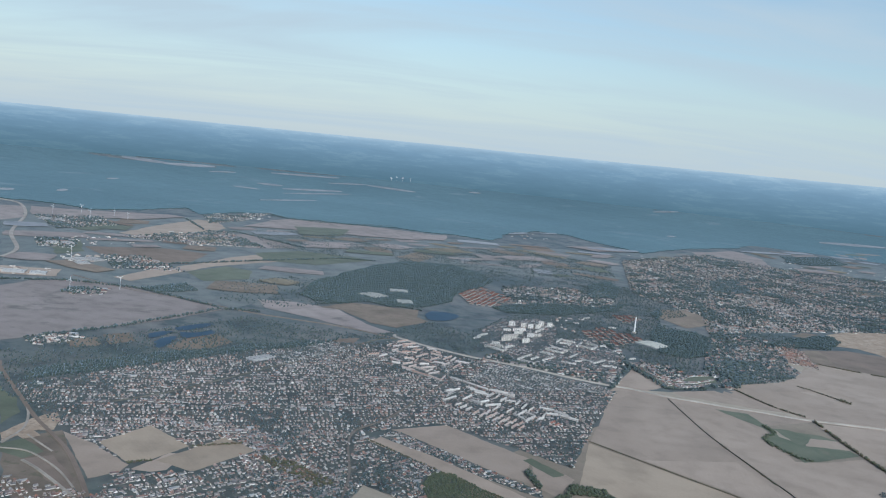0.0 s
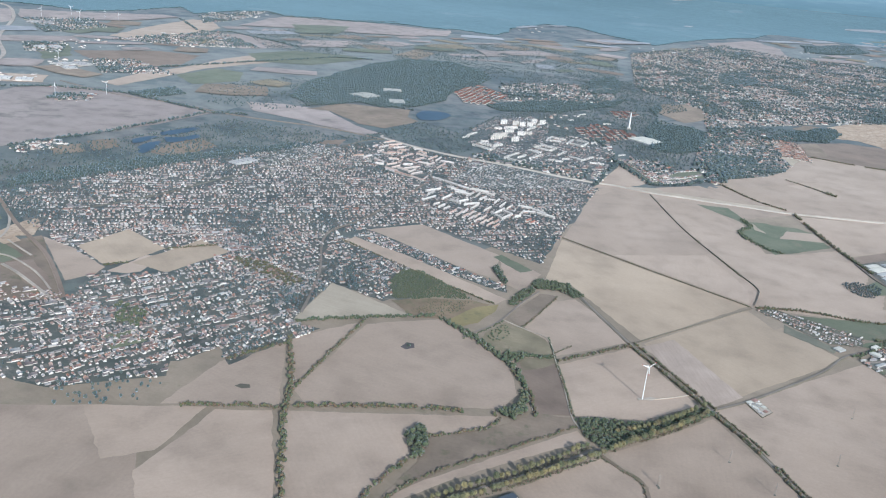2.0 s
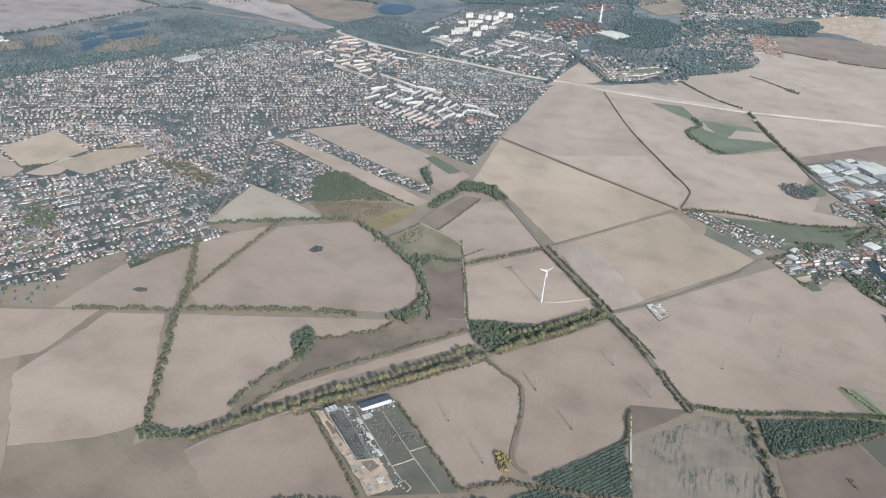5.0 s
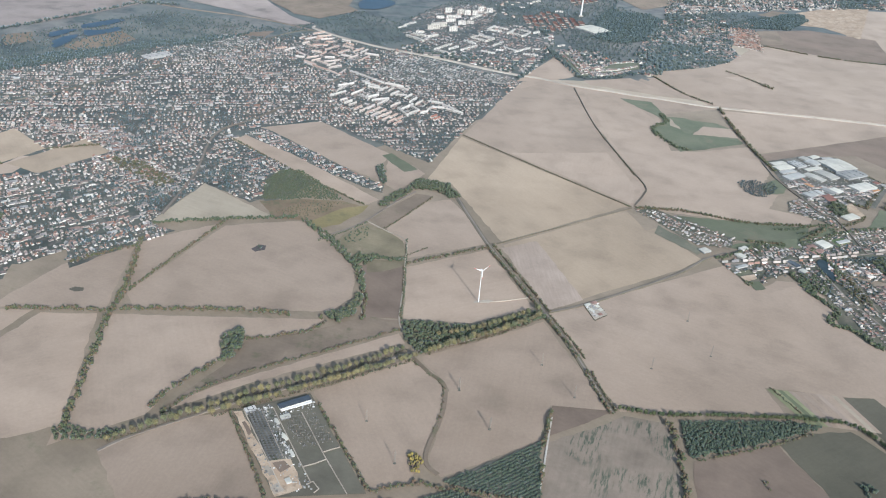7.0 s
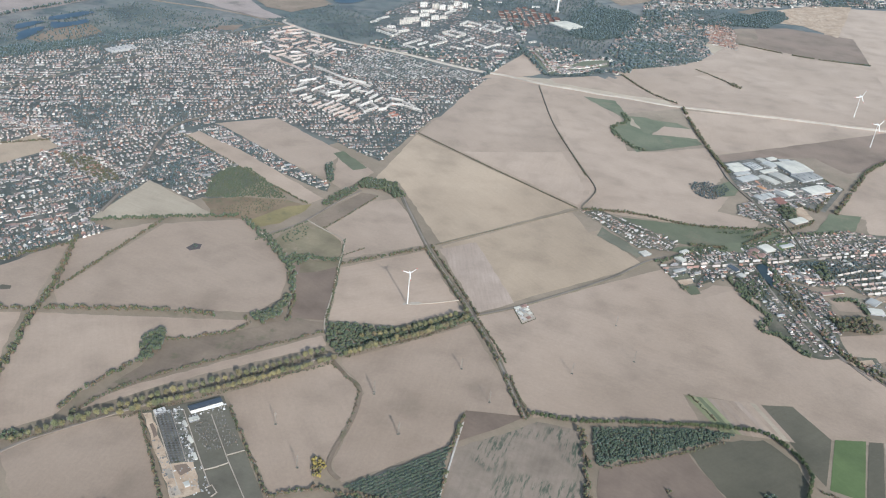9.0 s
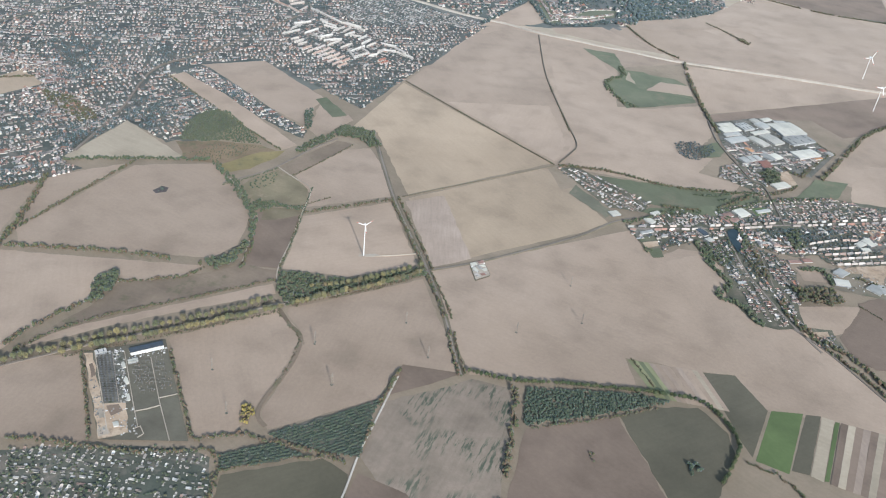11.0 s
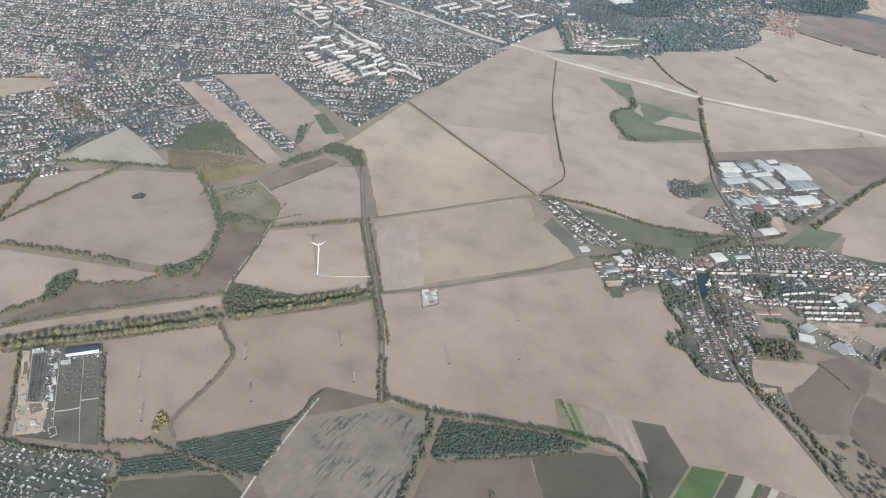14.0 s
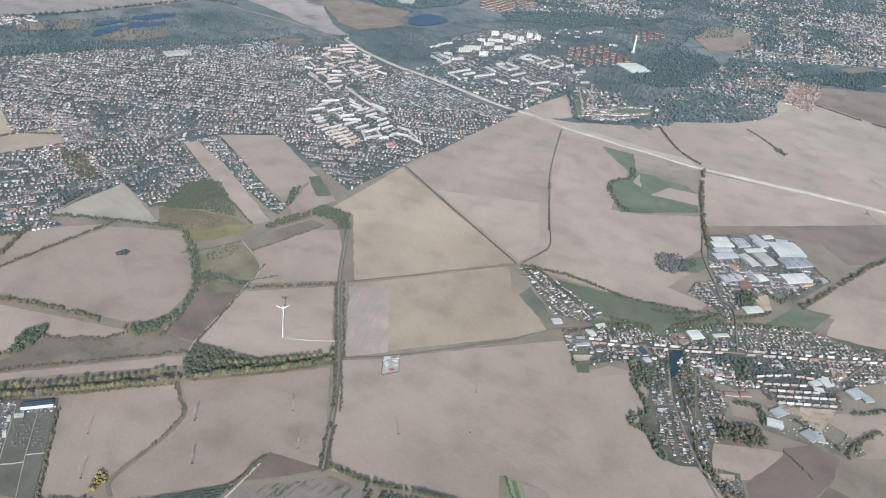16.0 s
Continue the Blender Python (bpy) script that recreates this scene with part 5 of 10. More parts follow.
ESTATES.append([(-40.5, 711.6), (-40.9, 737.8), (-32.2, 761.8), (-5.9, 752.3), (33.7, 719.1), (20.4, 686.1), (0.8, 698.7), (15.5, 654.1), (-6.7, 654.8), (-27.5, 677.9)])
ESTATES.append([(10.6, 616.6), (15.5, 654.1), (17.4, 668.6), (65.9, 630.7), (90.3, 600.4), (109.3, 585.1), (109.6, 568.8), (92.4, 569.7), (74.8, 549.5), (60.7, 543), (20.9, 578.8)])
ESTATES.append([(25.1, 1077.8), (56.7, 1145.7), (95.1, 1079.4), (72.8, 1005.7), (38.5, 1003.9)])
ESTATES.append([(157.6, 906.1), (187.7, 944.7), (206.4, 929.7), (222.7, 909.4), (223.6, 879.1), (188.3, 857.1), (167.2, 876.2)])
ESTATES.append([(218.9, 1034.9), (245.7, 1057), (253.1, 1023.3), (226, 985.5)])
ESTATES.append([(190.8, 770.1), (196.8, 774.3), (207, 728.2), (216.6, 728.4), (242.1, 758.2), (261.1, 764.5), (257.9, 743.5), (201.7, 700.5)])
ESTATES.append([(388.7, 954.8), (419.1, 987.2), (409, 909.8), (396.1, 848.4), (372.1, 861.2)])
ESTATES.append([(45.4, 796.1), (49.3, 859.2), (70, 917.3), (116.6, 961.5), (133.7, 922), (125.8, 858), (164.2, 867.2), (178.9, 845.9), (176, 766.8), (161, 739.1), (123.7, 747.6), (80.6, 734.8), (62.2, 769.1)])
ESTATES.append([(332.8, 398.5), (353, 409.8), (366.4, 413.2), (374.2, 397.4), (374.1, 387.9), (351.2, 380), (341.3, 381.5)])


def boxed(poly):
    xs, ys = [p[0] for p in poly], [p[1] for p in poly]
    return (min(xs), max(xs), min(ys), max(ys)), poly


VILLAGE_LOTS = []
VILLAGE_LOTS.append(([(247.5, 386.3), (257.5, 392.3), (259.5, 385.9), (249.1, 379.8)], GRAVEL, "grey car park of a village shop"))
VILLAGE_LOTS.append(([(249.4, 379.4), (258.5, 384), (258.3, 380.4), (250.6, 376)], MEADOW, "small green paddock in the village"))
VILLAGE_LOTS.append(([(251, 375.6), (259, 379.6), (258.9, 374.7), (252.6, 370.9)], SAND, "bare sandy building plot"))
VILLAGE_LOTS.append(([(253, 369.7), (259.1, 372.8), (260.6, 365.4), (255.3, 363.1)], MEADOW, "green rough grass at the village edge"))
VILLAGE_LOTS.append(([(277.1, 419.8), (291.2, 424), (293.1, 413.7), (280.2, 410.6)], MEADOW, "green garden paddock in the village"))
VILLAGE_LOTS.append(([(294.7, 417.7), (302.7, 421.9), (305.5, 411.7), (296, 405.9)], GRAVEL, "grey yard between village workshops"))
VILLAGE_LOTS.append(([(279.1, 398.3), (283.4, 400.7), (288.3, 387.1), (282.5, 382.6)], GRAVEL, "paved yard round a barn"))
VILLAGE_LOTS.append(([(253.5, 401.7), (257.7, 405.3), (259.9, 396), (255.2, 392.3)], GRAVEL, "paved yard of a village shop"))
VILLAGE_LOTS.append(([(313, 427.1), (321.4, 430.9), (322.6, 423.7), (314.6, 419.5)], CROP, "green beds of a market garden"))
BLOCKED = [boxed(p) for p in [f[0] for f in FIELDS] + LAKES + COLONIES + ESTATES + [HEATH] + [lot[0] for lot in VILLAGE_LOTS]]


def free(p):
    """Whether a house or tree may stand there: not on a field, a lake, a plot or a main road."""
    x, y = p
    for (x0, x1, y0, y1), poly in BLOCKED:
        if x0 < x < x1 and y0 < y < y1 and inside(p, poly):
            return False
    for line, w in [(MOTORWAY, 4.0), (RAILWAY, 1.9), (HIGH_STREET, 1.1)] + [(lane, 2.3 if lane is LANES[0] else 1.15) for lane in LANES if abs(x - 330) < 200 and y < 480]:
        for (ax, ay), (bx, by) in zip(line, line[1:]):
            dx, dy = bx - ax, by - ay
            t = max(0.0, min(1.0, ((x - ax) * dx + (y - ay) * dy) / (dx * dx + dy * dy)))
            if math.hypot(x - ax - t * dx, y - ay - t * dy) < w:
                return False
    return True


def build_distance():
    """The far rim of the plain, with haze painted on as glow."""
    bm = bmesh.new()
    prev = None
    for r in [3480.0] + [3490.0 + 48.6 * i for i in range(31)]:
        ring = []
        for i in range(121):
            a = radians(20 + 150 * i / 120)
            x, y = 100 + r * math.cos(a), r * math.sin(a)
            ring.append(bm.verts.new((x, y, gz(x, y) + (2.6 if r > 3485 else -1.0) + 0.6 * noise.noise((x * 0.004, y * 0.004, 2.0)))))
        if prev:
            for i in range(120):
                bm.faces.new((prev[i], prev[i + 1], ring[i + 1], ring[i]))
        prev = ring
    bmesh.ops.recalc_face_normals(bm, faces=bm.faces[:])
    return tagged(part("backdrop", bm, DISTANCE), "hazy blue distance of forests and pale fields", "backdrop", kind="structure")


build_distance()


def wood(name, outline, gap, size, shapes, mat, label, seed, category="trees", skip=0.0):
    """A stand of trees, close together and uneven in height."""
    rng = random.Random(seed)
    xs, ys = [p[0] for p in outline], [p[1] for p in outline]
    places = []
    y = min(ys)
    while y < max(ys):
        x = min(xs)
        while x < max(xs):
            p = (x + rng.uniform(-0.45, 0.45) * gap, y + rng.uniform(-0.45, 0.45) * gap)
            if inside(p, outline) and (skip < 0.45 or free(p)) and rng.random() > skip + (0.7 * skip * noise.noise((p[0] * 0.03, p[1] * 0.03, 3.0)) if skip else 0.0):
                k = size * rng.uniform(0.75, 1.25)
                w = k * rng.uniform(0.8, 1.1)
                places.append((*p, gz(*p) - 0.1, rng.uniform(0, 6.28), (w, w, k), rng.randrange(len(shapes))))
            x += gap
        y += gap
    return bulk(name, shapes, places, mat, label, category) if places else None


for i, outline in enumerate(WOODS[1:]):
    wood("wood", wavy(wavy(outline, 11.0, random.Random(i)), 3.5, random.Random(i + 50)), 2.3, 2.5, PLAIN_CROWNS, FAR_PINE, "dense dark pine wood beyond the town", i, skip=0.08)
SCRUBS = []
SCRUBS.append([(-295.6, 650.2), (-253.6, 692.9), (-222.4, 745), (-181.4, 808.1), (-78.5, 782.7), (-35.3, 779.7), (-102.6, 732.4), (-187.9, 635.7), (-222.7, 601.2), (-269.3, 545.8), (-293.8, 578.1)])
SCRUBS.append([(-260.4, 969.9), (-186.6, 1070.6), (-100.5, 1084.3), (-107.2, 915.2), (-170.4, 860.2), (-227.6, 875.3)])
SCRUBS.append([(-93.8, 1486.1), (132.3, 1705.8), (320.4, 1598.9), (270.4, 1239.2), (82.3, 1188.6), (44.3, 1317.2), (-72.9, 1329.3)])
SCRUBS.append([(-65.7, 764.5), (-5.9, 876.4), (35.5, 841.2), (83.5, 958.2), (162.3, 1059.1), (239.7, 1085.1), (310.8, 951.8), (267.7, 826.9), (197.2, 842.6), (136.7, 865.2), (73.7, 808.6), (33.7, 744), (-24.8, 784.9)])
SCRUBS.append([(-351.5, 1509.3), (-210.3, 1676.4), (-65.1, 1514), (-159.8, 1303.5), (-268.8, 1316)])
SCRUBS.append([(-322.8, 617.2), (-274, 586.9), (-220.5, 497.8), (-228.2, 478.3), (-268.6, 516.3)])
SCRUBS.append([(255.5, 1294.6), (330.6, 1337.6), (329.1, 1092.6), (267.7, 1028.8), (237.6, 1104.9)])
SCRUBS.append([(196, 846.7), (231.6, 855.9), (264.4, 821.8), (234.7, 716.1), (211.5, 737.3)])
SCRUBS.append([(360.7, 1021.3), (435, 1022), (379.4, 888.8), (325.9, 844.8)])
SCRUBS.append([(-122.8, 301), (-101, 314.8), (-79.5, 309), (-86.1, 280.9), (-106.5, 269.3)])
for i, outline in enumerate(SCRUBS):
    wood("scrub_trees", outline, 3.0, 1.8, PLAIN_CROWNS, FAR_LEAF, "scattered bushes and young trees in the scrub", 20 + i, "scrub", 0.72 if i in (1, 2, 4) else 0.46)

sheet("trading_estate_ground", [(310.2, 540.9), (341, 557.6), (363.7, 560), (373.2, 529.3), (381.6, 515.1), (357, 476.4), (342, 481.6), (325.3, 455.7), (314.6, 490.3), (311, 507)], GRAVEL, 0.26, "grey asphalt yards of a trading estate", "ground", wave=0)
sheet("sandy_ground", [(336.9, 474.5), (345.1, 481.9), (346.3, 464.9), (341.9, 459.2), (339, 462.6)], SAND, 0.32, "bare sandy yard", "ground")
sheet("farm_yard", [(336.1, 376.1), (351.2, 380), (363.3, 377.1), (374.7, 370.9), (381.6, 360.6), (373.9, 353.5), (359.1, 355.5), (338.1, 358.5)], VERGE, 0.25, "trodden brown yard of farm sheds", "ground")
sheet("sandy_ground", [(344.8, 381.4), (361.7, 387.4), (369.2, 388.2), (366.3, 378.5), (355.9, 375.4), (347.2, 374.8)], SAND, 0.28, "bare sandy yard", "ground")
sheet("sandy_ground", [(314.7, 319.7), (325.8, 323.2), (325.8, 319.8), (315.9, 316.8)], SAND, 0.28, "bare sandy yard", "ground")
sheet("sandy_ground", [(250.3, 369), (259.1, 371.8), (256.3, 365)], SAND, 0.28, "bare sandy building plot", "ground")
sheet("meadow", [(295.4, 498.1), (309.4, 511), (310.6, 496.3), (306.5, 487.8), (295.1, 483.7)], MEADOW, 0.3, "dull green paddock beside a copse", "meadow", wave=0.5)

for i, outline in enumerate(([(-213.3, 661.6), (-206.7, 693.5), (-194, 726.2), (-168.2, 698.6), (-180.1, 670.5), (-196.6, 653.1)], [(-270.4, 678.1), (-254.4, 694.9), (-239.6, 670.5), (-253.2, 650)], [(-289.3, 651), (-270.5, 668.1), (-257.5, 644.7), (-274.2, 629.3)])):
    sheet("sandy_heath", outline, FALLOW, 0.3 + 0.02 * i, "dry brown heath beside the ponds", "heath")
for i, outline in enumerate(LAKES):
    sheet("lake", wavy(smooth_line(outline + outline[:1], 4)[:-1], 0.9, random.Random(i)), VILLAGE_WATER if i == 5 else WATER, 0.7 if outline[0][1] < 2000 else 1.9, "still dark pond between village gardens" if i == 5 else "still dark blue lake in the scrub", "lake", wave=0)

# roads
plain_roads = []
plain_roads.append(("road", MOTORWAY, 1.2, PALE_LANE, "pale concrete motorway crossing the plain"))
plain_roads.append(("road", [(x, y + 2.6) for x, y in MOTORWAY], 0.9, CONCRETE, "pale second carriageway of the motorway"))
plain_roads.append(("road", [(-519.2, 982.9), (-536.7, 1055.7), (-616.9, 1195.1), (-702.5, 1404.1), (-792.8, 1561.3), (-851.1, 1600.8)], 5.0, CONCRETE, "pale motorway junction far off"))
plain_roads.append(("road", [(-404, 920.8), (-326.6, 875.3), (-257.6, 856.4), (-179.5, 823.9), (-92.5, 806.8), (-35.3, 779.7)], 1.6, ASPHALT, "country road towards the town"))
plain_roads.append(("road_verge", [(106, 450), (115.5, 422), (128.2, 384.2), (142.2, 350.1), (152.9, 325.7), (163.5, 296), (169, 276.6), (174.1, 260)], 2.4, BANK, "strip of brown grass beside a lined road"))
plain_roads.append(("road", [(84.2, 457.4), (104.4, 452.8), (115.5, 422), (128.2, 384.2), (142.2, 350.1), (152.9, 325.7), (163.5, 296), (169, 276.6), (174.1, 260)], 0.75, ASPHALT, "country road lined with bushes"))
plain_roads.append(("road_verge", [(152.9, 325.7), (176, 339.4), (218, 371.6), (237.3, 391.3), (246, 397)], 1.7, BANK, "dark grass bank beside the village road"))
plain_roads.append(("road", [(152.9, 325.7), (176, 339.4), (218, 371.6), (237.3, 391.3), (250.2, 400)], 0.8, ASPHALT, "grey country road to the village"))
plain_roads.append(("road", [(131.6, 387.3), (168.8, 415.8), (207.9, 445.6)], 0.6, BANK, "farm track between fields"))
plain_roads.append(("road", [(210.7, 450.1), (218, 465.8), (221.1, 478.5), (215.5, 507.6), (205.9, 557.3), (200.4, 596.4), (194.8, 669.9)], 0.35, BANK, "farm track between fields"))
plain_roads.append(("road", [(109.7, 539.9), (162.4, 489.7), (208, 447.1)], 0.4, BANK, "grassy field edge with bushes"))
plain_roads.append(("road", [(151.3, 254.5), (148.5, 237.5), (146.5, 224.7), (144.8, 214.9), (143.2, 194.9), (140.1, 175.6)], 0.6, PALE_LANE, "straight white gravel track"))
plain_roads.append(("road", [(1.2, 215.9), (8.5, 223.9), (22.8, 234.9), (44.8, 250.9), (76.8, 271.6), (97, 286.3), (121.4, 300.5), (152.9, 324.8)], 1.0, ASPHALT, "country road between two rows of trees"))
plain_roads.append(("road", [(98.8, 282.8), (105, 274.7), (111.6, 267), (111.6, 250.6), (107.7, 232.2), (107.8, 224), (111.9, 219.4)], 1.5, FALLOW, "overgrown winding ditch"))
plain_roads.append(("road", LANES[0], 1.0, ASPHALT, "village main street"))
plain_roads.append(("road", LANES[1], 0.9, ASPHALT, "village lane"))
plain_roads.append(("road", LANES[2], 0.6, ASPHALT, "narrow village lane"))
plain_roads.append(("road", LANES[3], 0.7, ASPHALT, "road out of the village"))
plain_roads.append(("road", LANES[4], 0.8, ASPHALT, "grey road past the farm sheds"))
plain_roads.append(("road", [(311, 321.6), (324.2, 304.8), (345.1, 267.1)], 0.7, ASPHALT, "field track along a hedge"))
plain_roads.append(("road", RAILWAY, 0.8, GRAVEL, "straight grey railway line"))
plain_roads.append(("road", HIGH_STREET, 1.3, ASPHALT, "town street"))
plain_roads.append(("road", [(45.4, 381.3), (56.3, 367.6), (64.4, 354.8), (69.6, 347.9), (72, 328.8), (74.1, 311.7)], 0.35, TRACK, "pale footpath along a ditch"))
plain_roads.append(("road", [(64.9, 399.6), (75.3, 391), (86.3, 381.7), (88.1, 359.7), (89.5, 332.2), (90.4, 308.2), (95.3, 295.8), (99.9, 286.4)], 0.45, TRACK, "pale farm track between fields"))
plain_roads.append(("road", [(211.7, 442.1), (232.9, 423.4), (252.7, 406)], 0.6, ASPHALT, "street lined with small houses"))
plain_roads.append(("road", [(43.8, 375.4), (50, 382.3), (59.1, 392.4), (64.8, 401.5), (70.3, 412.9), (77.5, 427.3), (86.5, 442.1)], 0.9, ASPHALT, "country lane through rough grass"))
plain_roads.append(("road", [(124.2, 329.4), (135.5, 333), (148.4, 338.4)], 0.3, TRACK, "pale gravel spur to the wind turbine"))
plain_roads.append(("road", [(-300.2, 575.2), (-288.1, 555.5), (-252.7, 509.8), (-223.6, 472.5), (-189.2, 434.1), (-168.2, 403.3), (-153.1, 378.2)], 2.2, SOIL_BROWN, "railway line through the scrub"))
plain_roads.append(("road", [(-0.1, 703.6), (17.8, 656.8), (34, 574)], 1.4, ASPHALT, "estate street"))
for name, line, w, mat, label in plain_roads:
    ribbon(name, smooth_line(line), w, mat, 0.75 if max(p[1] for p in line) > 520 else 0.29 if name == "road_verge" else 0.385, label)
for i, (outline, soil, words) in enumerate([
    ([(-221, 427.6), (-213.2, 448.2), (-202.7, 459.3), (-180.1, 423.4), (-154.3, 377.9), (-184.7, 369.8), (-199.3, 387.2)], FALLOW, "rough brown ground beside a railway"), ([(-201.8, 415.2), (-190.6, 423.5), (-167.8, 396.1), (-164.6, 383.1), (-180.1, 392.7)], SOIL_BROWN, "bare brown building land"),
    ([(-222.6, 430.6), (-216.1, 441.7), (-197.1, 426.5), (-202.5, 415), (-217.1, 420.4)], MEADOW, "dull green patch beside a building site"), ([(-273.2, 524.9), (-251.5, 504.1), (-237.3, 480.5), (-237.1, 457.6)], MEADOW, "dull green field beside a railway"),
]):
    sheet("rough_ground", outline, soil, 0.16 + 0.02 * i, words, "ground", wave=1.5)
for line, w in (([(-201.7, 412.8), (-188.1, 402.8), (-159.8, 377.7)], 1.6), ([(-219.8, 425.4), (-204.3, 424.3), (-181.4, 407.1), (-163.6, 386.7)], 0.9), ([(-216.4, 447.1), (-204.7, 437.2), (-193.2, 427.7)], 0.9), ([(-223, 431.4), (-222.8, 454.6), (-231, 477.3), (-242, 495.8), (-259.6, 519.8)], 1.4)):
    ribbon("site_track", smooth_line(line), w, TRACK, 0.62, "pale sandy site track")
sheet("construction_site", [(-230.1, 444.5), (-226.4, 471.5), (-219, 487.1), (-210.2, 474), (-206.9, 458), (-216.1, 453.9), (-209.2, 447.6), (-215.3, 440.1), (-220.4, 444), (-223, 431.4)], SAND, 0.45, "pale dug-up construction ground", "ground")

sheet("field", [(241.1, 670.4), (253.2, 667.7), (304.7, 657.8), (302.1, 646.9), (255.5, 621.3), (249.2, 634.7)], S3, 0.1, "strip of stubble beside the motorway")
sheet("field", [(258.9, 726.4), (267.3, 737.6), (290.9, 751.2), (323.7, 769.9), (348.7, 795.2), (365.6, 822.2), (395.8, 865.9), (378.8, 769), (291.3, 718.6)], S1, 0.32, F)
sheet("field", [(131.3, 610.9), (150, 672.5), (174.8, 693.4), (218, 681.1), (215.7, 638.4), (172.9, 599.4)], S1, 0.034, F)
sheet("field", [(538.3, 1023.5), (587.8, 1044.6), (543.8, 906.3), (494.4, 887.3)], S1, 0.033, F)
sheet("motorway_verge", [(191.4, 679.3), (214, 680), (241.6, 673.4), (264.1, 666.9), (285.6, 665.2), (295, 662.5), (299.5, 652.3), (286.1, 654.7), (264.6, 659.7), (242.7, 663.7), (215.5, 670.1)], SOIL_PALE, 0.5, "pale dug-over verge beside the motorway", "ground", wave=1.0)
sheet("sandy_ground", [(355.1, 381.8), (371.5, 386.7), (368.2, 378.1), (362.8, 365.6), (360.2, 368.4), (355.7, 373.7)], SAND, 0.34, "bare sandy ground dug over beside new houses", "ground", wave=0.4)
sheet("sandy_ground", [(360.7, 406.7), (369.7, 414.8), (378.7, 406.7), (370.2, 398.3)], GRAVEL, 0.36, "grey yard of a works", "ground", wave=0.4)
sheet("sandy_ground", [(372.4, 420.4), (378.5, 423.2), (379.7, 415.6), (373.3, 408.9)], SAND, 0.33, "bare reddish building plot", "ground", wave=0.4)
sheet("turbine_pad", [(121.3, 328.4), (121.6, 330.4), (127.9, 332.5), (130.5, 331.6), (127.7, 329.2)], TRACK, 0.3, "pale gravel pad at a turbine foot", "ground", wave=0.2)

# ---- towns ----
TOWN = []
TOWN.append(([(-210.3, 477.1), (-171, 495.1), (-113.5, 499.6), (-75.2, 481.3), (-81.7, 448.8), (-136.4, 443.5), (-151.2, 406.7), (-178.8, 430.5)], 0.5))
TOWN.append(([(-268.4, 529.5), (-216.4, 595.6), (-149.4, 676.2), (-81.9, 729), (-39.7, 767.8), (-13.1, 762.1), (33.6, 739.7), (153.9, 677.8), (125.9, 596.4), (90.7, 486.6), (54.5, 514.4), (11.1, 544.3), (-17.8, 525.3), (-43.8, 498.5), (-90.4, 459.5), (-114.8, 478.4), (-160.7, 485.7), (-181.1, 453.9), (-215.3, 472.2)], 0.30))
TOWN.append(([(-153.2, 409.5), (-114.4, 421.4), (-92.4, 459.3), (-63.8, 450.2), (-30.3, 428.8), (-37.4, 386.4), (-41, 367.3), (-67, 342.8), (-79.1, 326.8), (-118.7, 321.6), (-140.3, 345.2), (-150.8, 388.8)], 0.75))
TOWN.append(([(-32.6, 432.3), (-14.8, 512.5), (19.8, 490.6), (40.8, 458.6), (12.1, 411.6), (-13.5, 420.9)], 0.75))
TOWN.append(([(-91.9, 453.9), (-81, 507.5), (-32.1, 501.1), (21.1, 460.4), (2.3, 451.4), (9.1, 418.3), (1.4, 409.3), (-28.6, 429.2), (-41.3, 379.3), (-71.2, 409.7), (-91.9, 427.3)], 0.75))
TOWN.append(([(-245.9, 399.7), (-157.5, 384.5), (-90.7, 360.4), (-80.4, 313.3), (-121.8, 295.9), (-189.5, 310.8)], 0.75))
TOWN.append(([(-25.8, 505.9), (-20, 519.9), (68.3, 445.5), (68.4, 436.3), (56.1, 442.5)], 0.62))
TOWN.append(([(-57.8, 327.3), (-70.6, 351.6), (-40.8, 375), (-24.9, 370.6), (-42.7, 349.2)], 0.62))
FAR_TOWN = []
FAR_TOWN.append(([(363, 1703.7), (640.1, 2051), (780.4, 1881.8), (982.9, 1859.7), (1106.8, 1789.4), (728.3, 1159.4), (607.7, 1127.4), (533.6, 1096.7), (387.5, 1021.7), (318.4, 955.6), (350.4, 1109.4), (290, 1252.1)], 0.2))
FAR_TOWN.append(([(314.6, 953.7), (381.9, 1006), (400.6, 932.5), (400.1, 885.6), (347.6, 799.9), (262.3, 723.4), (235.3, 716.4), (274.2, 829.8)], 0.5))
FAR_TOWN.append(([(186.6, 791), (235.3, 790.5), (235.3, 716.4), (199, 709.2)], 0.4))
FAR_TOWN.append(([(85.7, 1175.6), (185.4, 1233.9), (260.8, 1232.8), (227.3, 1098), (156.1, 1067.4), (88.4, 1034.3)], 0.2))
FAR_TOWN.append(([(33.3, 723.1), (90.6, 811.8), (136.7, 865.2), (186.1, 876.1), (186.6, 791), (156.4, 690.6), (97.8, 721.4)], 0.2))
FAR_TOWN.append(([(-694.4, 1416.5), (-605.8, 1480.8), (-539.3, 1389.3), (-589.3, 1274.8)], 0.2))
FAR_TOWN.append(([(-569.5, 1165.2), (-514.7, 1184.8), (-486.6, 1104.4), (-526, 1092.6)], 0.2))
FAR_TOWN.append(([(-491.5, 1268.7), (-382.5, 1472.5), (-276.1, 1308.8), (-386.2, 1263.1)], 0.2))
FAR_TOWN.append(([(-488.6, 1695.9), (-395.7, 1904.1), (-401.9, 1670.6), (-439.6, 1566.3)], 0.2))
FAR_TOWN.append(([(-440.3, 1083.5), (-387.3, 1100.5), (-308.6, 1017.5), (-387.6, 989.7)], 0.2))
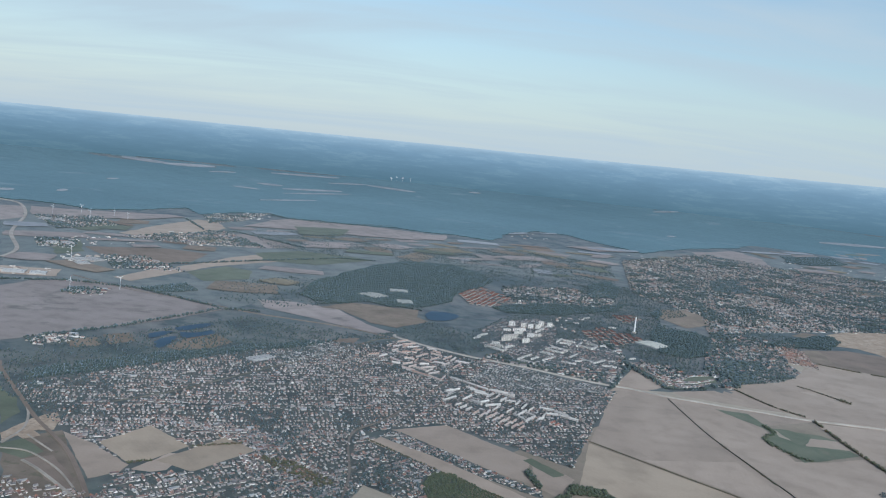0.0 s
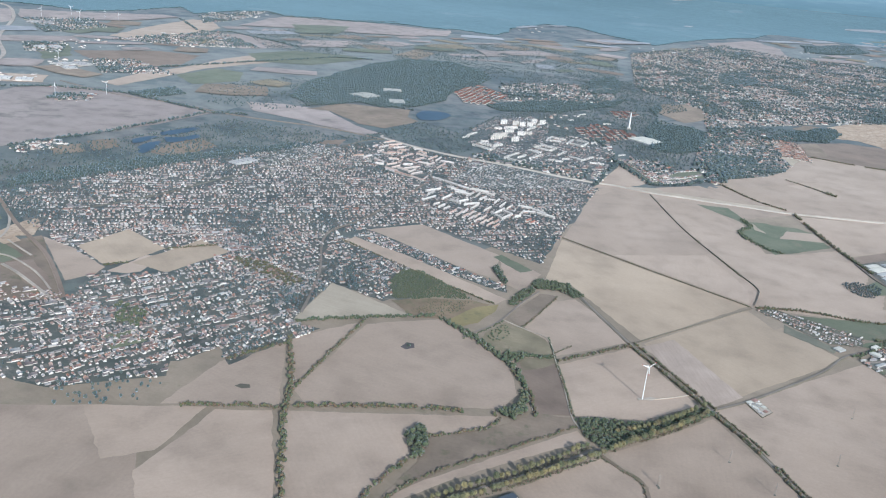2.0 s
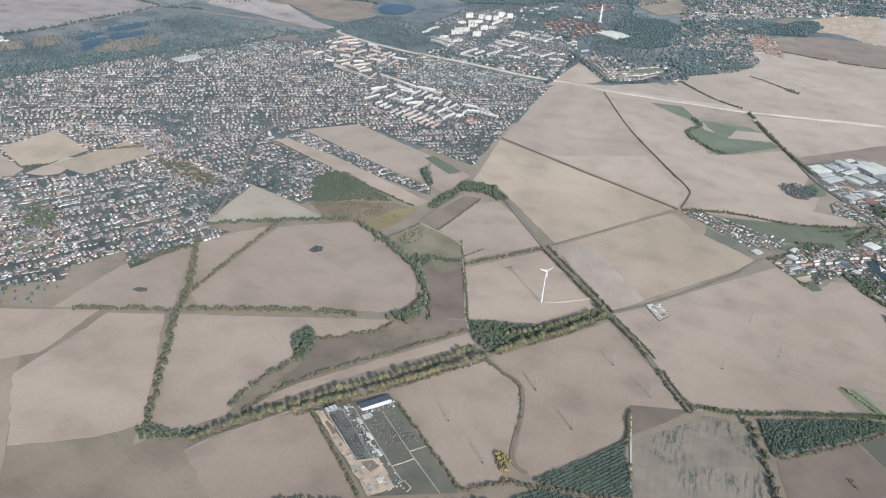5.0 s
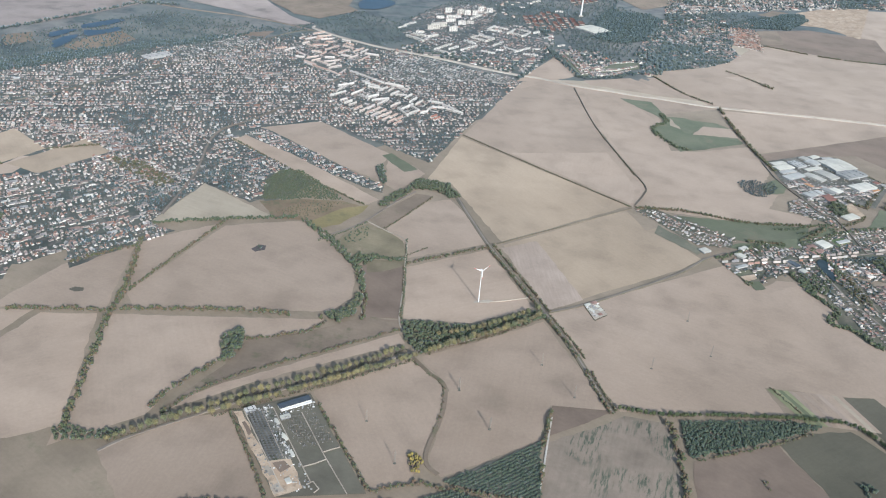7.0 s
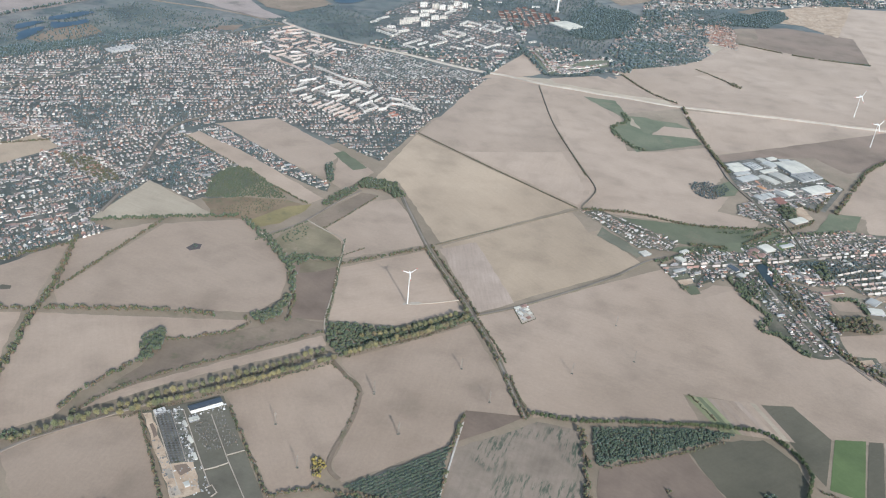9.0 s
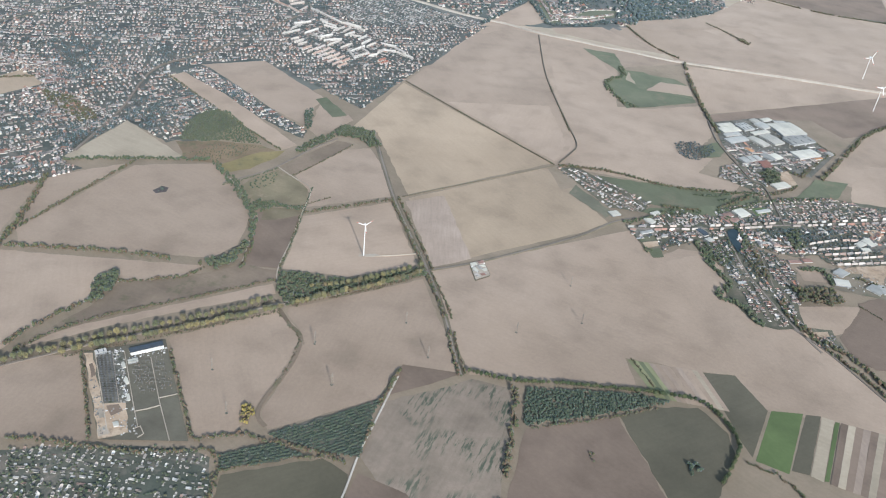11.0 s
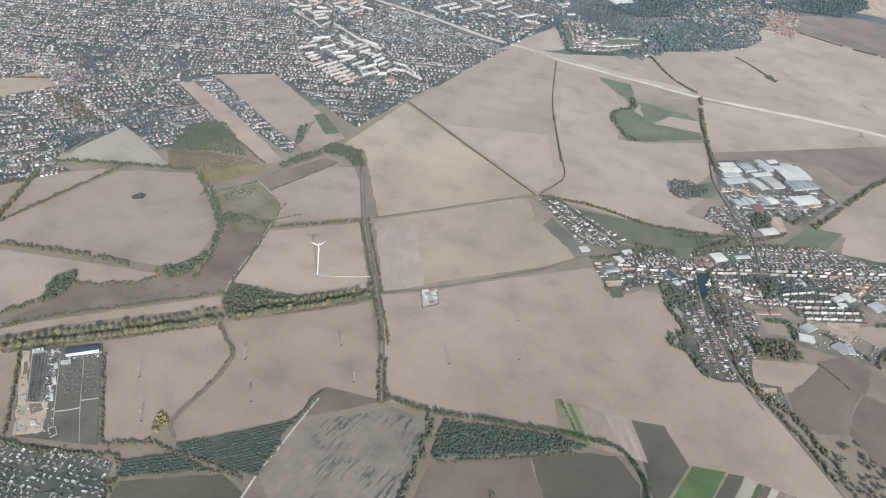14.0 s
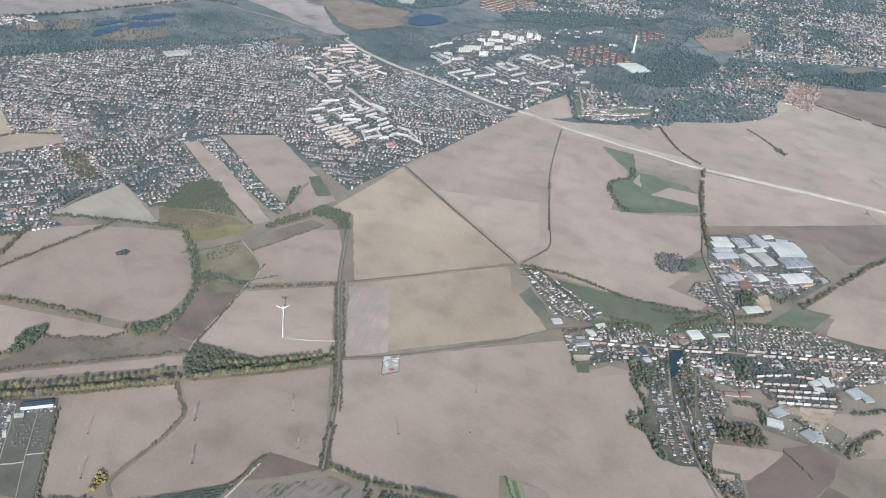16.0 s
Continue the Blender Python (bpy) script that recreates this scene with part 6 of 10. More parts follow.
FAR_TOWN.append(([(-318.8, 642.8), (-294, 676.5), (-277.2, 659.4), (-300.6, 624.1)], 0.2))
FAR_TOWN.append(([(-379.7, 853.8), (-338.3, 867.3), (-332.7, 825.3), (-369.1, 818.4)], 0.2))
FAR_TOWN.append(([(263.9, 738.1), (273.8, 822.4), (294.5, 851.2), (326.7, 928.3), (335.4, 889.6), (368.3, 903.1), (365.6, 822.2), (348.7, 795.2), (323.7, 769.9), (290.9, 751.2)], 0.45))
VILLAGE = []
VILLAGE.append(([(210.3, 444), (220.2, 448.5), (259.2, 417.4), (254.3, 406.9), (236.6, 406.2)], -0.79))
VILLAGE.append(([(245.3, 387.5), (270.2, 413), (295.4, 419.8), (323.5, 439.1), (355.5, 451.9), (400.5, 451.6), (398, 420.3), (368, 401.8), (326.1, 382.5), (294.4, 391), (278.6, 385.9), (254.1, 367.2)], 0.35))
VILLAGE.append(([(278.8, 383.6), (297, 392.2), (315.8, 382.2), (323.6, 368.3), (316.7, 333.9), (316.9, 323.4), (303.5, 319.3), (295.4, 321), (285.6, 339), (288.4, 365.1)], -1.31))
VILLAGE.append(([(304.8, 475.8), (323.5, 485.3), (329.5, 462.7), (323.5, 444.8), (302.3, 461.5)], -1.2))
VILLAGE.append(([(319.1, 324.4), (328.1, 324.8), (330.1, 311.9), (319.3, 311.1)], -0.95))
VILLAGE.append(([(396, 450.5), (401.2, 441.5), (434.2, 432.3), (440.1, 459.9), (415, 456)], 0.3))
ALLOTMENT = [(28.2, 189.8), (46.7, 196.9), (90.7, 205.3), (98.6, 202.9), (102.5, 189.5), (101.2, 180.2), (101.5, 165.7), (54.3, 153.7)]


def fill_town(name, outline, turn, pitch, gap, small, tree_share, seed, label, dense=0.0, avoid=True):
    """Houses in rows on both sides of gently curved streets, gardens with trees behind them, groves here and there."""
    rng = random.Random(seed)
    xs, ys = [p[0] for p in outline], [p[1] for p in outline]
    cx, cy = sum(xs) / len(xs), sum(ys) / len(ys)
    reach = max(math.hypot(x - cx, y - cy) for x, y in outline)
    c, s = math.cos(turn), math.sin(turn)

    def spot(u, v):
        bend_u = 9.0 * noise.noise((u * 0.011, v * 0.011, seed * 1.7))
        bend_v = 11.0 * noise.noise((u * 0.009, v * 0.009, seed * 2.3 + 5.0))
        u, v = u + bend_u, v + bend_v
        return cx + u * c - v * s, cy + u * s + v * c

    homes, trees = [], []
    street = pitch * 3.7
    v = -reach * 1.15
    while v < reach * 1.15:
        street_gap = gap * rng.uniform(0.95, 1.3)
        ridge = rng.choice((0.0, 0.0, math.pi / 2))
        block = street_gap * rng.uniform(11, 20)
        for row, keep in ((-0.26, 0.95), (0.26, 0.95), (0.5, 0.4 + 1.4 * dense)):
            u = -reach * 1.15
            while u < reach * 1.15:
                u += street_gap * rng.uniform(0.8, 1.25)
                if (u + reach) % block < street_gap * 0.9:
                    continue
                x, y = spot(u, v + row * street + rng.gauss(0, 0.09) * street * 0.5)
                if not inside((x, y), outline) or (avoid and not free((x, y))):
                    continue
                x2, y2 = spot(u + 1.0, v + row * street)
                x1, y1 = spot(u - 1.0, v + row * street)
                heading = math.atan2(y2 - y1, x2 - x1)
                green = 1.0 * noise.noise((x * 0.026, y * 0.026, 7.0)) + 0.8 * noise.noise((x * 0.009, y * 0.009, 2.0)) - 1.6 * dense
                if rng.random() < keep - 1.5 * max(0.0, green - 0.12):
                    k = small * rng.choice((0.8, 0.95, 1.05, 1.2, 1.5))
                    a = heading + ridge + rng.choice((0, 0, 0, math.pi / 2)) + rng.gauss(0, 0.1)
                    homes.append((x, y, gz(x, y) + 0.1, a, (k * rng.uniform(0.85, 1.1), k * rng.uniform(0.95, 1.9), k * rng.uniform(0.75, 1.05)), rng.choice((0, 0, 1, 1, 2, 3, 4))))
                    if rng.random() < 0.35:
                        homes.append((x + rng.uniform(-1.7, 1.7), y + rng.uniform(-1.7, 1.7), gz(x, y) + 0.1, a, (small * rng.uniform(0.4, 0.8),) * 3, 5))
                for _ in range(3):
                    if rng.random() < tree_share + 0.6 * green:
                        tx, ty = x + rng.uniform(-1.9, 1.9), y + rng.uniform(-1.9, 1.9)
                        if avoid and not free((tx, ty)):
                            continue
                        k = small * rng.choice((0.9, 1.2, 1.6, 2.1)) + 0.7 * max(0.0, green)
                        trees.append((tx, ty, gz(tx, ty) + 0.05, rng.uniform(0, 6), (k * 1.1, k * 1.1, k * rng.uniform(0.8, 1.2)), rng.randrange(4)))
        v += street
    return homes, trees


def build_towns():
    homes, trees = [], []
    for i, (outline, turn) in enumerate(TOWN):
        sheet("town_ground", outline, GARDEN, 0.06 + 0.005 * i, "garden land between the houses of a suburb", "ground", cuts=0)
        h, t = fill_town("suburb", outline, turn, 2.95, 2.35, 0.58, 0.6 if i in (0, 2, 5) else 1.0, 40 + i, "", 0.25 if i in (0, 2, 5) else 0.02)
        homes += h
        trees += t
    bulk("suburb_houses", HOUSES, homes, [PLASTER_WALL, ROOF], "pale detached houses with red and grey roofs", "houses")
    bulk("suburb_trees", PLAIN_CROWNS, trees, LEAF, "dull green garden trees between the houses", "trees")
    homes, trees = [], []
    for i, (outline, turn) in enumerate(FAR_TOWN):
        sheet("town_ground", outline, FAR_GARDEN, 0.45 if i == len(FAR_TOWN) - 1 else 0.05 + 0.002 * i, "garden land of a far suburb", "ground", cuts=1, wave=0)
        h, t = fill_town("suburb", outline, turn, *((3.4, 2.9, 0.75) if i == len(FAR_TOWN) - 1 else (4.6, 4.0, 0.95)), 0.6, 60 + i, "", avoid=i < len(FAR_TOWN) - 1)
        homes += h
        trees += [(a, b, c_, d, (e[0] * 1.7, e[1] * 1.7, e[2] * 1.4), g) for a, b, c_, d, e, g in t]
    bulk("far_houses", HOUSES, homes, [PLASTER_WALL, ROOF], "small pale houses of a distant suburb", "houses")
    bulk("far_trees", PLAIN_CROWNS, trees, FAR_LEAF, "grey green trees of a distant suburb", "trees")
    sheet("allotment_ground", ALLOTMENT, GARDEN, 0.06, "allotment garden land", "ground")
    h, t = fill_town("allotment", ALLOTMENT, 0.12, 1.45, 2.0, 0.3, 0.62, 90, "", 0.05)
    bulk("allotment_sheds", HOUSES, h, [PLASTER_WALL, SHED_FELT], "small pale garden sheds in rows", "sheds")
    bulk("allotment_trees", BUSH_CROWNS, [(a, b, c_, d, (e[0] * 1.7, e[1] * 1.7, e[2] * 1.6), g) for a, b, c_, d, e, g in t], LEAF_NEAR, "dark green shrubs of the allotments", "shrubs")
    for i, outline in enumerate(COLONIES):
        sheet("allotment_ground", outline, GARDEN, 0.3 + 0.01 * i, "allotment garden land beside the town", "ground", wave=0)
        h, t = fill_town("allotment", outline, (-0.45, 0.6)[i], 2.0, 2.3, 0.46, 0.8, 92 + i, "", 0.0, avoid=False)
        bulk("allotment_sheds", HOUSES, h, [PLASTER_WALL, SHED_FELT], "small pale garden sheds in long rows", "sheds")
        bulk("allotment_trees", PLAIN_CROWNS, t, LEAF, "dark green shrubs between garden sheds", "shrubs")


build_towns()


# ---- hedgerows, tree belts and copses ----
def hedge(name, line, width, size, label, mat=LEAF_HEDGE, gap=0.9, shapes=BUSH_CROWNS, seed=1, skip=0.1):
    rng = random.Random(seed)
    places = []
    for x, y, a in along(line, gap):
        if noise.noise((x * 0.05, y * 0.05, 9.0)) < -0.55 + skip or rng.random() < skip:
            continue
        k = size * rng.uniform(0.65, 1.3)
        d = rng.uniform(-0.5, 0.5) * width
        places.append((x - math.sin(a) * d, y + math.cos(a) * d, -0.08, rng.uniform(0, 6.28), (k * 0.95, k * 0.95, k), rng.randrange(len(shapes))))
    return bulk(name, shapes, places, mat, label, "hedge")


HEDGES = []
HEDGES.append(([(-38, 358.7), (-28.8, 318.4), (-26.7, 295.2), (-20.2, 258.4), (-14.1, 223.2)], 2.4, 2.1, "tall russet and green hedgerow between fields"))
HEDGES.append(([(-5.3, 384.3), (-16, 348.8), (-26.3, 313.2)], 1.2, 1.5, "bushy hedgerow between two stubble fields"))
HEDGES.append(([(-66.9, 291.8), (-40.9, 295.5), (-27.1, 296)], 1.6, 1.9, "russet hedgerow between fields"))
HEDGES.append(([(-25.7, 298), (0.7, 302.2), (25.6, 305.6), (59.1, 305.4)], 1.7, 2.0, "russet hedgerow between fields"))
HEDGES.append(([(32.2, 395.4), (48.8, 375.4), (65.8, 351.9), (70.5, 335.8), (71, 315.6)], 3.0, 2.0, "green bushes along a ditch"))
HEDGES.append(([(90.7, 301.9), (57.5, 278.2), (39.5, 265.9), (24.5, 252.4), (14.2, 236.5)], 1.2, 1.3, "low dark hedge along a strip of grass"))
HEDGES.append(([(31.5, 285.5), (52.9, 293.8), (60.7, 304)], 1.4, 1.5, "low hedge along rough grass"))
HEDGES.append(([(27.1, 270.2), (22, 264), (12.6, 248.8), (9.2, 238.7)], 2.0, 1.8, "bushes along a ditch"))
HEDGES.append(([(89.3, 358.9), (103, 367.3), (126.9, 382.1)], 1.6, 1.5, "low hedge at the field edge"))
HEDGES.append(([(88.1, 354.8), (90, 332.3), (90.7, 310.5)], 0.9, 1.1, "thin hedge between fields"))
HEDGES.append(([(67.3, 345.3), (73, 329), (75, 306.6)], 2.0, 1.5, "bushes along a ditch"))
HEDGES.append(([(126.8, 383.9), (142.3, 347.6), (151.9, 324.6)], 1.0, 1.5, "green brown bushes beside the road"))
HEDGES.append(([(130.1, 385.8), (145.4, 349.2), (154.9, 326.1)], 1.0, 1.3, "green brown bushes beside the road"))
HEDGES.append(([(153, 321.2), (163.9, 294.2), (169, 273.2), (173.7, 259)], 1.4, 1.5, "green brown bushes beside the road"))
HEDGES.append(([(154.9, 323.4), (165.8, 297.6), (170.6, 276.9), (175.4, 261.5)], 0.8, 1.1, "green brown bushes beside the road"))
HEDGES.append(([(151.3, 258.8), (149.4, 248), (147.7, 240.3), (145.6, 219.8)], 1.0, 1.5, "row of bushes beside a white track"))
HEDGES.append(([(37.7, 241.1), (51.4, 216.6), (59.3, 201.8)], 0.9, 1.4, "dark hedge of young pines beside the substation"))
HEDGES.append(([(64.7, 253.9), (76.7, 232.9), (90.4, 209.2)], 0.9, 1.3, "hedge beside the substation"))
HEDGES.append(([(34.3, 197.9), (45.4, 198.9), (74.2, 199.7), (98.6, 205), (103.8, 189.8), (102.8, 180.6)], 1.6, 1.5, "tree belt round the allotments"))
HEDGES.append(([(91.4, 208.7), (104.2, 214.4), (114.4, 213.5), (132.6, 211.8), (141.4, 208.4)], 1.8, 1.4, "belt of bushes at the field corner"))
HEDGES.append(([(99.9, 193.5), (103.7, 198.1), (122.8, 207.1), (136.8, 210.9)], 1.2, 1.2, "belt of bushes above a fallow field"))
HEDGES.append(([(110.5, 539.1), (162.4, 489.7), (207.4, 447.7)], 0.6, 0.9, "broken line of small bushes on a field edge"))
HEDGES.append(([(217.1, 496.1), (212.7, 519), (209.2, 539.8)], 0.6, 0.9, "dark bushes along a farm track"))
HEDGES.append(([(206.1, 555.5), (204.7, 564.7)], 1.2, 1.1, "dark bushes along a farm track"))
HEDGES.append(([(255.9, 621.5), (256.8, 604.5), (250, 597.3), (244.1, 589.7), (244.7, 575.7), (249.1, 560.8), (256.5, 551.1), (263.3, 549.5)], 4.0, 1.7, "dark thicket round a green hollow"))
HEDGES.append(([(304.9, 647.7), (305.6, 583.8), (311.1, 522.9)], 2.0, 2.0, "dark roadside trees"))
HEDGES.append(([(338.2, 762.8), (350.6, 746.3), (361.4, 727.3)], 1.2, 1.3, "hedge between far fields"))
HEDGES.append(([(361.4, 727.3), (364.6, 720.1), (367.9, 718.3)], 5.0, 2.0, "dark thorn clump at the end of a hedge"))
HEDGES.append(([(267.3, 724.2), (284.6, 680.3), (303.3, 658)], 1.2, 1.5, "hedge beside the motorway"))
HEDGES.append(([(210.5, 446.9), (239.3, 447.8), (272.7, 439.7), (309.6, 443.1)], 1.8, 1.7, "dark hedge above the village pasture"))
HEDGES.append(([(362.7, 474.9), (395.7, 527.8), (417.2, 558.7), (474.9, 609.9)], 2.4, 1.9, "trees along a country road"))
HEDGES.append(([(-38.5, 376.1), (-11, 385.6), (28.9, 396.7)], 2.4, 1.9, "green tree belt below a pale field"))
HEDGES.append(([(312.6, 324.3), (324.6, 306.7), (336.2, 288.8), (345.3, 268)], 1.6, 1.5, "hedge along a field track"))
HEDGES.append(([(310.8, 344.1), (312.4, 327.3), (333, 304), (340.7, 288.4)], 2.4, 1.9, "trees along the village edge"))
HEDGES.append(([(278.3, 383.4), (283, 362.6), (288.7, 349.1), (281.3, 338.9), (290.9, 333.6), (297.1, 319.9)], 3.2, 1.9, "dark green trees along the village edge"))
HEDGES.append(([(297.2, 412.6), (303.6, 395.3), (300.3, 380.5)], 2.6, 1.9, "dark green trees round the village pond"))
HEDGES.append(([(244.5, 392.4), (270.4, 411.4), (295.5, 418.2), (323.5, 437.4), (355.4, 449)], 3.0, 1.6, "green trees behind the village gardens"))
HEDGES.append(([(-36.6, 353.3), (-49.9, 342.1), (-59.7, 331)], 2.0, 1.7, "bushes behind the town gardens"))
HEDGES.append(([(-152.1, 423.7), (-141.2, 430.6)], 1.2, 1.5, "hedge between small fields"))
HEDGES.append(([(-128.8, 455.4), (-99.4, 470.9)], 1.2, 1.4, "hedge between small fields"))
HEDGES.append(([(194.1, 257.3), (194.6, 244.6), (192.9, 209.4), (191.2, 192.8)], 2.4, 1.9, "yellow green hedge of tall bushes"))
HEDGES.append(([(99.1, 281), (105.2, 273.6), (111.1, 266.2), (110.9, 249), (106.4, 230.6)], 1.2, 0.9, "rough growth along a winding ditch"))
HEDGES.append(([(-32.8, 497.9), (16, 454.9), (61, 418.4)], 0.8, 1.2, "garden hedge along a strip field"))
HEDGES.append(([(238.9, 285.8), (246.7, 270)], 0.6, 0.9, "dark row of shrubs between crop strips"))
HEDGES.append(([(201.2, 238), (228.4, 249.2), (246.7, 258.4)], 1.2, 1.2, "scrubby wood edge"))
HEDGES.append(([(403.8, 874.2), (461.3, 845.3), (522, 838.4)], 1.4, 1.5, "hedge between far fields"))
HEDGES.append(([(375.7, 512.1), (353.7, 479.3), (342.1, 457.7), (326.8, 447)], 2.0, 1.4, "trees below the trading estate"))
HEDGES.append(([(2.6, 220.5), (22.6, 235.4), (44.5, 251.8), (71, 268.9), (95.5, 288.3)], 1.2, 0.7, "green and yellow undergrowth of an avenue"))
HEDGES.append(([(32.4, 237.9), (46, 247.2), (63.3, 257.9), (79.7, 268.6), (99.3, 282.1)], 1.3, 0.85, "green and yellow undergrowth of an avenue"))
HEDGES.append(([(103.2, 285.8), (121.6, 298.5), (134.9, 307.5), (151.5, 321.8)], 1.3, 0.85, "green and yellow undergrowth of an avenue"))
HEDGES.append(([(350.7, 370.2), (360, 366.3), (370.9, 357.7)], 1.4, 1.5, "trees between farm sheds"))
HEDGES.append(([(372.8, 354.1), (381.7, 370.1), (389.8, 377.6)], 2.4, 1.8, "dark trees beside a farm yard"))
HEDGES.append(([(346.3, 346.9), (353.3, 339.2), (357.4, 334.1)], 0.8, 0.9, "dark bushes in a brown field"))
HEDGES.append(([(366.7, 387.9), (381.6, 388.3), (394.6, 397.1)], 2.0, 1.6, "green trees at the village edge"))
HEDGES.append(([(281.3, 380), (283.4, 362.8), (289.5, 350.7)], 2.6, 1.5, "dark green garden trees"))
HEDGES.append(([(303.6, 395.3), (307.1, 373.7), (307.1, 352.6)], 2.4, 1.5, "autumn trees beside a village lane"))
HEDGES.append(([(326.1, 371.5), (336.1, 373.1), (338.6, 360.7)], 2.6, 1.8, "dark green trees beside a small field"))
HEDGES.append(([(62.4, 356.5), (71.3, 361.2), (79.6, 360.7), (87.6, 361.3)], 1.8, 1.5, "thick green hedge beside rough grass"))
HEDGES.append(([(45.5, 384.4), (55.8, 369.8), (66.4, 353)], 1.6, 1.3, "green bushes along a footpath"))
HEDGES.append(([(86.7, 383), (88.6, 359.8), (90.1, 334.8), (91.1, 309.7)], 0.6, 0.8, "thin green hedge along a farm track"))
HEDGES.append(([(265.2, 416.5), (288.3, 418.1), (314.9, 440.1)], 1.6, 1.6, "bushes above the village pasture"))
HEDGES.append(([(275.6, 237.1), (286.5, 232.5), (294.3, 221.6)], 1.2, 1.2, "low bushes beside a farm track"))
HEDGES.append(([(363.2, 558.1), (372.1, 531.7), (381.4, 513.7)], 1.4, 1.0, "shrubs along the trading estate"))
HEDGES.append(([(348.1, 541.9), (352.7, 525.2), (355.5, 515.7)], 1.0, 0.9, "shrubs between the warehouse yards"))
HEDGES.append(([(342.1, 484.9), (351, 476.5), (356.9, 485.9)], 2.6, 1.4, "trees beside a sandy yard"))
HEDGES.append(([(346.8, 477.6), (347, 468.4), (345, 463.1)], 2.4, 1.4, "trees beside a sandy yard"))
HEDGES.append(([(282.8, 434.6), (294.5, 435.7), (308.9, 443.4), (323.5, 447.7)], 1.6, 1.2, "dark green bushes across the village pasture"))
HEDGES.append(([(294.8, 430.1), (306.2, 435.7), (317.7, 444.8)], 1.6, 1.2, "dark green bushes across the village pasture"))
HEDGES.append(([(74.6, 393.3), (83, 409), (89.4, 422.2), (96.2, 436.2)], 0.8, 1.0, "low dark hedge along a fallow strip"))
HEDGES.append(([(68.1, 361), (76.7, 361.7), (88.6, 363.1)], 2.2, 1.5, "thick green hedge across rough grass"))
HEDGES.append(([(97.6, 376.4), (82.3, 360.7)], 0.6, 0.8, "low hedge at the field edge"))
HEDGES.append(([(44.1, 374.3), (55, 385.2), (65.3, 399)], 1.0, 0.9, "green bushes along a lane"))
for i, (line, w, size, words) in enumerate(HEDGES):
    hedge("hedgerow", smooth_line(line, 4), w, size, words, mat=LEAF_NEAR if "green" in words and not any(w_ in words for w_ in ("yellow", "russet", "brown")) else LEAF_HEDGE, seed=i, gap=0.75)

for i, (line, words) in enumerate([
    ([(-451.3, 856.4), (-394.3, 886), (-314.6, 883.5), (-215.2, 830.4)], "dark tree belt along far fields"), ([(-369, 1030.6), (-259.5, 1162.8), (-157.2, 1284.4), (-101.6, 1297.7)], "dark tree belt along far fields"), ([(-493, 1600.8), (-408.5, 1441.8), (-362.9, 1474), (-223, 1360.5)], "dark tree belt along far fields"),
    ([(-312.5, 648), (-273.1, 705.7), (-213.8, 825.1), (-175.8, 832.1)], "dark tree belt along far fields"), ([(-384.2, 1851), (-275.3, 1797.4), (-112.3, 1904.1)], "dark tree belt along far fields"), ([(-130, 901.3), (-87.4, 964), (-13.8, 929.5)], "dark tree belt along far fields"),
    ([(180.6, 788.3), (201.5, 699.7), (238.5, 710.6)], "dark tree belt along far fields"), ([(149.6, 679.4), (184.6, 768.7)], "dark tree belt along far fields"),
]):
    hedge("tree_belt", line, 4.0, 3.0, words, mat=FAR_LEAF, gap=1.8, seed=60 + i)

STANDS = []
STANDS.append(([(59.6, 308.1), (70.4, 318.2), (72.2, 310.5), (64.8, 301.8)], 1.6, 2.6, ROUND_CROWNS, LEAF_NEAR, "clump of leafy trees at a field corner"))
STANDS.append(([(26.7, 270.2), (22.1, 284.5), (28.2, 291.7), (32.6, 280.6), (29.6, 270.7)], 1.7, 2.6, ROUND_CROWNS, LEAF_NEAR, "clump of leafy trees beside rough grass"))
STANDS.append(([(91.5, 307.6), (101.7, 309.5), (120.4, 309.1), (151.3, 327.2), (152.5, 321.1), (121.4, 300.1), (100.6, 285.4), (93.1, 296.6)], 1.35, 1.9, ROUND_CROWNS, LEAF_NEAR, "dense roadside wood of green trees", 0.12))
STANDS.append(([(198.9, 258.7), (219.4, 261.5), (240.8, 264.6), (252.5, 262.5), (228.3, 251.2), (198.3, 238.5), (198, 250)], 0.95, 1.35, BUSH_CROWNS, LEAF_DARK, "dark plantation wood beside a tree row"))
STANDS.append(([(6.1, 415.3), (2.7, 438.6), (7.7, 455.2), (18.5, 458), (36.2, 439.1), (48.8, 422.7), (39.9, 421.3), (28.4, 420.7), (17.5, 415.9)], 1.05, 1.15, BUSH_CROWNS, LEAF_NEAR, "dark wood behind the strip field", 0.14))
STANDS.append(([(67.5, 419.9), (74.5, 437.7), (83.1, 447.5), (84.6, 441.7), (77.5, 429.5), (71.8, 418.1)], 1.5, 1.8, ROUND_CROWNS, LEAF_NEAR, "leafy trees beside a lane"))
STANDS.append(([(82.5, 451.3), (86.7, 458.7), (104, 456.6), (109.1, 444.6), (113, 438), (106.2, 436.4), (102.6, 440.7), (92.3, 445.9), (86.2, 444.4)], 1.5, 2.0, ROUND_CROWNS, LEAF_NEAR, "leafy trees round a pond"))
STANDS.append(([(15.5, 360), (17.7, 363.3), (20.5, 363.4), (20.2, 359.9), (17.5, 358.2)], 1.8, 1.2, BUSH_CROWNS, LEAF_DARK, "small dark copse in a stubble field"))
STANDS.append(([(60.6, 469.7), (63.9, 475.7), (69.4, 452.1), (67, 447.5)], 1.8, 2.2, ROUND_CROWNS, LEAF_DARK, "dark copse between paddocks"))
STANDS.append(([(317.3, 352.8), (336.1, 358.1), (339.8, 347.5), (329.8, 341.6), (318, 342.9)], 2.2, 2.6, ROUND_CROWNS, LEAF_HEDGE, "autumn wood beyond the village"))
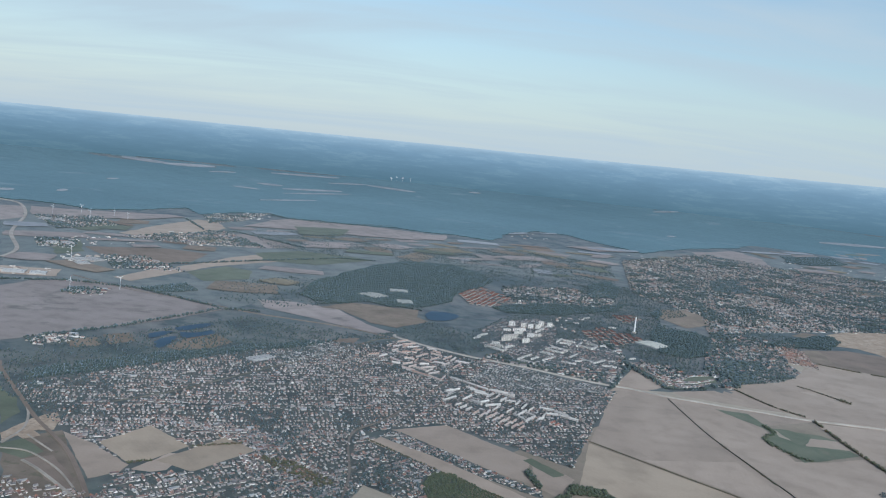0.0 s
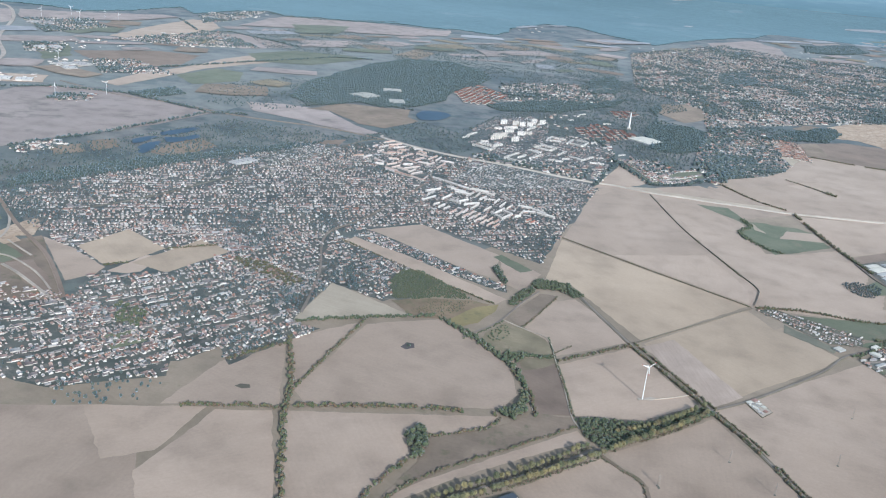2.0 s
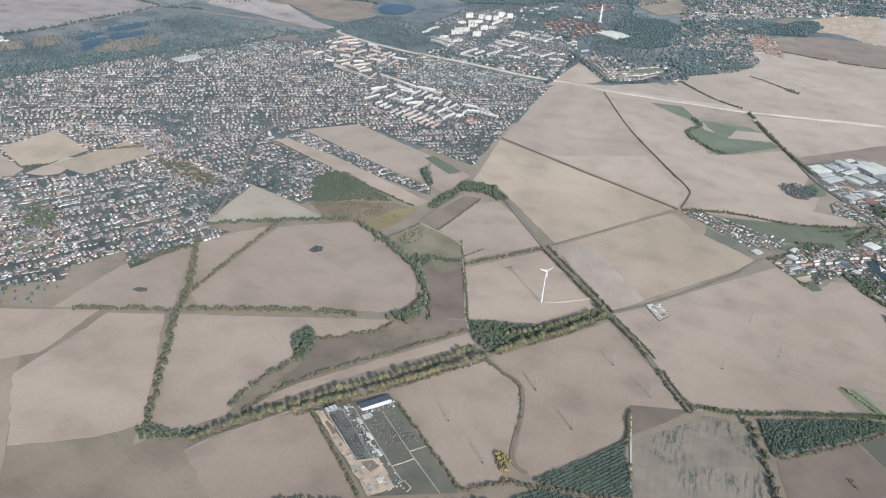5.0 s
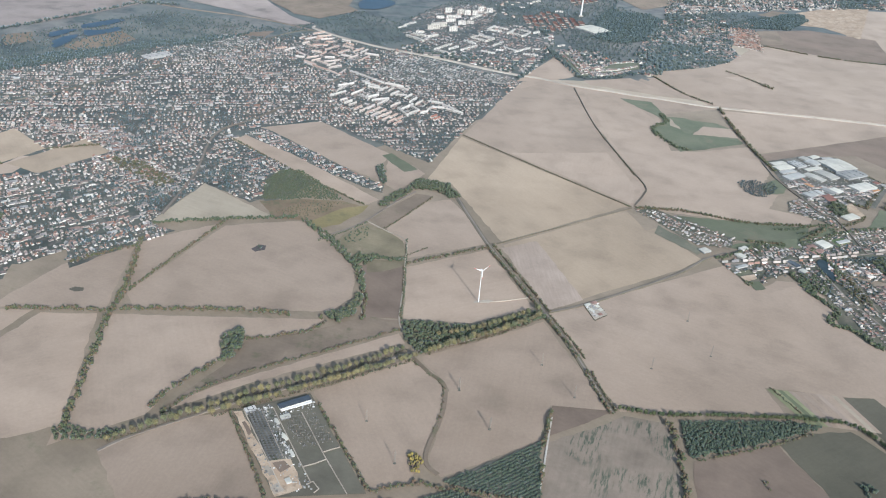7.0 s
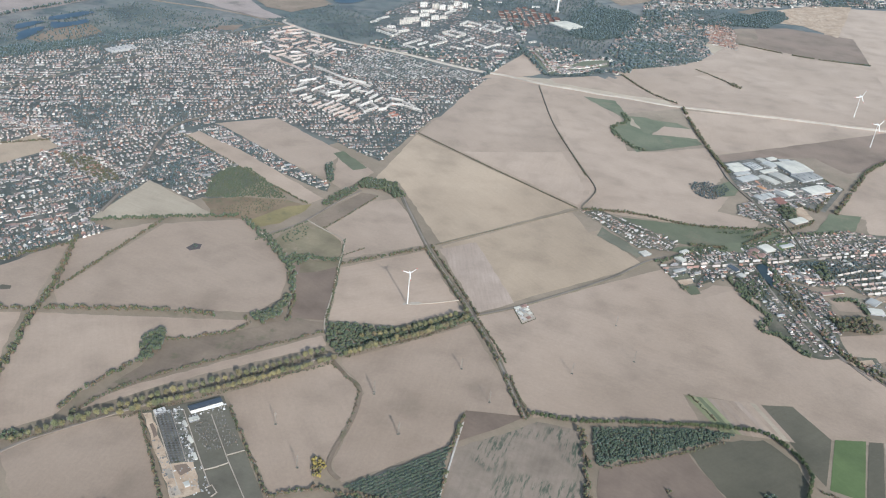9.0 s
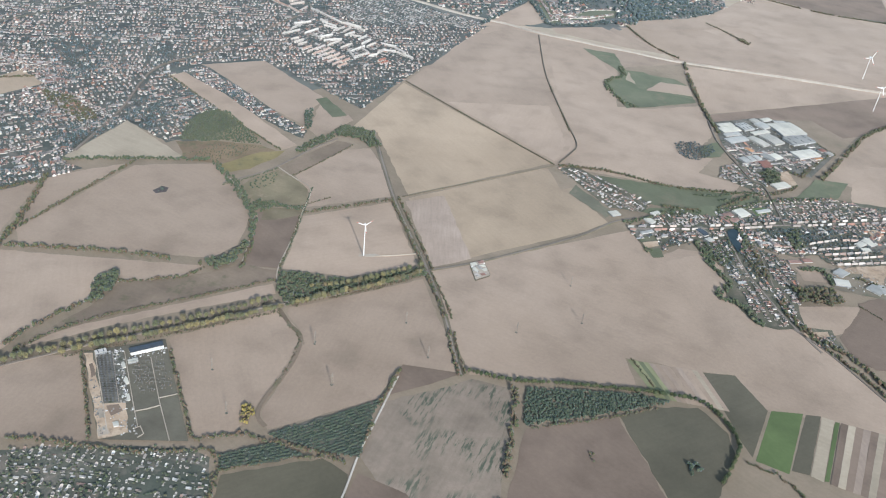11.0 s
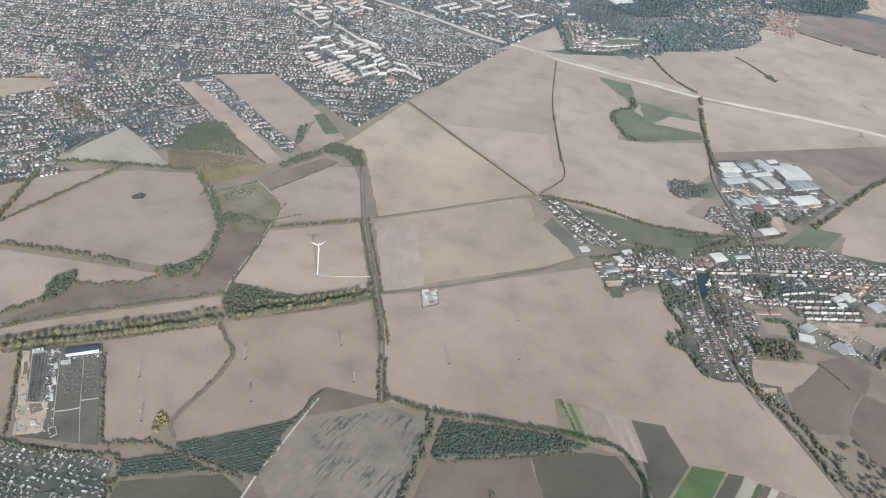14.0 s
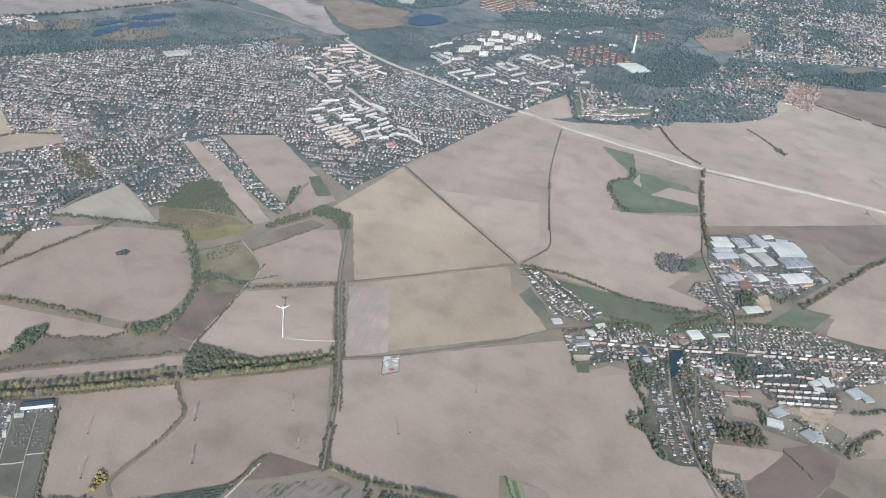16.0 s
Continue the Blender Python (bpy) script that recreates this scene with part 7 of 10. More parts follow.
STANDS.append(([(339.1, 291.8), (353.9, 300.9), (364.8, 285.1), (356.6, 257.5), (346.1, 271.1)], 2.2, 1.9, ROUND_CROWNS, LEAF_HEDGE, "autumn trees along the field track", 0.62))
STANDS.append(([(55.6, 376.2), (59.8, 389.4), (66.9, 394.2), (67.1, 381.7), (60.5, 373.1)], 1.6, 1.2, BUSH_CROWNS, LEAF_NEAR, "scattered bushes in rough grass", 0.45))
STANDS.append(([(15.9, 401), (29.1, 418), (48.5, 419.7), (43.9, 407.4), (31.9, 396.6)], 1.3, 0.85, BUSH_CROWNS, LEAF_HEDGE, "russet heath bushes", 0.3))
STANDS.append(([(62.7, 363.3), (76, 365), (70.2, 353.8), (65.6, 352.9)], 1.6, 1.8, BUSH_CROWNS, LEAF_NEAR, "green bushes beside a ditch"))
STANDS.append(([(-127, 380.1), (-109.2, 370.6), (-107, 352.2), (-120.3, 358.6)], 2.6, 2.4, ROUND_CROWNS, LEAF_NEAR, "park trees at the town edge"))
STANDS.append(([(-91.9, 452.1), (-69.9, 448.7), (-42.1, 426), (-49.6, 418.6), (-75.4, 434.3)], 2.4, 2.2, ROUND_CROWNS, LEAF_HEDGE, "autumn trees between the suburbs"))
STANDS.append(([(249.9, 374.3), (256.3, 369.2), (251.2, 366.6)], 1.8, 1.6, BUSH_CROWNS, LEAF_NEAR, "bushes at the village edge"))
STANDS.append(([(-17.8, 224.9), (-12.3, 226.5), (-3.9, 224.8), (4.8, 226.9), (7.3, 223.8), (0.5, 220.9), (-14.5, 218.8)], 1.4, 1.5, ROUND_CROWNS, LEAF_NEAR, "green thicket at the end of the avenue"))
STANDS.append(([(100.9, 226.6), (103.9, 230.3), (107.7, 224.2), (104.3, 216.3)], 1.5, 1.7, BUSH_CROWNS, LEAF_YELLOW, "yellow bush clump at a ditch"))
STANDS.append(([(254.7, 232.2), (258.5, 233.8), (259.5, 229.5), (255.1, 227.4)], 1.5, 1.6, BUSH_CROWNS, LEAF_DARK, "dark thorn bush clump in a field"))
STANDS.append(([(220.6, 230.7), (222.7, 231.8), (222.9, 226.2), (221.6, 225.9)], 1.4, 1.4, BUSH_CROWNS, LEAF_HEDGE, "thorn bushes in a brown field"))
STANDS.append(([(326.2, 406), (334.4, 409.9), (332.6, 390), (326.2, 389.3)], 2.0, 2.2, ROUND_CROWNS, LEAF_NEAR, "trees round the village pond"))
STANDS.append(([(280.7, 381.8), (285.4, 385.3), (292.2, 382), (293.7, 371.8), (287.5, 362.8), (283.7, 367.5)], 1.5, 1.5, ROUND_CROWNS, LEAF_NEAR, "dense green village trees behind a field", 0.1))
STANDS.append(([(292.4, 393.4), (294.8, 395.5), (296.4, 381.4), (298, 377.4), (294.4, 375.8)], 1.6, 1.4, ROUND_CROWNS, LEAF_NEAR, "leafy trees beside the village pond", 0.1))
STANDS.append(([(299.6, 379), (305.4, 385.3), (308.4, 372.7), (308.3, 361.6), (302.8, 357.1)], 1.7, 1.5, ROUND_CROWNS, LEAF_HEDGE, "autumn trees below the village pond", 0.2))
STANDS.append(([(262.8, 413.2), (276.2, 420.5), (277.4, 408.8), (265.3, 399.5)], 1.8, 1.3, ROUND_CROWNS, LEAF_NEAR, "green garden trees beside the main street", 0.4))
STANDS.append(([(304.2, 445.3), (323.7, 451.9), (329.2, 443.7), (305.6, 430)], 1.9, 1.3, ROUND_CROWNS, LEAF_NEAR, "loose green trees across the pasture", 0.62))
STANDS.append(([(326.5, 473.8), (335.9, 482.4), (338.7, 473.6), (335.5, 462.6), (327.7, 458.7)], 1.7, 2.0, ROUND_CROWNS, LEAF_NEAR, "dark green wood beside a sandy yard", 0.1))
STANDS.append(([(280.4, 498.2), (285.1, 501.9), (293.5, 504.7), (298.5, 500.5), (304.6, 503.7), (304.3, 494.9), (300.2, 487.3), (292.6, 479.1), (285.5, 479.1), (281.5, 486.5)], 1.3, 1.2, ROUND_CROWNS, LEAF, "loose copse of green trees beside the trading estate", 0.16))
for i, (outline, gap, size, shapes, mat, words, *thin) in enumerate(STANDS):
    wood("tree_stand", outline, gap, size, shapes, mat, words, 200 + i, skip=thin[0] if thin else 0.0)


# rows of young trees in the plantation
def plantation(outline, turn, label, seed):
    rng = random.Random(seed)
    xs, ys = [p[0] for p in outline], [p[1] for p in outline]
    cx, cy = sum(xs) / len(xs), sum(ys) / len(ys)
    c, s = math.cos(turn), math.sin(turn)
    places = []
    for i in range(-70, 71):
        for j in range(-120, 121):
            u, v = j * 0.75 + rng.uniform(-0.2, 0.2), i * 1.35 + rng.uniform(-0.12, 0.12)
            p = (cx + u * c - v * s, cy + u * s + v * c)
            if inside(p, outline) and rng.random() < 0.93:
                k = rng.uniform(0.95, 1.45)
                places.append((*p, 0.0, rng.uniform(0, 6), (k, k, k * 0.95), rng.randrange(5)))
    sheet("plantation_ground", outline, GARDEN, 0.5, "grassy ground between plantation rows", "ground")
    bulk("plantation", BUSH_CROWNS, places, LEAF_DARK, label, "plantation")


plantation([(113.8, 216), (146.7, 240.3), (145.2, 212.2), (136.3, 212.3), (124.1, 213.8)], 0.67, "rows of dark young conifers in a plantation", 5)
plantation([(100.8, 204.5), (116.7, 212.8), (128, 209.5), (119.9, 204.8), (103.4, 198.8)], 0.5, "rows of dark young trees in a small plantation", 6)


# ---- single trees ----
def tree_thing(kind, height, leaf, label, seed):
    rng = random.Random(seed)
    root = new("tree")
    tagged(root, label, "tree")
    bm = bmesh.new()
    bmesh.ops.create_cone(bm, segments=6, radius1=0.13, radius2=0.05, depth=height * 0.55, cap_ends=True, matrix=Matrix.Translation((0, 0, height * 0.275)))
    for i in range(3):
        a = i * 2.1 + rng.uniform(-0.3, 0.3)
        m = Matrix.Translation((0.14 * math.cos(a), 0.14 * math.sin(a), height * (0.36 + 0.05 * i))) @ Matrix.Rotation(a, 4, "Z") @ Matrix.Rotation(0.7, 4, "Y")
        bmesh.ops.create_cone(bm, segments=4, radius1=0.05, radius2=0.015, depth=height * 0.3, cap_ends=False, matrix=m @ Matrix.Translation((0, 0, height * 0.12)))
    part("trunk", bm, BARK, root)
    bm = crown_mesh(kind, seed, 1, 90)
    bmesh.ops.transform(bm, matrix=Matrix.Translation((0, 0, height * 0.12)) @ Matrix.Diagonal((height * 0.82, height * 0.82, height * 0.9, 1)), verts=bm.verts[:])
    part("crown", bm, leaf, root)
    return root


def tree_row(line, gap, models, group, seed, jitter=0.25):
    rng = random.Random(seed)
    for x, y, a in along(smooth_line(line, 4), gap):
        k = rng.uniform(0.82, 1.18)
        if rng.random() < 0.06:
            continue
        m = pose(x + rng.uniform(-jitter, jitter), y + rng.uniform(-jitter, jitter), 0.0, rng.uniform(-3, 3), rng.uniform(-3, 3), rng.uniform(0, 360))
        ob = copy_thing(rng.choice(models), m)
        ob.scale = (k, k, k * rng.uniform(0.92, 1.1))
        ob["group"] = group


GOLD = [tree_thing("round", 3.2, LEAF_GOLD, "yellowing leafy tree in a double roadside avenue", 300 + i) for i in range(4)]
GREEN = [tree_thing("round", 2.0, LEAF_ROW, "dark green leafy tree in a roadside row", 320 + i) for i in range(4)]
for i, ob in enumerate(GOLD):
    ob.matrix_basis = Matrix.Translation(Vector((*[(9.7, 225.2), (15.1, 230.1), (21.3, 233.7), (27.3, 238.3)][i], 0.0)))
    ob["group"] = "avenue trees"
for i, ob in enumerate(GREEN):
    ob.matrix_basis = Matrix.Translation(Vector((*[(179.8, 262), (183.1, 262), (186.4, 261.7), (189.2, 261.2)][i], 0.0)))
    ob["group"] = "roadside row of trees"
tree_row([(2.3, 221), (22.3, 236), (44.2, 252.4), (70.8, 269.5), (95.4, 289.1)], 2.7, GOLD, "avenue trees", 1)
tree_row([(32.2, 238.5), (45.8, 247.8), (63.1, 258.6), (79.5, 269.3), (99.2, 282.9)], 1.9, GOLD, "avenue trees", 2)
tree_row([(103.1, 286.6), (121.5, 299.3), (134.8, 308.3), (151.5, 322.7)], 1.9, GOLD, "avenue trees", 3)
tree_row([(107.4, 300), (125.3, 308.3), (149.6, 326.9)], 2.6, GOLD, "avenue trees", 4)
tree_row([(192.3, 260.6), (212.9, 263.4), (240.8, 265.8), (261.4, 265.6), (269.3, 259), (273.8, 248.4), (272.8, 240.2), (265.3, 225.2)], 1.05, GREEN, "roadside row of trees", 5)
tree_row([(176.9, 262.5), (192.3, 260.6)], 1.6, GREEN, "roadside row of trees", 6)


# ---- wind turbines ----
def wind_turbine(x, y, height, blade, spin, yaw, label):
    root = new("wind_turbine")
    root.location = (x, y, gz(x, y))
    root.rotation_euler[2] = yaw
    tagged(root, label, "wind turbine", "wind turbines")
    bm = bmesh.new()
    r = height * 0.016
    bmesh.ops.create_cone(bm, segments=16, radius1=r, radius2=r * 0.45, depth=height, cap_ends=True, matrix=Matrix.Translation((0, 0, height / 2)))
    bmesh.ops.create_cone(bm, segments=16, radius1=r * 1.9, radius2=r * 1.7, depth=0.3, cap_ends=True, matrix=Matrix.Translation((0, 0, 0.1)))
    part("tower", bm, WHITE_STEEL, root)
    bm = bmesh.new()
    bmesh.ops.create_icosphere(bm, subdivisions=2, radius=1.0, matrix=Matrix.Translation((0, 0.1, height + 0.25)) @ Matrix.Diagonal((blade * 0.095, blade * 0.2, blade * 0.1, 1)))
    part("nacelle", bm, WHITE_STEEL, root)
    bm = bmesh.new()
    bmesh.ops.create_icosphere(bm, subdivisions=2, radius=blade * 0.075, matrix=Matrix.Translation((0, -blade * 0.22, height + 0.25)))
    hub = part("hub", bm, WHITE_STEEL, root)
    for i in range(3):
        bm = bmesh.new()
        rows = []
        for f, w, t in ((0.04, 0.05, 0.05), (0.2, 0.105, 0.04), (0.5, 0.075, 0.025), (0.8, 0.05, 0.015), (0.97, 0.03, 0.008), (1.0, 0.01, 0.005)):
            rows.append([bm.verts.new((w * blade * a, t * blade * b, f * blade)) for a, b in ((-0.5, 0), (0.1, -0.5), (0.6, 0), (0.1, 0.5))])
        for p, q in zip(rows, rows[1:]):
            for j in range(4):
                bm.faces.new((p[j], p[(j + 1) % 4], q[(j + 1) % 4], q[j])).material_index = 1 if p is rows[3] else 0
        bm.faces.new(rows[0])
        bm.faces.new(rows[-1][::-1])
        bmesh.ops.recalc_face_normals(bm, faces=bm.faces[:])
        bmesh.ops.transform(bm, matrix=Matrix.Translation((0, -blade * 0.22, height + 0.25)) @ Matrix.Rotation(radians(spin + 120 * i), 4, "Y") @ Matrix.Rotation(0.2, 4, "Z"), verts=bm.verts[:])
        ob = part("blade", bm, [WHITE_STEEL, RED_PAINT], hub)
        for f in ob.data.polygons:
            f.use_smooth = False
    return root


far_belts = []
far_belts.append(([(123.4, 329.8)][0], 16.2, 4.1, 172, "white three-bladed wind turbine standing in a harvested field"))
far_belts.append(([(444.3, 669.3)][0], 17.0, 6.6, 25, "white wind turbine beyond the motorway"))
far_belts.append(([(431.3, 601.6)][0], 17.0, 6.6, 40, "white wind turbine beyond the motorway"))
far_belts.append(([(-367.1, 830)][0], 12.5, 4.6, 12, "white wind turbine on far farmland"))
far_belts.append(([(-331.5, 868.2)][0], 12.5, 4.6, 50, "white wind turbine on far farmland"))
far_belts.append(([(-679.7, 1452.4)][0], 14.0, 5.5, 20, "tiny white wind turbine on hazy farmland"))
far_belts.append(([(-653.4, 1506.8)][0], 14.0, 5.5, 70, "tiny white wind turbine on hazy farmland"))
far_belts.append(([(-608.5, 1438.1)][0], 15.0, 5.5, 35, "tiny white wind turbine on hazy farmland"))
far_belts.append(([(-595.2, 1509.6)][0], 12.0, 4.5, 5, "tiny white wind turbine on hazy farmland"))
far_belts.append(([(-559.6, 1481)][0], 12.0, 4.5, 95, "tiny white wind turbine on hazy farmland"))
far_belts.append(([(-455.2, 1028.5)][0], 14.0, 5, 60, "white wind turbine among far works"))
far_belts.append(([(-240.6, 3449.2)][0], 15.0, 7, 30, "tiny white wind turbine above the forest"))
far_belts.append(([(-219.1, 3472.4)][0], 15.0, 7, 80, "tiny white wind turbine above the forest"))
far_belts.append(([(-196, 3475.6)][0], 15.0, 7, 10, "tiny white wind turbine above the forest"))
far_belts.append(([(-164, 3487.8)][0], 15.0, 7, 50, "tiny white wind turbine above the forest"))
for (x, y), h, blade, spin, words in far_belts:
    wind_turbine(x, y, h, blade, spin, 0.25, words)


# ---- pylons ----
def pylon(x, y, h, turn, label):
    root = new("pylon")
    root.location, root.rotation_euler[2] = (x, y, 0.1), turn
    tagged(root, label, "pylon", "power line pylons")
    bm = bmesh.new()

    def bar(a, b, r):
        a, b = Vector(a), Vector(b)
        m = Matrix.Translation((a + b) / 2) @ (b - a).to_track_quat("Z", "Y").to_matrix().to_4x4()
        bmesh.ops.create_cone(bm, segments=4, radius1=r, radius2=r, depth=(b - a).length, cap_ends=True, matrix=m)

    def width(z):
        return 0.26 * (1 - z / h) + 0.05
    levels = [h * f for f in (0, 0.22, 0.42, 0.6, 0.78, 1.0)]
    for z1, z2 in zip(levels, levels[1:]):
        w1, w2 = width(z1), width(z2)
        for sx, sy in ((1, 1), (1, -1), (-1, -1), (-1, 1)):
            bar((sx * w1, sy * w1, z1), (sx * w2, sy * w2, z2), 0.03)
            tx, ty = sy, -sx
            bar((sx * w1, sy * w1, z1), (tx * w2, ty * w2, z2), 0.018)
    mast = part("mast", bm, PYLON_ZINC, root)
    for f, reach in ((0.72, 0.5), (0.87, 0.38)):
        bm = bmesh.new()
        for s in (1, -1):
            bar((0, 0.1, h * f), (s * reach, 0, h * f), 0.022)
            bar((0, -0.1, h * f), (s * reach, 0, h * f), 0.022)
            bar((0, 0, h * f + 0.35), (s * reach, 0, h * f), 0.03)
            bar((s * reach * 0.95, 0, h * f), (s * reach * 0.95, 0, h * f - 0.3), 0.04)
        part("crossarm", bm, PYLON_ZINC, mast)
    bm = bmesh.new()
    bmesh.ops.create_cone(bm, segments=10, radius1=0.55, radius2=0.45, depth=0.1, cap_ends=True)
    part("footing", bm, SCRUB, root, "tuft of uncut grass round the feet")
    return root


for x, y in [(85.3, 243), (97.3, 223), (117.1, 266.6), (128.8, 244.8), (215.8, 329.8), (220.1, 303.6), (193.5, 290.9)] + [(117.2, 265.4), (149.3, 286.6), (160.6, 267.5), (128.6, 244.5)]:
    pylon(x, y, 5.4, 0.5, "grey lattice power pylon standing in a field")


# ---- village houses, one by one ----
def house_model(w, l, h, rise, wing):
    root = new("house")
    tagged(root, "pale rendered village house with a pitched roof and garden", "house", "village houses")
    p = gable(w, l, h, rise)
    if wing:
        q = gable(w * 0.8, l * 0.6, h * 0.9, rise * 0.8)
        bmesh.ops.transform(q, matrix=Matrix.Translation((w * 0.5, 0, 0)) @ Matrix.Rotation(math.pi / 2, 4, "Z"), verts=q.verts[:])
        tmp = bpy.data.meshes.new("wing")
        q.to_mesh(tmp)
        q.free()
        p.from_mesh(tmp)
        bpy.data.meshes.remove(tmp)
    for name, want, mat in (("wall", 0, WALL_ONE), ("roof", 1, ROOF_ONE)):
        b = p.copy()
        bmesh.ops.delete(b, geom=[f for f in b.faces if f.material_index != want], context="FACES")
        bmesh.ops.recalc_face_normals(b, faces=b.faces[:])
        for f in b.faces:
            f.material_index = 0
        top = part(name, b, mat, root)
    p.free()
    b = bmesh.new()
    bmesh.ops.create_cube(b, size=1, matrix=Matrix.Translation((0.18 * w, 0.2 * l, h + rise * 0.85)) @ Matrix.Diagonal((0.14, 0.14, 0.5, 1)))
    part("chimney", b, ROOF_RED, top)
    return root


MODELS = [house_model(1.7, 2.3, 1.0, 0.8, False), house_model(1.8, 2.0, 0.8, 0.8, True), house_model(1.5, 2.8, 1.0, 0.6, False), house_model(2.0, 2.6, 1.2, 0.9, True)]


def build_village():
    made, trees, sheds = 0, [], []
    for i, (outline, turn) in enumerate(VILLAGE):
        sheet("village_ground", outline, VILLAGE_SOIL, 0.26 + 0.003 * i, "garden land between village houses", "ground")
        h, t = fill_town("village", outline, turn, *((1.9, 1.8, 0.32) if i == 0 else (1.75, 2.0, 0.45)), 0.82, 70 + i, "", 0.1)
        trees += t
        for x, y, z, a, size, which in h:
            if which < 5 and made < 296:
                m = Matrix.Translation((x, y, 0.24)) @ Matrix.Rotation(a, 4, "Z") @ Matrix.Diagonal((*size, 1))
                src = MODELS[made % 4]
                if made < 4:
                    src.matrix_basis = m
                else:
                    ob = copy_thing(src, Matrix.Translation((x, y, 0.24)) @ Matrix.Rotation(a, 4, "Z"))
                    ob.scale = size
                made += 1
            else:
                sheds.append((x, y, 0.24, a, size, which))
    bulk("village_outbuildings", HOUSES, sheds, [PLASTER_WALL, ROOF], "pale sheds and back houses of the village", "sheds")
    bulk("village_trees", BUSH_CROWNS, [(x, y, z, a, (k[0] * 1.12, k[1] * 1.12, k[2] * 1.05), g) for x, y, z, a, k, g in trees], LEAF, "green garden trees of the village", "trees")


build_village()
for outline, soil, words in VILLAGE_LOTS:
    sheet("village_plot", outline, soil, 0.31, words, "ground", wave=0.3)


# ---- larger buildings ----
def fitted(quad):
    """Centre, length, width and turn of a four-cornered plot."""
    p = [Vector(q) for q in quad]
    c = (p[0] + p[1] + p[2] + p[3]) / 4
    u = ((p[1] - p[0]) + (p[2] - p[3])) / 2
    v = ((p[3] - p[0]) + (p[2] - p[1])) / 2
    return c, u.length, v.length, math.atan2(u.y, u.x)


def hall(quad, h, roof, label, name="warehouse", wall=HALL_WALL, lights=4):
    c, l, w, a = fitted(quad)
    root = new(name)
    root.location, root.rotation_euler[2] = (c.x, c.y, 0.3), a
    tagged(root, label, name.replace("_", " "))
    bm = bmesh.new()
    bmesh.ops.create_cube(bm, size=1, matrix=Matrix.Translation((0, 0, h / 2)) @ Matrix.Diagonal((l, w, h, 1)))
    bmesh.ops.bevel(bm, geom=[e for e in bm.edges], offset=0.05, segments=1, affect="EDGES")
    part("wall", bm, wall, root)
    bm = bmesh.new()
    y = w / 2 + 0.1
    rows = [[bm.verts.new((s * (l / 2 + 0.1), q * y, h + z)) for q, z in ((-1, 0.02), (-1, 0.12), (0, 0.12 + w * 0.028), (1, 0.12), (1, 0.02))] for s in (-1, 1)]
    for i in range(5):
        bm.faces.new((rows[0][i], rows[0][(i + 1) % 5], rows[1][(i + 1) % 5], rows[1][i]))
    bm.faces.new(rows[0])
    bm.faces.new(rows[1][::-1])
    bmesh.ops.recalc_face_normals(bm, faces=bm.faces[:])
    r = part("roof", bm, roof, root)
    for i in range(lights):
        x = (i + 0.5) / lights * l - l / 2
        for s in (-1, 1):
            bm = bmesh.new()
            bmesh.ops.create_cube(bm, size=1, matrix=Matrix.Translation((x, s * w * 0.25, h + 0.15 + w * 0.014)) @ Matrix.Rotation(-s * 0.056, 4, "X") @ Matrix.Diagonal((0.35, w * 0.3, 0.12, 1)))
            part("skylight", bm, GLASS_DARK if roof is not SHED_ROOF else FLAT_ROOF, r)
    return root


hall_plots = []
hall_plots.append(([(257.6, 405.5), (261.8, 408.7), (263, 406), (259.1, 403)], 1.1, "white workshop beside the country road"))
hall_plots.append(([(236.4, 400.8), (240.6, 403.3), (241.3, 399.2), (237.2, 396.4)], 0.8, "white workshop at the village crossroads"))
hall_plots.append(([(-144.3, 651.7), (-131, 669), (-126.3, 659.8), (-138.7, 643.3)], 1.8, "white roofed market hall in the suburb"))
hall_plots.append(([(223.3, 882.3), (242.7, 900), (237.3, 870.5), (220.6, 857.4)], 2.0, "white roofed works beside a chimney"))
hall_plots.append(([(-86.9, 995.2), (-72.5, 1017.2), (-68.5, 986.9), (-81.7, 970.6)], 2.0, "white hall in the pine wood"))
hall_plots.append(([(-61.2, 1051), (-38.4, 1053.1), (-38.8, 1035.3), (-59.6, 1030.1)], 2.0, "white hall in the pine wood"))
hall_plots.append(([(-47.8, 980.4), (-29.3, 984.4), (-29.5, 961.6), (-45.1, 959.4)], 2.0, "white hall in the pine wood"))
hall_plots.append(([(-476.2, 908.5), (-453.6, 912.9), (-446.6, 900.4), (-467.8, 892.7)], 2.0, "long pale warehouse on far farmland"))
hall_plots.append(([(-448.8, 912.1), (-432.1, 916.2), (-425.4, 903.7), (-439.9, 896.9)], 2.0, "long pale warehouse on far farmland"))
hall_plots.append(([(-451, 1021.9), (-443.5, 1040), (-436.6, 1017.7), (-444.7, 1005)], 2.0, "pale works on far hazy farmland"))
hall_plots.append(([(-437.4, 1033.9), (-430.6, 1051.5), (-422.7, 1024.2), (-430.1, 1012.3)], 2.0, "pale works on far hazy farmland"))
hall_plots.append(([(-436.8, 1001.1), (-425.3, 1010.9), (-420.6, 993.6), (-431.4, 984.5)], 2.0, "pale works on far hazy farmland"))
hall_plots.append(([(-540.5, 1137.8), (-527.8, 1143.7), (-519.7, 1129.9), (-530, 1119.2)], 2.0, "pale works on far hazy farmland"))
hall_plots.append(([(-523.6, 1148.2), (-510.7, 1154.2), (-500.5, 1135.1), (-510, 1125.4)], 2.0, "pale works on far hazy farmland"))
hall_plots.append(([(-669, 1388), (-650.8, 1389.3), (-640.4, 1367.4), (-658.3, 1366.1)], 2.0, "pale works on far hazy farmland"))
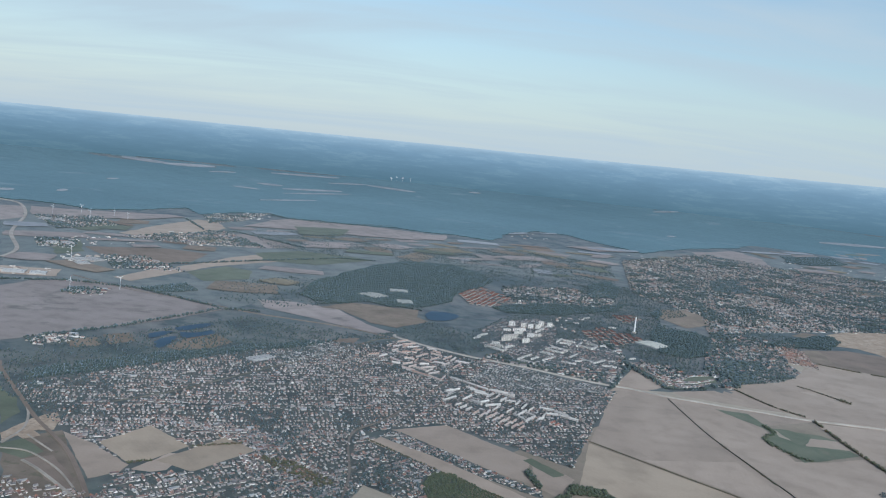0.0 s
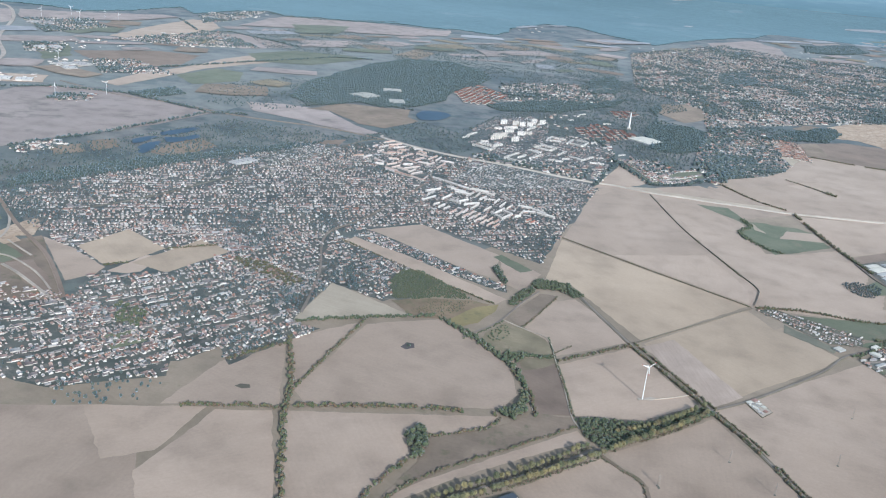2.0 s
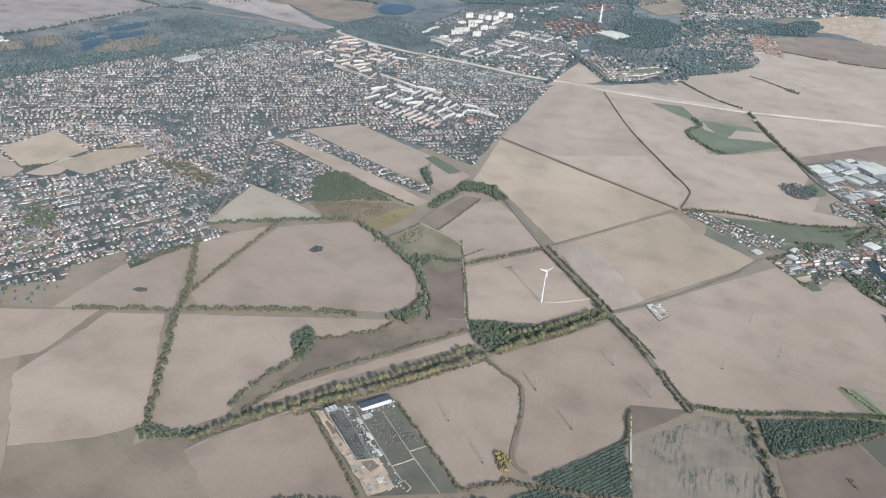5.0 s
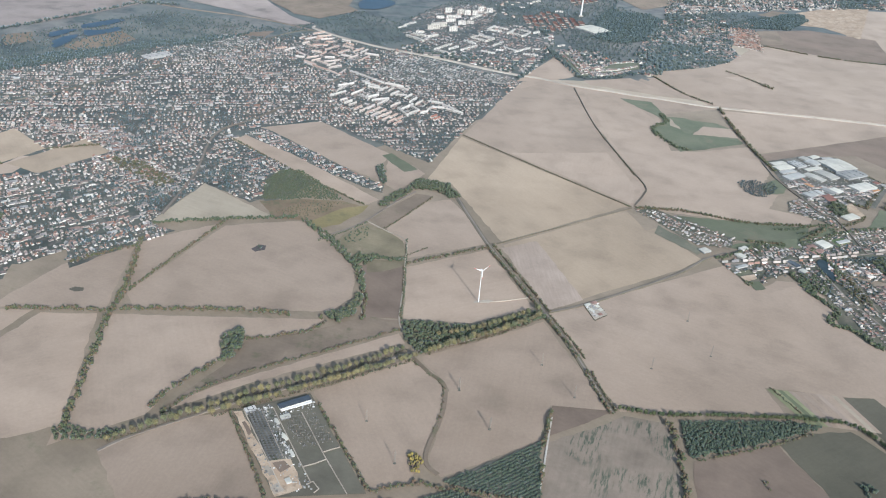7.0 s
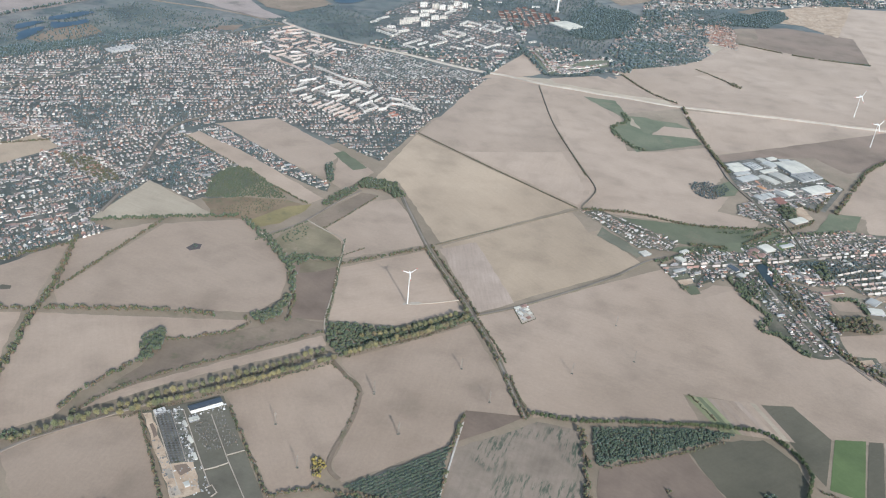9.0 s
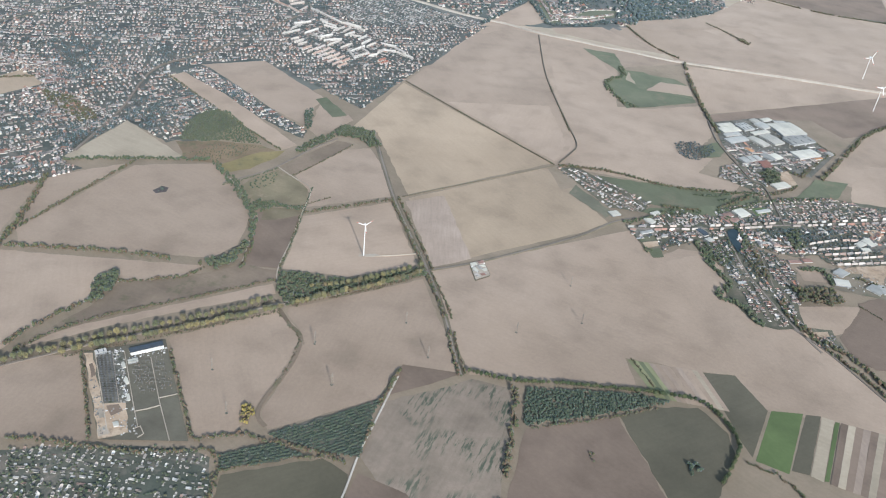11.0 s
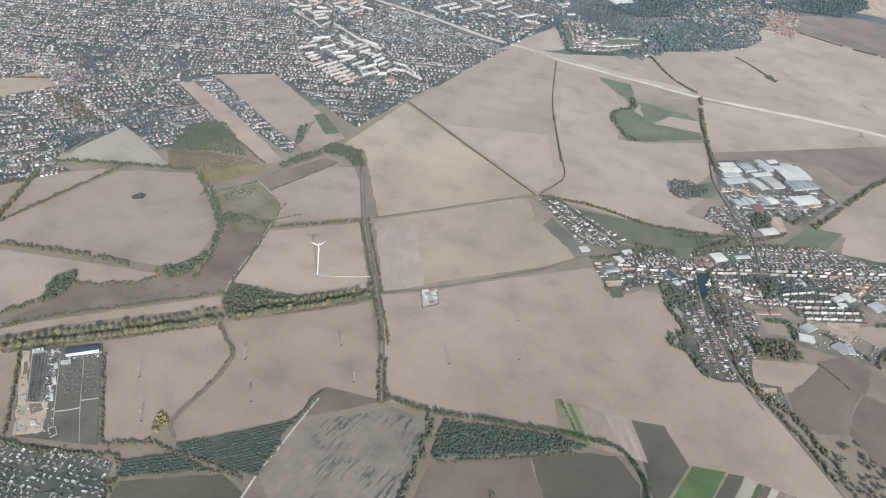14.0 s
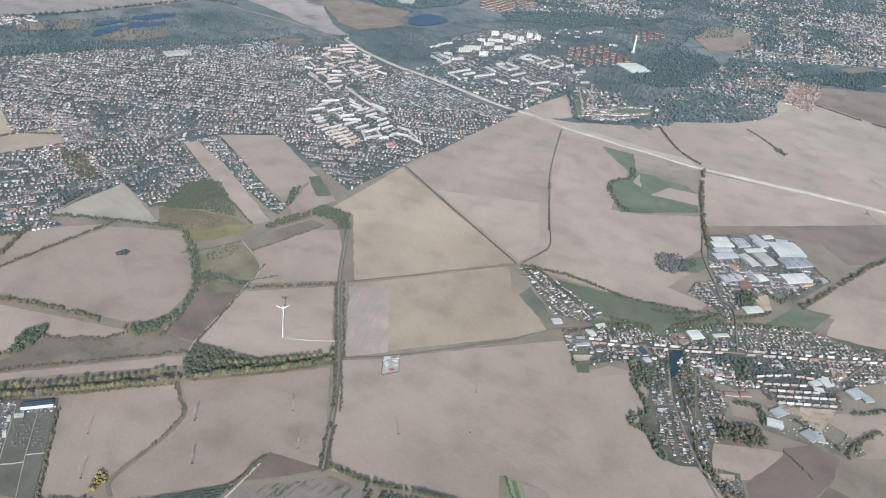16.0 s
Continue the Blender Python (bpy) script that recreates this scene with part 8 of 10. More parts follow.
hall_plots.append(([(-643.9, 1386.7), (-632.5, 1390.6), (-622.4, 1368.7), (-633.6, 1364.9)], 2.0, "pale works on far hazy farmland"))
for quad, h, words in hall_plots:
    hall(quad, h * (0.5 if "farm shed" in words else 0.75), GREY_ROOF if "grey" in words or "farm shed" in words else FLAT_ROOF if "far " in words or "market" in words else SHED_ROOF, words, lights=0 if "farm shed" in words else 4)
hall([(280.3, 395.3), (282.7, 396.8), (284.6, 391), (282, 389)], 0.8, GLASS_DARK, "village barn with a dark solar roof", "barn", lights=0)
hall([(283.1, 387.1), (285.9, 389), (286.9, 386.2), (283.8, 383.9)], 0.8, SHED_ROOF, "pale annexe of a village barn", "barn", lights=0)
hall([(254.8, 399), (257, 401.2), (258.3, 396), (255.8, 393.8)], 0.8, SHED_ROOF, "white roofed shop at the village entrance", lights=0)
hall([(295.9, 415.3), (300.6, 418.2), (301.4, 415), (296.6, 412.1)], 0.7, BARN_ROOF, "brown roofed village workshop on a yard", lights=0)
hall([(297.4, 410.1), (303.2, 413.6), (304, 411.2), (297.8, 407.7)], 0.6, BARN_ROOF, "long red brown workshop along the village street", lights=0)
hall([(250.9, 384.9), (256.9, 388.6), (257.4, 386.8), (251.4, 383.1)], 0.5, GREY_ROOF, "low grey hall beside a car park", lights=0)



hall([(342.1, 372.9), (346.5, 377.4), (348.2, 372.8), (343.6, 368.2)], 0.7, GREY_ROOF, "long grey farm shed on a sandy yard", lights=0)
hall([(339.4, 365.8), (347.4, 367), (345.7, 360.6), (340, 362.1)], 0.8, SHED_ROOF, "pale works hall beside a field", lights=0)
hall([(354.9, 363.3), (359, 367.5), (361.9, 361.7), (357.7, 356.8)], 0.6, GREY_ROOF, "long grey greenhouse shed", lights=0)
hall([(359.5, 366.9), (362.7, 366), (364.6, 360.6), (361.6, 358.6)], 0.6, GREY_ROOF, "long grey greenhouse shed", lights=0)
hall([(360.3, 403.3), (364.5, 407.1), (366.6, 404.3), (362.1, 400.4)], 0.7, SHED_ROOF, "pale works hall on a grey yard", lights=0)
hall([(365.4, 408.5), (369.3, 411.2), (372.4, 406.1), (367.9, 402.2)], 0.7, SHED_ROOF, "pale works hall on a grey yard", lights=0)
hall([(362.6, 399.8), (367.3, 401.1), (366.5, 398), (362.4, 397)], 0.6, SHED_ROOF, "pale works hall on a grey yard", lights=0)
hall([(378.3, 404.2), (384.1, 409.6), (385.2, 402.9), (379.7, 398.5)], 0.8, GREY_ROOF, "grey works hall at the village edge", lights=0)
hall([(384.5, 403.1), (388.6, 405.4), (388.5, 400.9), (384.7, 398.2)], 0.7, GREY_ROOF, "grey works hall at the village edge", lights=0)
hall([(321.4, 377.3), (327.5, 379.2), (327.5, 377), (321.5, 375.1)], 0.6, BARN_ROOF, "long barn with a red tiled roof", lights=0)
hall([(328.6, 380.5), (333.2, 382.2), (333.1, 379.1), (328.5, 377.9)], 0.6, BARN_ROOF, "long barn with a red tiled roof", lights=0)
hall([(310.3, 391.8), (318.7, 393.9), (318.8, 392), (310.4, 390)], 0.5, SHED_ROOF, "long pale barn beside a lane", lights=0)
hall([(345.7, 414.9), (347.4, 415.7), (349.2, 410.1), (347.6, 408.9)], 0.5, SHED_ROOF, "white hall with a bright roof", lights=0)
hall([(315, 424.6), (322.9, 428.9), (323.2, 426.4), (315.6, 422.2)], 0.5, GREY_ROOF, "long greenhouse beside a pasture", lights=0)
hall([(302.4, 420.9), (308.7, 425.1), (310.1, 418.2), (304.6, 414.5)], 0.8, SHED_ROOF, "white roofed supermarket in the village", lights=0)
hall([(295.2, 412.2), (300.1, 415.7), (301.5, 409), (296.7, 405.6)], 0.6, BARN_ROOF, "brown roofed village workshop", lights=0)
WORKS = "works hall of the trading estate with a %s roof"
hall([(312.2, 536.7), (322.2, 542.1), (322.9, 537.6), (312.7, 532.1)], 0.8, SHED_ROOF, WORKS % "light sheet metal", lights=0)
hall([(312.4, 530.3), (324.3, 537.5), (325.6, 530.3), (313.8, 524)], 0.8, SHED_ROOF, WORKS % "light sheet metal", lights=0)
hall([(325.3, 541.2), (332.2, 545.8), (335.2, 536.1), (327.6, 531.3)], 0.88, GREY_ROOF, WORKS % "grey", lights=3)
hall([(336.5, 552.3), (340.8, 555.5), (341.3, 550), (337.8, 546.4)], 0.8, SHED_ROOF, WORKS % "light sheet metal", lights=0)
hall([(339.1, 545.5), (344.8, 551.9), (346.9, 542.5), (341, 538.5)], 0.8, GREY_ROOF, WORKS % "grey", lights=0)
hall([(343.6, 555.6), (350, 559.9), (350.5, 556), (344.2, 551.8)], 0.64, SHED_ROOF, WORKS % "light sheet metal", lights=0)
hall([(346.3, 548.8), (363.4, 553.9), (369.1, 539.7), (352.6, 529.5)], 1.2, SHED_ROOF, WORKS % "light sheet metal", lights=3)
hall([(352.6, 528.3), (368.8, 538.3), (371.6, 528.6), (356, 518.3)], 0.96, GREY_ROOF, WORKS % "grey", lights=3)
hall([(313.9, 522), (324.6, 528.5), (325.3, 525), (314.6, 518.5)], 0.64, GREY_ROOF, WORKS % "grey", lights=0)
hall([(332.8, 531.3), (344.4, 538.2), (345, 534.6), (333.4, 526.9)], 0.64, SHED_ROOF, WORKS % "light sheet metal", lights=0)
hall([(312.7, 514.2), (326.6, 523.9), (328.2, 517.2), (316.7, 509.6)], 0.8, GREY_ROOF, WORKS % "grey", lights=0)
hall([(329.9, 521.7), (335, 525.9), (339, 513.1), (335, 509.6)], 0.88, SHED_ROOF, WORKS % "light sheet metal", lights=3)
hall([(338.3, 527.7), (345.5, 532.3), (350.3, 519.8), (343.6, 514.8)], 0.88, SHED_ROOF, WORKS % "light sheet metal", lights=3)
hall([(325, 504.6), (327.3, 506.6), (327.7, 501), (325.5, 499.3)], 0.72, ROOF_ORANGE, WORKS % "orange tiled", lights=0)
hall([(318.5, 489.2), (322.7, 492), (323.3, 485.5), (319.5, 482.3)], 0.8, GREY_ROOF, WORKS % "grey", lights=0)
hall([(323.3, 492.3), (326.2, 493.8), (326.8, 488), (323.9, 486.5)], 0.8, GREY_ROOF, WORKS % "grey", lights=0)
hall([(327.1, 494.3), (330, 496.5), (330.6, 491.3), (327.7, 489.1)], 0.8, GREY_ROOF, WORKS % "grey", lights=0)
hall([(333.5, 499), (336.8, 501.4), (338.5, 493.3), (335.9, 490.6)], 0.8, GREY_ROOF, WORKS % "grey", lights=0)
hall([(338.3, 500.1), (343.2, 503.3), (344.2, 497), (339.7, 493.3)], 0.8, SHED_ROOF, WORKS % "light sheet metal", lights=0)
hall([(328.9, 487.1), (334.6, 490.7), (335.2, 486.3), (329.2, 482.6)], 0.8, ROOF_RED, WORKS % "red tiled", lights=0)
hall([(329.8, 482.2), (335.8, 485.9), (336.3, 482.2), (330.1, 479.1)], 0.8, ROOF_RED, WORKS % "red tiled", lights=0)
hall([(352.2, 507.6), (367.4, 516.1), (369.3, 507.3), (355.6, 498.9)], 1.12, SHED_ROOF, WORKS % "light sheet metal", lights=3)
hall([(365.3, 502.6), (370.2, 505.5), (370.4, 503.9), (365.5, 501)], 0.96, ROOF_ORANGE, WORKS % "orange tiled", lights=0)
hall([(330.2, 459.1), (339.9, 465.1), (340.3, 459.3), (332.2, 454.1)], 0.72, SHED_ROOF, WORKS % "light sheet metal", lights=0)
hall([(372.1, 517.8), (375.2, 520.1), (375.2, 516.6), (372.2, 514.3)], 0.64, ROOF_RED, WORKS % "red tiled", lights=0)
hall([(375.7, 514.7), (379.1, 517.2), (378.7, 512.8), (375.7, 511.3)], 0.64, SHED_ROOF, WORKS % "light sheet metal", lights=0)
hall([(351.2, 555.7), (358.9, 557.4), (360.2, 554.8), (352.5, 553.1)], 0.56, GREY_ROOF, WORKS % "grey", lights=0)
shops, yard_trees = fill_town("trading_estate", [(312, 503.9), (326.7, 513.8), (330.5, 501.4), (372.7, 523.3), (378.3, 513.4), (364.1, 492.8), (354.6, 488), (326.5, 473.8), (317.1, 488.9)], 0.35, 2.6, 3.4, 0.6, 0.5, 95, "")
bulk("trading_estate_sheds", HOUSES, [(x, y, 0.24, a, (k[0] * 1.1, k[1] * 1.4, k[2] * 0.8), 4 if i % 3 else 2) for i, (x, y, z, a, k, w) in enumerate(shops)], [PLASTER_WALL, ROOF], "small pale workshops between the warehouses", "sheds")
bulk("trading_estate_trees", BUSH_CROWNS, yard_trees, LEAF, "green trees between the workshops", "trees")


def slab(x, y, l, w, h, turn, label, floors, roof=FLAT_ROOF, name="apartment_block", wall=TOWER_WALL):
    root = new(name)
    root.location, root.rotation_euler[2] = (x, y, gz(x, y) + 0.2), turn
    tagged(root, label, "apartment block", "apartment blocks")
    bm = bmesh.new()
    bmesh.ops.create_cube(bm, size=1, matrix=Matrix.Translation((0, 0, h / 2)) @ Matrix.Diagonal((l, w, h, 1)))
    part("wall", bm, wall, root)
    bm = bmesh.new()
    bmesh.ops.create_cube(bm, size=1, matrix=Matrix.Translation((0, 0, h + 0.08)) @ Matrix.Diagonal((l + 0.1, w + 0.1, 0.16, 1)))
    top = max(bm.faces, key=lambda f: f.calc_center_median().z)
    bmesh.ops.inset_region(bm, faces=[top], thickness=0.12, depth=-0.08)
    bmesh.ops.create_cube(bm, size=1, matrix=Matrix.Translation((l * 0.2, 0, h + 0.4)) @ Matrix.Diagonal((0.9, 0.8, 0.6, 1)))
    part("roof", bm, roof, root)
    for i in range(floors):
        bm = bmesh.new()
        bmesh.ops.create_cube(bm, size=1, matrix=Matrix.Translation((0, 0, (i + 0.55) / floors * h)) @ Matrix.Diagonal((l * 0.94, w + 0.06, h / floors * 0.3, 1)))
        part("window_band", bm, GLASS_DARK, root)
    bays = max(1, int(l / 2.4))
    for i in range(bays):
        bm = bmesh.new()
        bmesh.ops.create_cube(bm, size=1, matrix=Matrix.Translation(((i + 0.5) / bays * l - l / 2, 0, h * 0.5)) @ Matrix.Diagonal((0.32, w + 0.12, h * 0.94, 1)))
        part("stair_bay", bm, DARK_STEEL, root)
    return root


def terrace(x, y, l, turn, roof, label, group, h=1.2, w=1.7, wall=PANEL_WALL):
    root = new("terraced_row")
    root.location, root.rotation_euler[2] = (x, y, gz(x, y) + 0.15), turn
    tagged(root, label, "terraced houses", group)
    p = gable(w, l, h, 0.7)
    for name, want, mat in (("wall", 0, wall), ("roof", 1, roof)):
        b = p.copy()
        bmesh.ops.delete(b, geom=[f for f in b.faces if f.material_index != want], context="FACES")
        bmesh.ops.recalc_face_normals(b, faces=b.faces[:])
        for f in b.faces:
            f.material_index = 0
        part(name, b, mat, root)
    p.free()
    b = bmesh.new()
    bmesh.ops.create_cube(b, size=1, matrix=Matrix.Translation((0, 0, h * 0.55)) @ Matrix.Diagonal((w + 0.05, l * 0.9, h * 0.2, 1)))
    part("window_band", b, GLASS_DARK, root)
    return root


def estate(outline, turn, pitch, length, roof, label, group, seed, share=0.85, h=1.2, single=True, w=1.7):
    rng = random.Random(seed)
    sheet("estate_ground", outline, GARDEN, 0.285 + 0.004 * (seed % 9), "green courts between housing rows", "ground", wave=0)
    xs, ys = [p[0] for p in outline], [p[1] for p in outline]
    cx, cy = sum(xs) / len(xs), sum(ys) / len(ys)
    c, s = math.cos(turn), math.sin(turn)
    trees, rows = [], []
    shape = [arrays(gable(w, length, h, 0.6))]
    for i in range(-30, 31):
        for j in range(-12, 13):
            u, v = j * (length + (2.2 if w > 1 else 0.8)) + rng.uniform(-0.5, 0.5) * min(1.2, w), i * pitch + rng.uniform(-0.2, 0.2) * w
            x, y = cx + u * c - v * s, cy + u * s + v * c
            if not inside((x, y), outline):
                continue
            for _ in range(5 if w > 1 else 2):
                k = rng.uniform(0.8, 1.6) if w > 1 else rng.uniform(0.5, 0.9)
                tx, ty = x + rng.uniform(-length / 2, length / 2) * c - pitch * 0.5 * s, y + rng.uniform(-length / 2, length / 2) * s + pitch * 0.5 * c
                trees.append((tx, ty, gz(tx, ty), rng.uniform(0, 6), (k, k, k), rng.randrange(4)))
            if rng.random() < share:
                cross = rng.random() < 0.15
                if single:
                    terrace(x, y, (pitch * 0.9 if cross else length * rng.uniform(0.75, 1.05)), turn + (0 if cross else math.pi / 2), roof, label, group, h, w, ROW_WALL if w < 1 else PANEL_WALL)
                else:
                    rows.append((x, y, gz(x, y) + 0.15, turn + (0 if cross else math.pi / 2), (1, pitch * 0.9 / length if cross else rng.uniform(0.75, 1.05), 1), 0))
    if rows:
        bulk("housing_rows", shape, rows, [PANEL_WALL, roof], label.replace("row", "rows"), "housing")
    if trees:
        bulk("court_trees", PLAIN_CROWNS, trees, LEAF, "small green trees in the housing courts", "trees")


T1 = "cream terraced housing row with a faded red roof"
T2 = "white walk-up housing row with a grey roof"


def row(a, b, w, h, roof, label, group):
    """A housing row from one gable end to the other."""
    length = math.hypot(b[0] - a[0], b[1] - a[1])
    ob = terrace((a[0] + b[0]) / 2, (a[1] + b[1]) / 2, length, math.atan2(b[1] - a[1], b[0] - a[0]) - math.pi / 2, roof, label, group, h * 0.9, w * 0.8, PANEL_WALL)
    ob.location.z += 0.2


def block(a, b, w, h):
    """A panel block of flats from one end wall to the other."""
    length = max(2.6, math.hypot(b[0] - a[0], b[1] - a[1]))
    floors = max(2, round(h / 0.6))
    slab((a[0] + b[0]) / 2, (a[1] + b[1]) / 2, length, w, h, math.atan2(b[1] - a[1], b[0] - a[0]), "tall pale panel apartment tower among trees" if h > 3 else "pale low panel apartment block among trees", floors)


for outline, n in ((ESTATES[0], 260), (ESTATES[1], 420), (ESTATES[7], 900)):
    sheet("estate_ground", outline, GARDEN, 0.31, "green courts between housing rows", "ground", wave=0)
    rng_b = random.Random(n)
    spots = []
    while len(spots) < n:
        p = (rng_b.uniform(min(q[0] for q in outline), max(q[0] for q in outline)), rng_b.uniform(min(q[1] for q in outline), max(q[1] for q in outline)))
        if inside(p, outline) and noise.noise((p[0] * 0.04, p[1] * 0.04, 3.0)) > -0.15:
            k = rng_b.uniform(0.7, 1.5)
            spots.append((*p, gz(*p) + 0.25, rng_b.uniform(0, 6), (k, k, k), rng_b.randrange(4)))
    bulk("court_trees", PLAIN_CROWNS, spots, LEAF, "small green trees in the housing courts", "trees")
    homes, _ = fill_town("court", outline, -0.5, 2.6, 3.0, 0.5, 0.0, n, "", 0.05, avoid=False)
    bulk("court_houses", HOUSES, homes, [PLASTER_WALL, ROOF], "small pale houses and garages in the courts", "houses")
row((-40.6, 745.3), (-37.2, 752.6), 1.2, 0.95, ROOF_BUFF, T1, "terraced rows")
row((-35.1, 743.2), (-27.4, 754.1), 1.2, 0.95, ROOF_BUFF, T1, "terraced rows")
row((-32.1, 764.8), (-23.8, 774.2), 1.2, 0.95, ROOF_BUFF, T1, "terraced rows")
row((-26.8, 756.3), (-16.2, 764.3), 1.2, 0.95, ROOF_BUFF, T1, "terraced rows")
row((-22.1, 747.9), (-13, 753.1), 1.2, 0.95, ROOF_BUFF, T1, "terraced rows")
row((-30.2, 727.3), (-20.2, 719.4), 1.2, 0.95, ROOF_BUFF, T1, "terraced rows")
row((-4.3, 752.2), (3.8, 749.1), 1.2, 0.95, ROOF_BUFF, T1, "terraced rows")
row((1, 742.2), (8, 738.8), 1.2, 0.95, ROOF_BUFF, T1, "terraced rows")
row((10.6, 716.8), (17.9, 731.1), 1.2, 0.95, ROOF_BUFF, T1, "terraced rows")
row((-22.7, 686.2), (-15, 694), 1.2, 0.95, ROOF_BUFF, T1, "terraced rows")
row((-23.1, 677.6), (-12.2, 669.5), 1.2, 0.95, ROOF_BUFF, T1, "terraced rows")
row((-7.4, 679.4), (4.8, 688.5), 1.2, 0.95, ROOF_BUFF, T1, "terraced rows")
row((-0.6, 663.5), (7.7, 672.6), 1.2, 0.95, ROOF_BUFF, T1, "terraced rows")
row((-53.3, 706.1), (-45.3, 712.6), 1.2, 0.95, ROOF_BUFF, T1, "terraced rows")
row((-44.1, 702), (-38.2, 713.2), 1.2, 0.95, ROOF_BUFF, T1, "terraced rows")
row((49.1, 636), (61.8, 631.1), 1.3, 1.05, FLAT_ROOF, T2, "white rows")
row((14, 619.6), (24.3, 628.5), 1.3, 1.05, FLAT_ROOF, T2, "white rows")
row((32.5, 631), (44.1, 625.8), 1.3, 1.05, FLAT_ROOF, T2, "white rows")
row((51.7, 616.8), (54.7, 626.1), 1.3, 1.05, FLAT_ROOF, T2, "white rows")
row((72.2, 622.9), (77.1, 616), 1.3, 1.05, FLAT_ROOF, T2, "white rows")
row((42.7, 592.8), (54, 599.9), 1.3, 1.05, FLAT_ROOF, T2, "white rows")
row((82.7, 601.6), (93.2, 599.4), 1.3, 1.05, FLAT_ROOF, T2, "white rows")
row((93.4, 596.8), (102.1, 589.1), 1.3, 1.05, FLAT_ROOF, T2, "white rows")
row((12, 594.7), (21.3, 607.6), 1.3, 1.05, FLAT_ROOF, T2, "white rows")
row((-34.8, 729), (-30.4, 736.5), 1.35, 1.0, ROOF_BUFF, T1, "terraced rows")
row((-25.9, 727.6), (-13.3, 731.2), 1.35, 1.0, ROOF_BUFF, T1, "terraced rows")
row((-26.6, 745.7), (-22, 753.5), 1.35, 1.0, ROOF_BUFF, T1, "terraced rows")
row((-16.7, 740.8), (-10.4, 741.5), 1.35, 1.0, ROOF_BUFF, T1, "terraced rows")
row((-12.7, 715.8), (-3.8, 730.4), 1.35, 1.0, ROOF_BUFF, T1, "terraced rows")
row((-7, 708.5), (1.4, 699.8), 1.35, 1.0, ROOF_BUFF, T1, "terraced rows")
row((-0.6, 709.6), (6.6, 720.6), 1.35, 1.0, ROOF_BUFF, T1, "terraced rows")
row((2.6, 704.4), (12.5, 700.6), 1.35, 1.0, ROOF_BUFF, T1, "terraced rows")
row((-0.4, 732.9), (9, 728.2), 1.35, 1.0, ROOF_BUFF, T1, "terraced rows")
row((10.4, 695.5), (16.2, 707), 1.35, 1.0, ROOF_BUFF, T1, "terraced rows")
row((19.1, 689.3), (25.6, 708.4), 1.35, 1.0, ROOF_BUFF, T1, "terraced rows")
row((17.2, 715.2), (21.5, 726), 1.35, 1.0, ROOF_BUFF, T1, "terraced rows")
row((21.6, 714.7), (33.1, 712), 1.35, 1.0, ROOF_BUFF, T1, "terraced rows")
row((-22.8, 708.2), (-14.3, 706.9), 1.35, 1.0, ROOF_BUFF, T1, "terraced rows")
row((-13.6, 698), (-11.1, 709.3), 1.35, 1.0, ROOF_BUFF, T1, "terraced rows")
row((-34.9, 703), (-26.2, 694.3), 1.35, 1.0, ROOF_BUFF, T1, "terraced rows")
row((-32.2, 687.9), (-25.2, 687.6), 1.35, 1.0, ROOF_BUFF, T1, "terraced rows")
row((-22.3, 673.4), (-10.2, 664.7), 1.35, 1.0, ROOF_BUFF, T1, "terraced rows")
row((-14.3, 666.9), (-0.1, 656.7), 1.35, 1.0, ROOF_BUFF, T1, "terraced rows")
row((-17.5, 678.7), (-11.7, 686.5), 1.35, 1.0, ROOF_BUFF, T1, "terraced rows")
row((-13.6, 681.5), (-1.4, 671.1), 1.35, 1.0, ROOF_BUFF, T1, "terraced rows")
row((-9, 692.2), (-1.4, 694.1), 1.35, 1.0, ROOF_BUFF, T1, "terraced rows")
row((-3.3, 669.7), (2, 678.7), 1.35, 1.0, ROOF_BUFF, T1, "terraced rows")
row((0.3, 657), (9.9, 647.4), 1.35, 1.0, ROOF_BUFF, T1, "terraced rows")
row((10, 650.7), (12.8, 662.6), 1.35, 1.0, ROOF_BUFF, T1, "terraced rows")
row((17.3, 659.1), (26, 652.3), 1.5, 1.2, FLAT_ROOF, T2, "street front rows")
row((27.2, 651.6), (37.1, 642.8), 1.5, 1.2, FLAT_ROOF, T2, "street front rows")
row((38, 641.8), (46.2, 635.4), 1.5, 1.2, FLAT_ROOF, T2, "street front rows")
row((47.4, 634.7), (55.8, 630.1), 1.5, 1.2, FLAT_ROOF, T2, "street front rows")
row((57, 629.4), (66, 624), 1.5, 1.2, FLAT_ROOF, T2, "street front rows")
row((15.4, 610), (19, 619.8), 1.5, 1.15, FLAT_ROOF, T2, "street front rows")
row((26.5, 601.8), (33, 614.7), 1.5, 1.15, FLAT_ROOF, T2, "street front rows")
row((37.7, 596.9), (45.7, 606.3), 1.5, 1.15, FLAT_ROOF, T2, "street front rows")
row((47.8, 583.6), (53.3, 596.4), 1.5, 1.15, FLAT_ROOF, T2, "street front rows")
row((29.7, 636.2), (35.8, 632.8), 1.5, 1.15, FLAT_ROOF, T2, "street front rows")
row((35.7, 623.8), (46.3, 620.8), 1.5, 1.15, FLAT_ROOF, T2, "street front rows")
row((44.7, 615.5), (49.8, 626.1), 1.5, 1.15, FLAT_ROOF, T2, "street front rows")
row((57.3, 582), (62.7, 593.2), 1.5, 1.15, FLAT_ROOF, T2, "street front rows")
row((64.1, 576.2), (72.2, 591.6), 1.5, 1.15, FLAT_ROOF, T2, "street front rows")
row((69.7, 567.5), (77.5, 579.8), 1.5, 1.15, FLAT_ROOF, T2, "street front rows")
row((62.5, 580.2), (69.6, 568.7), 1.5, 1.15, FLAT_ROOF, T2, "street front rows")
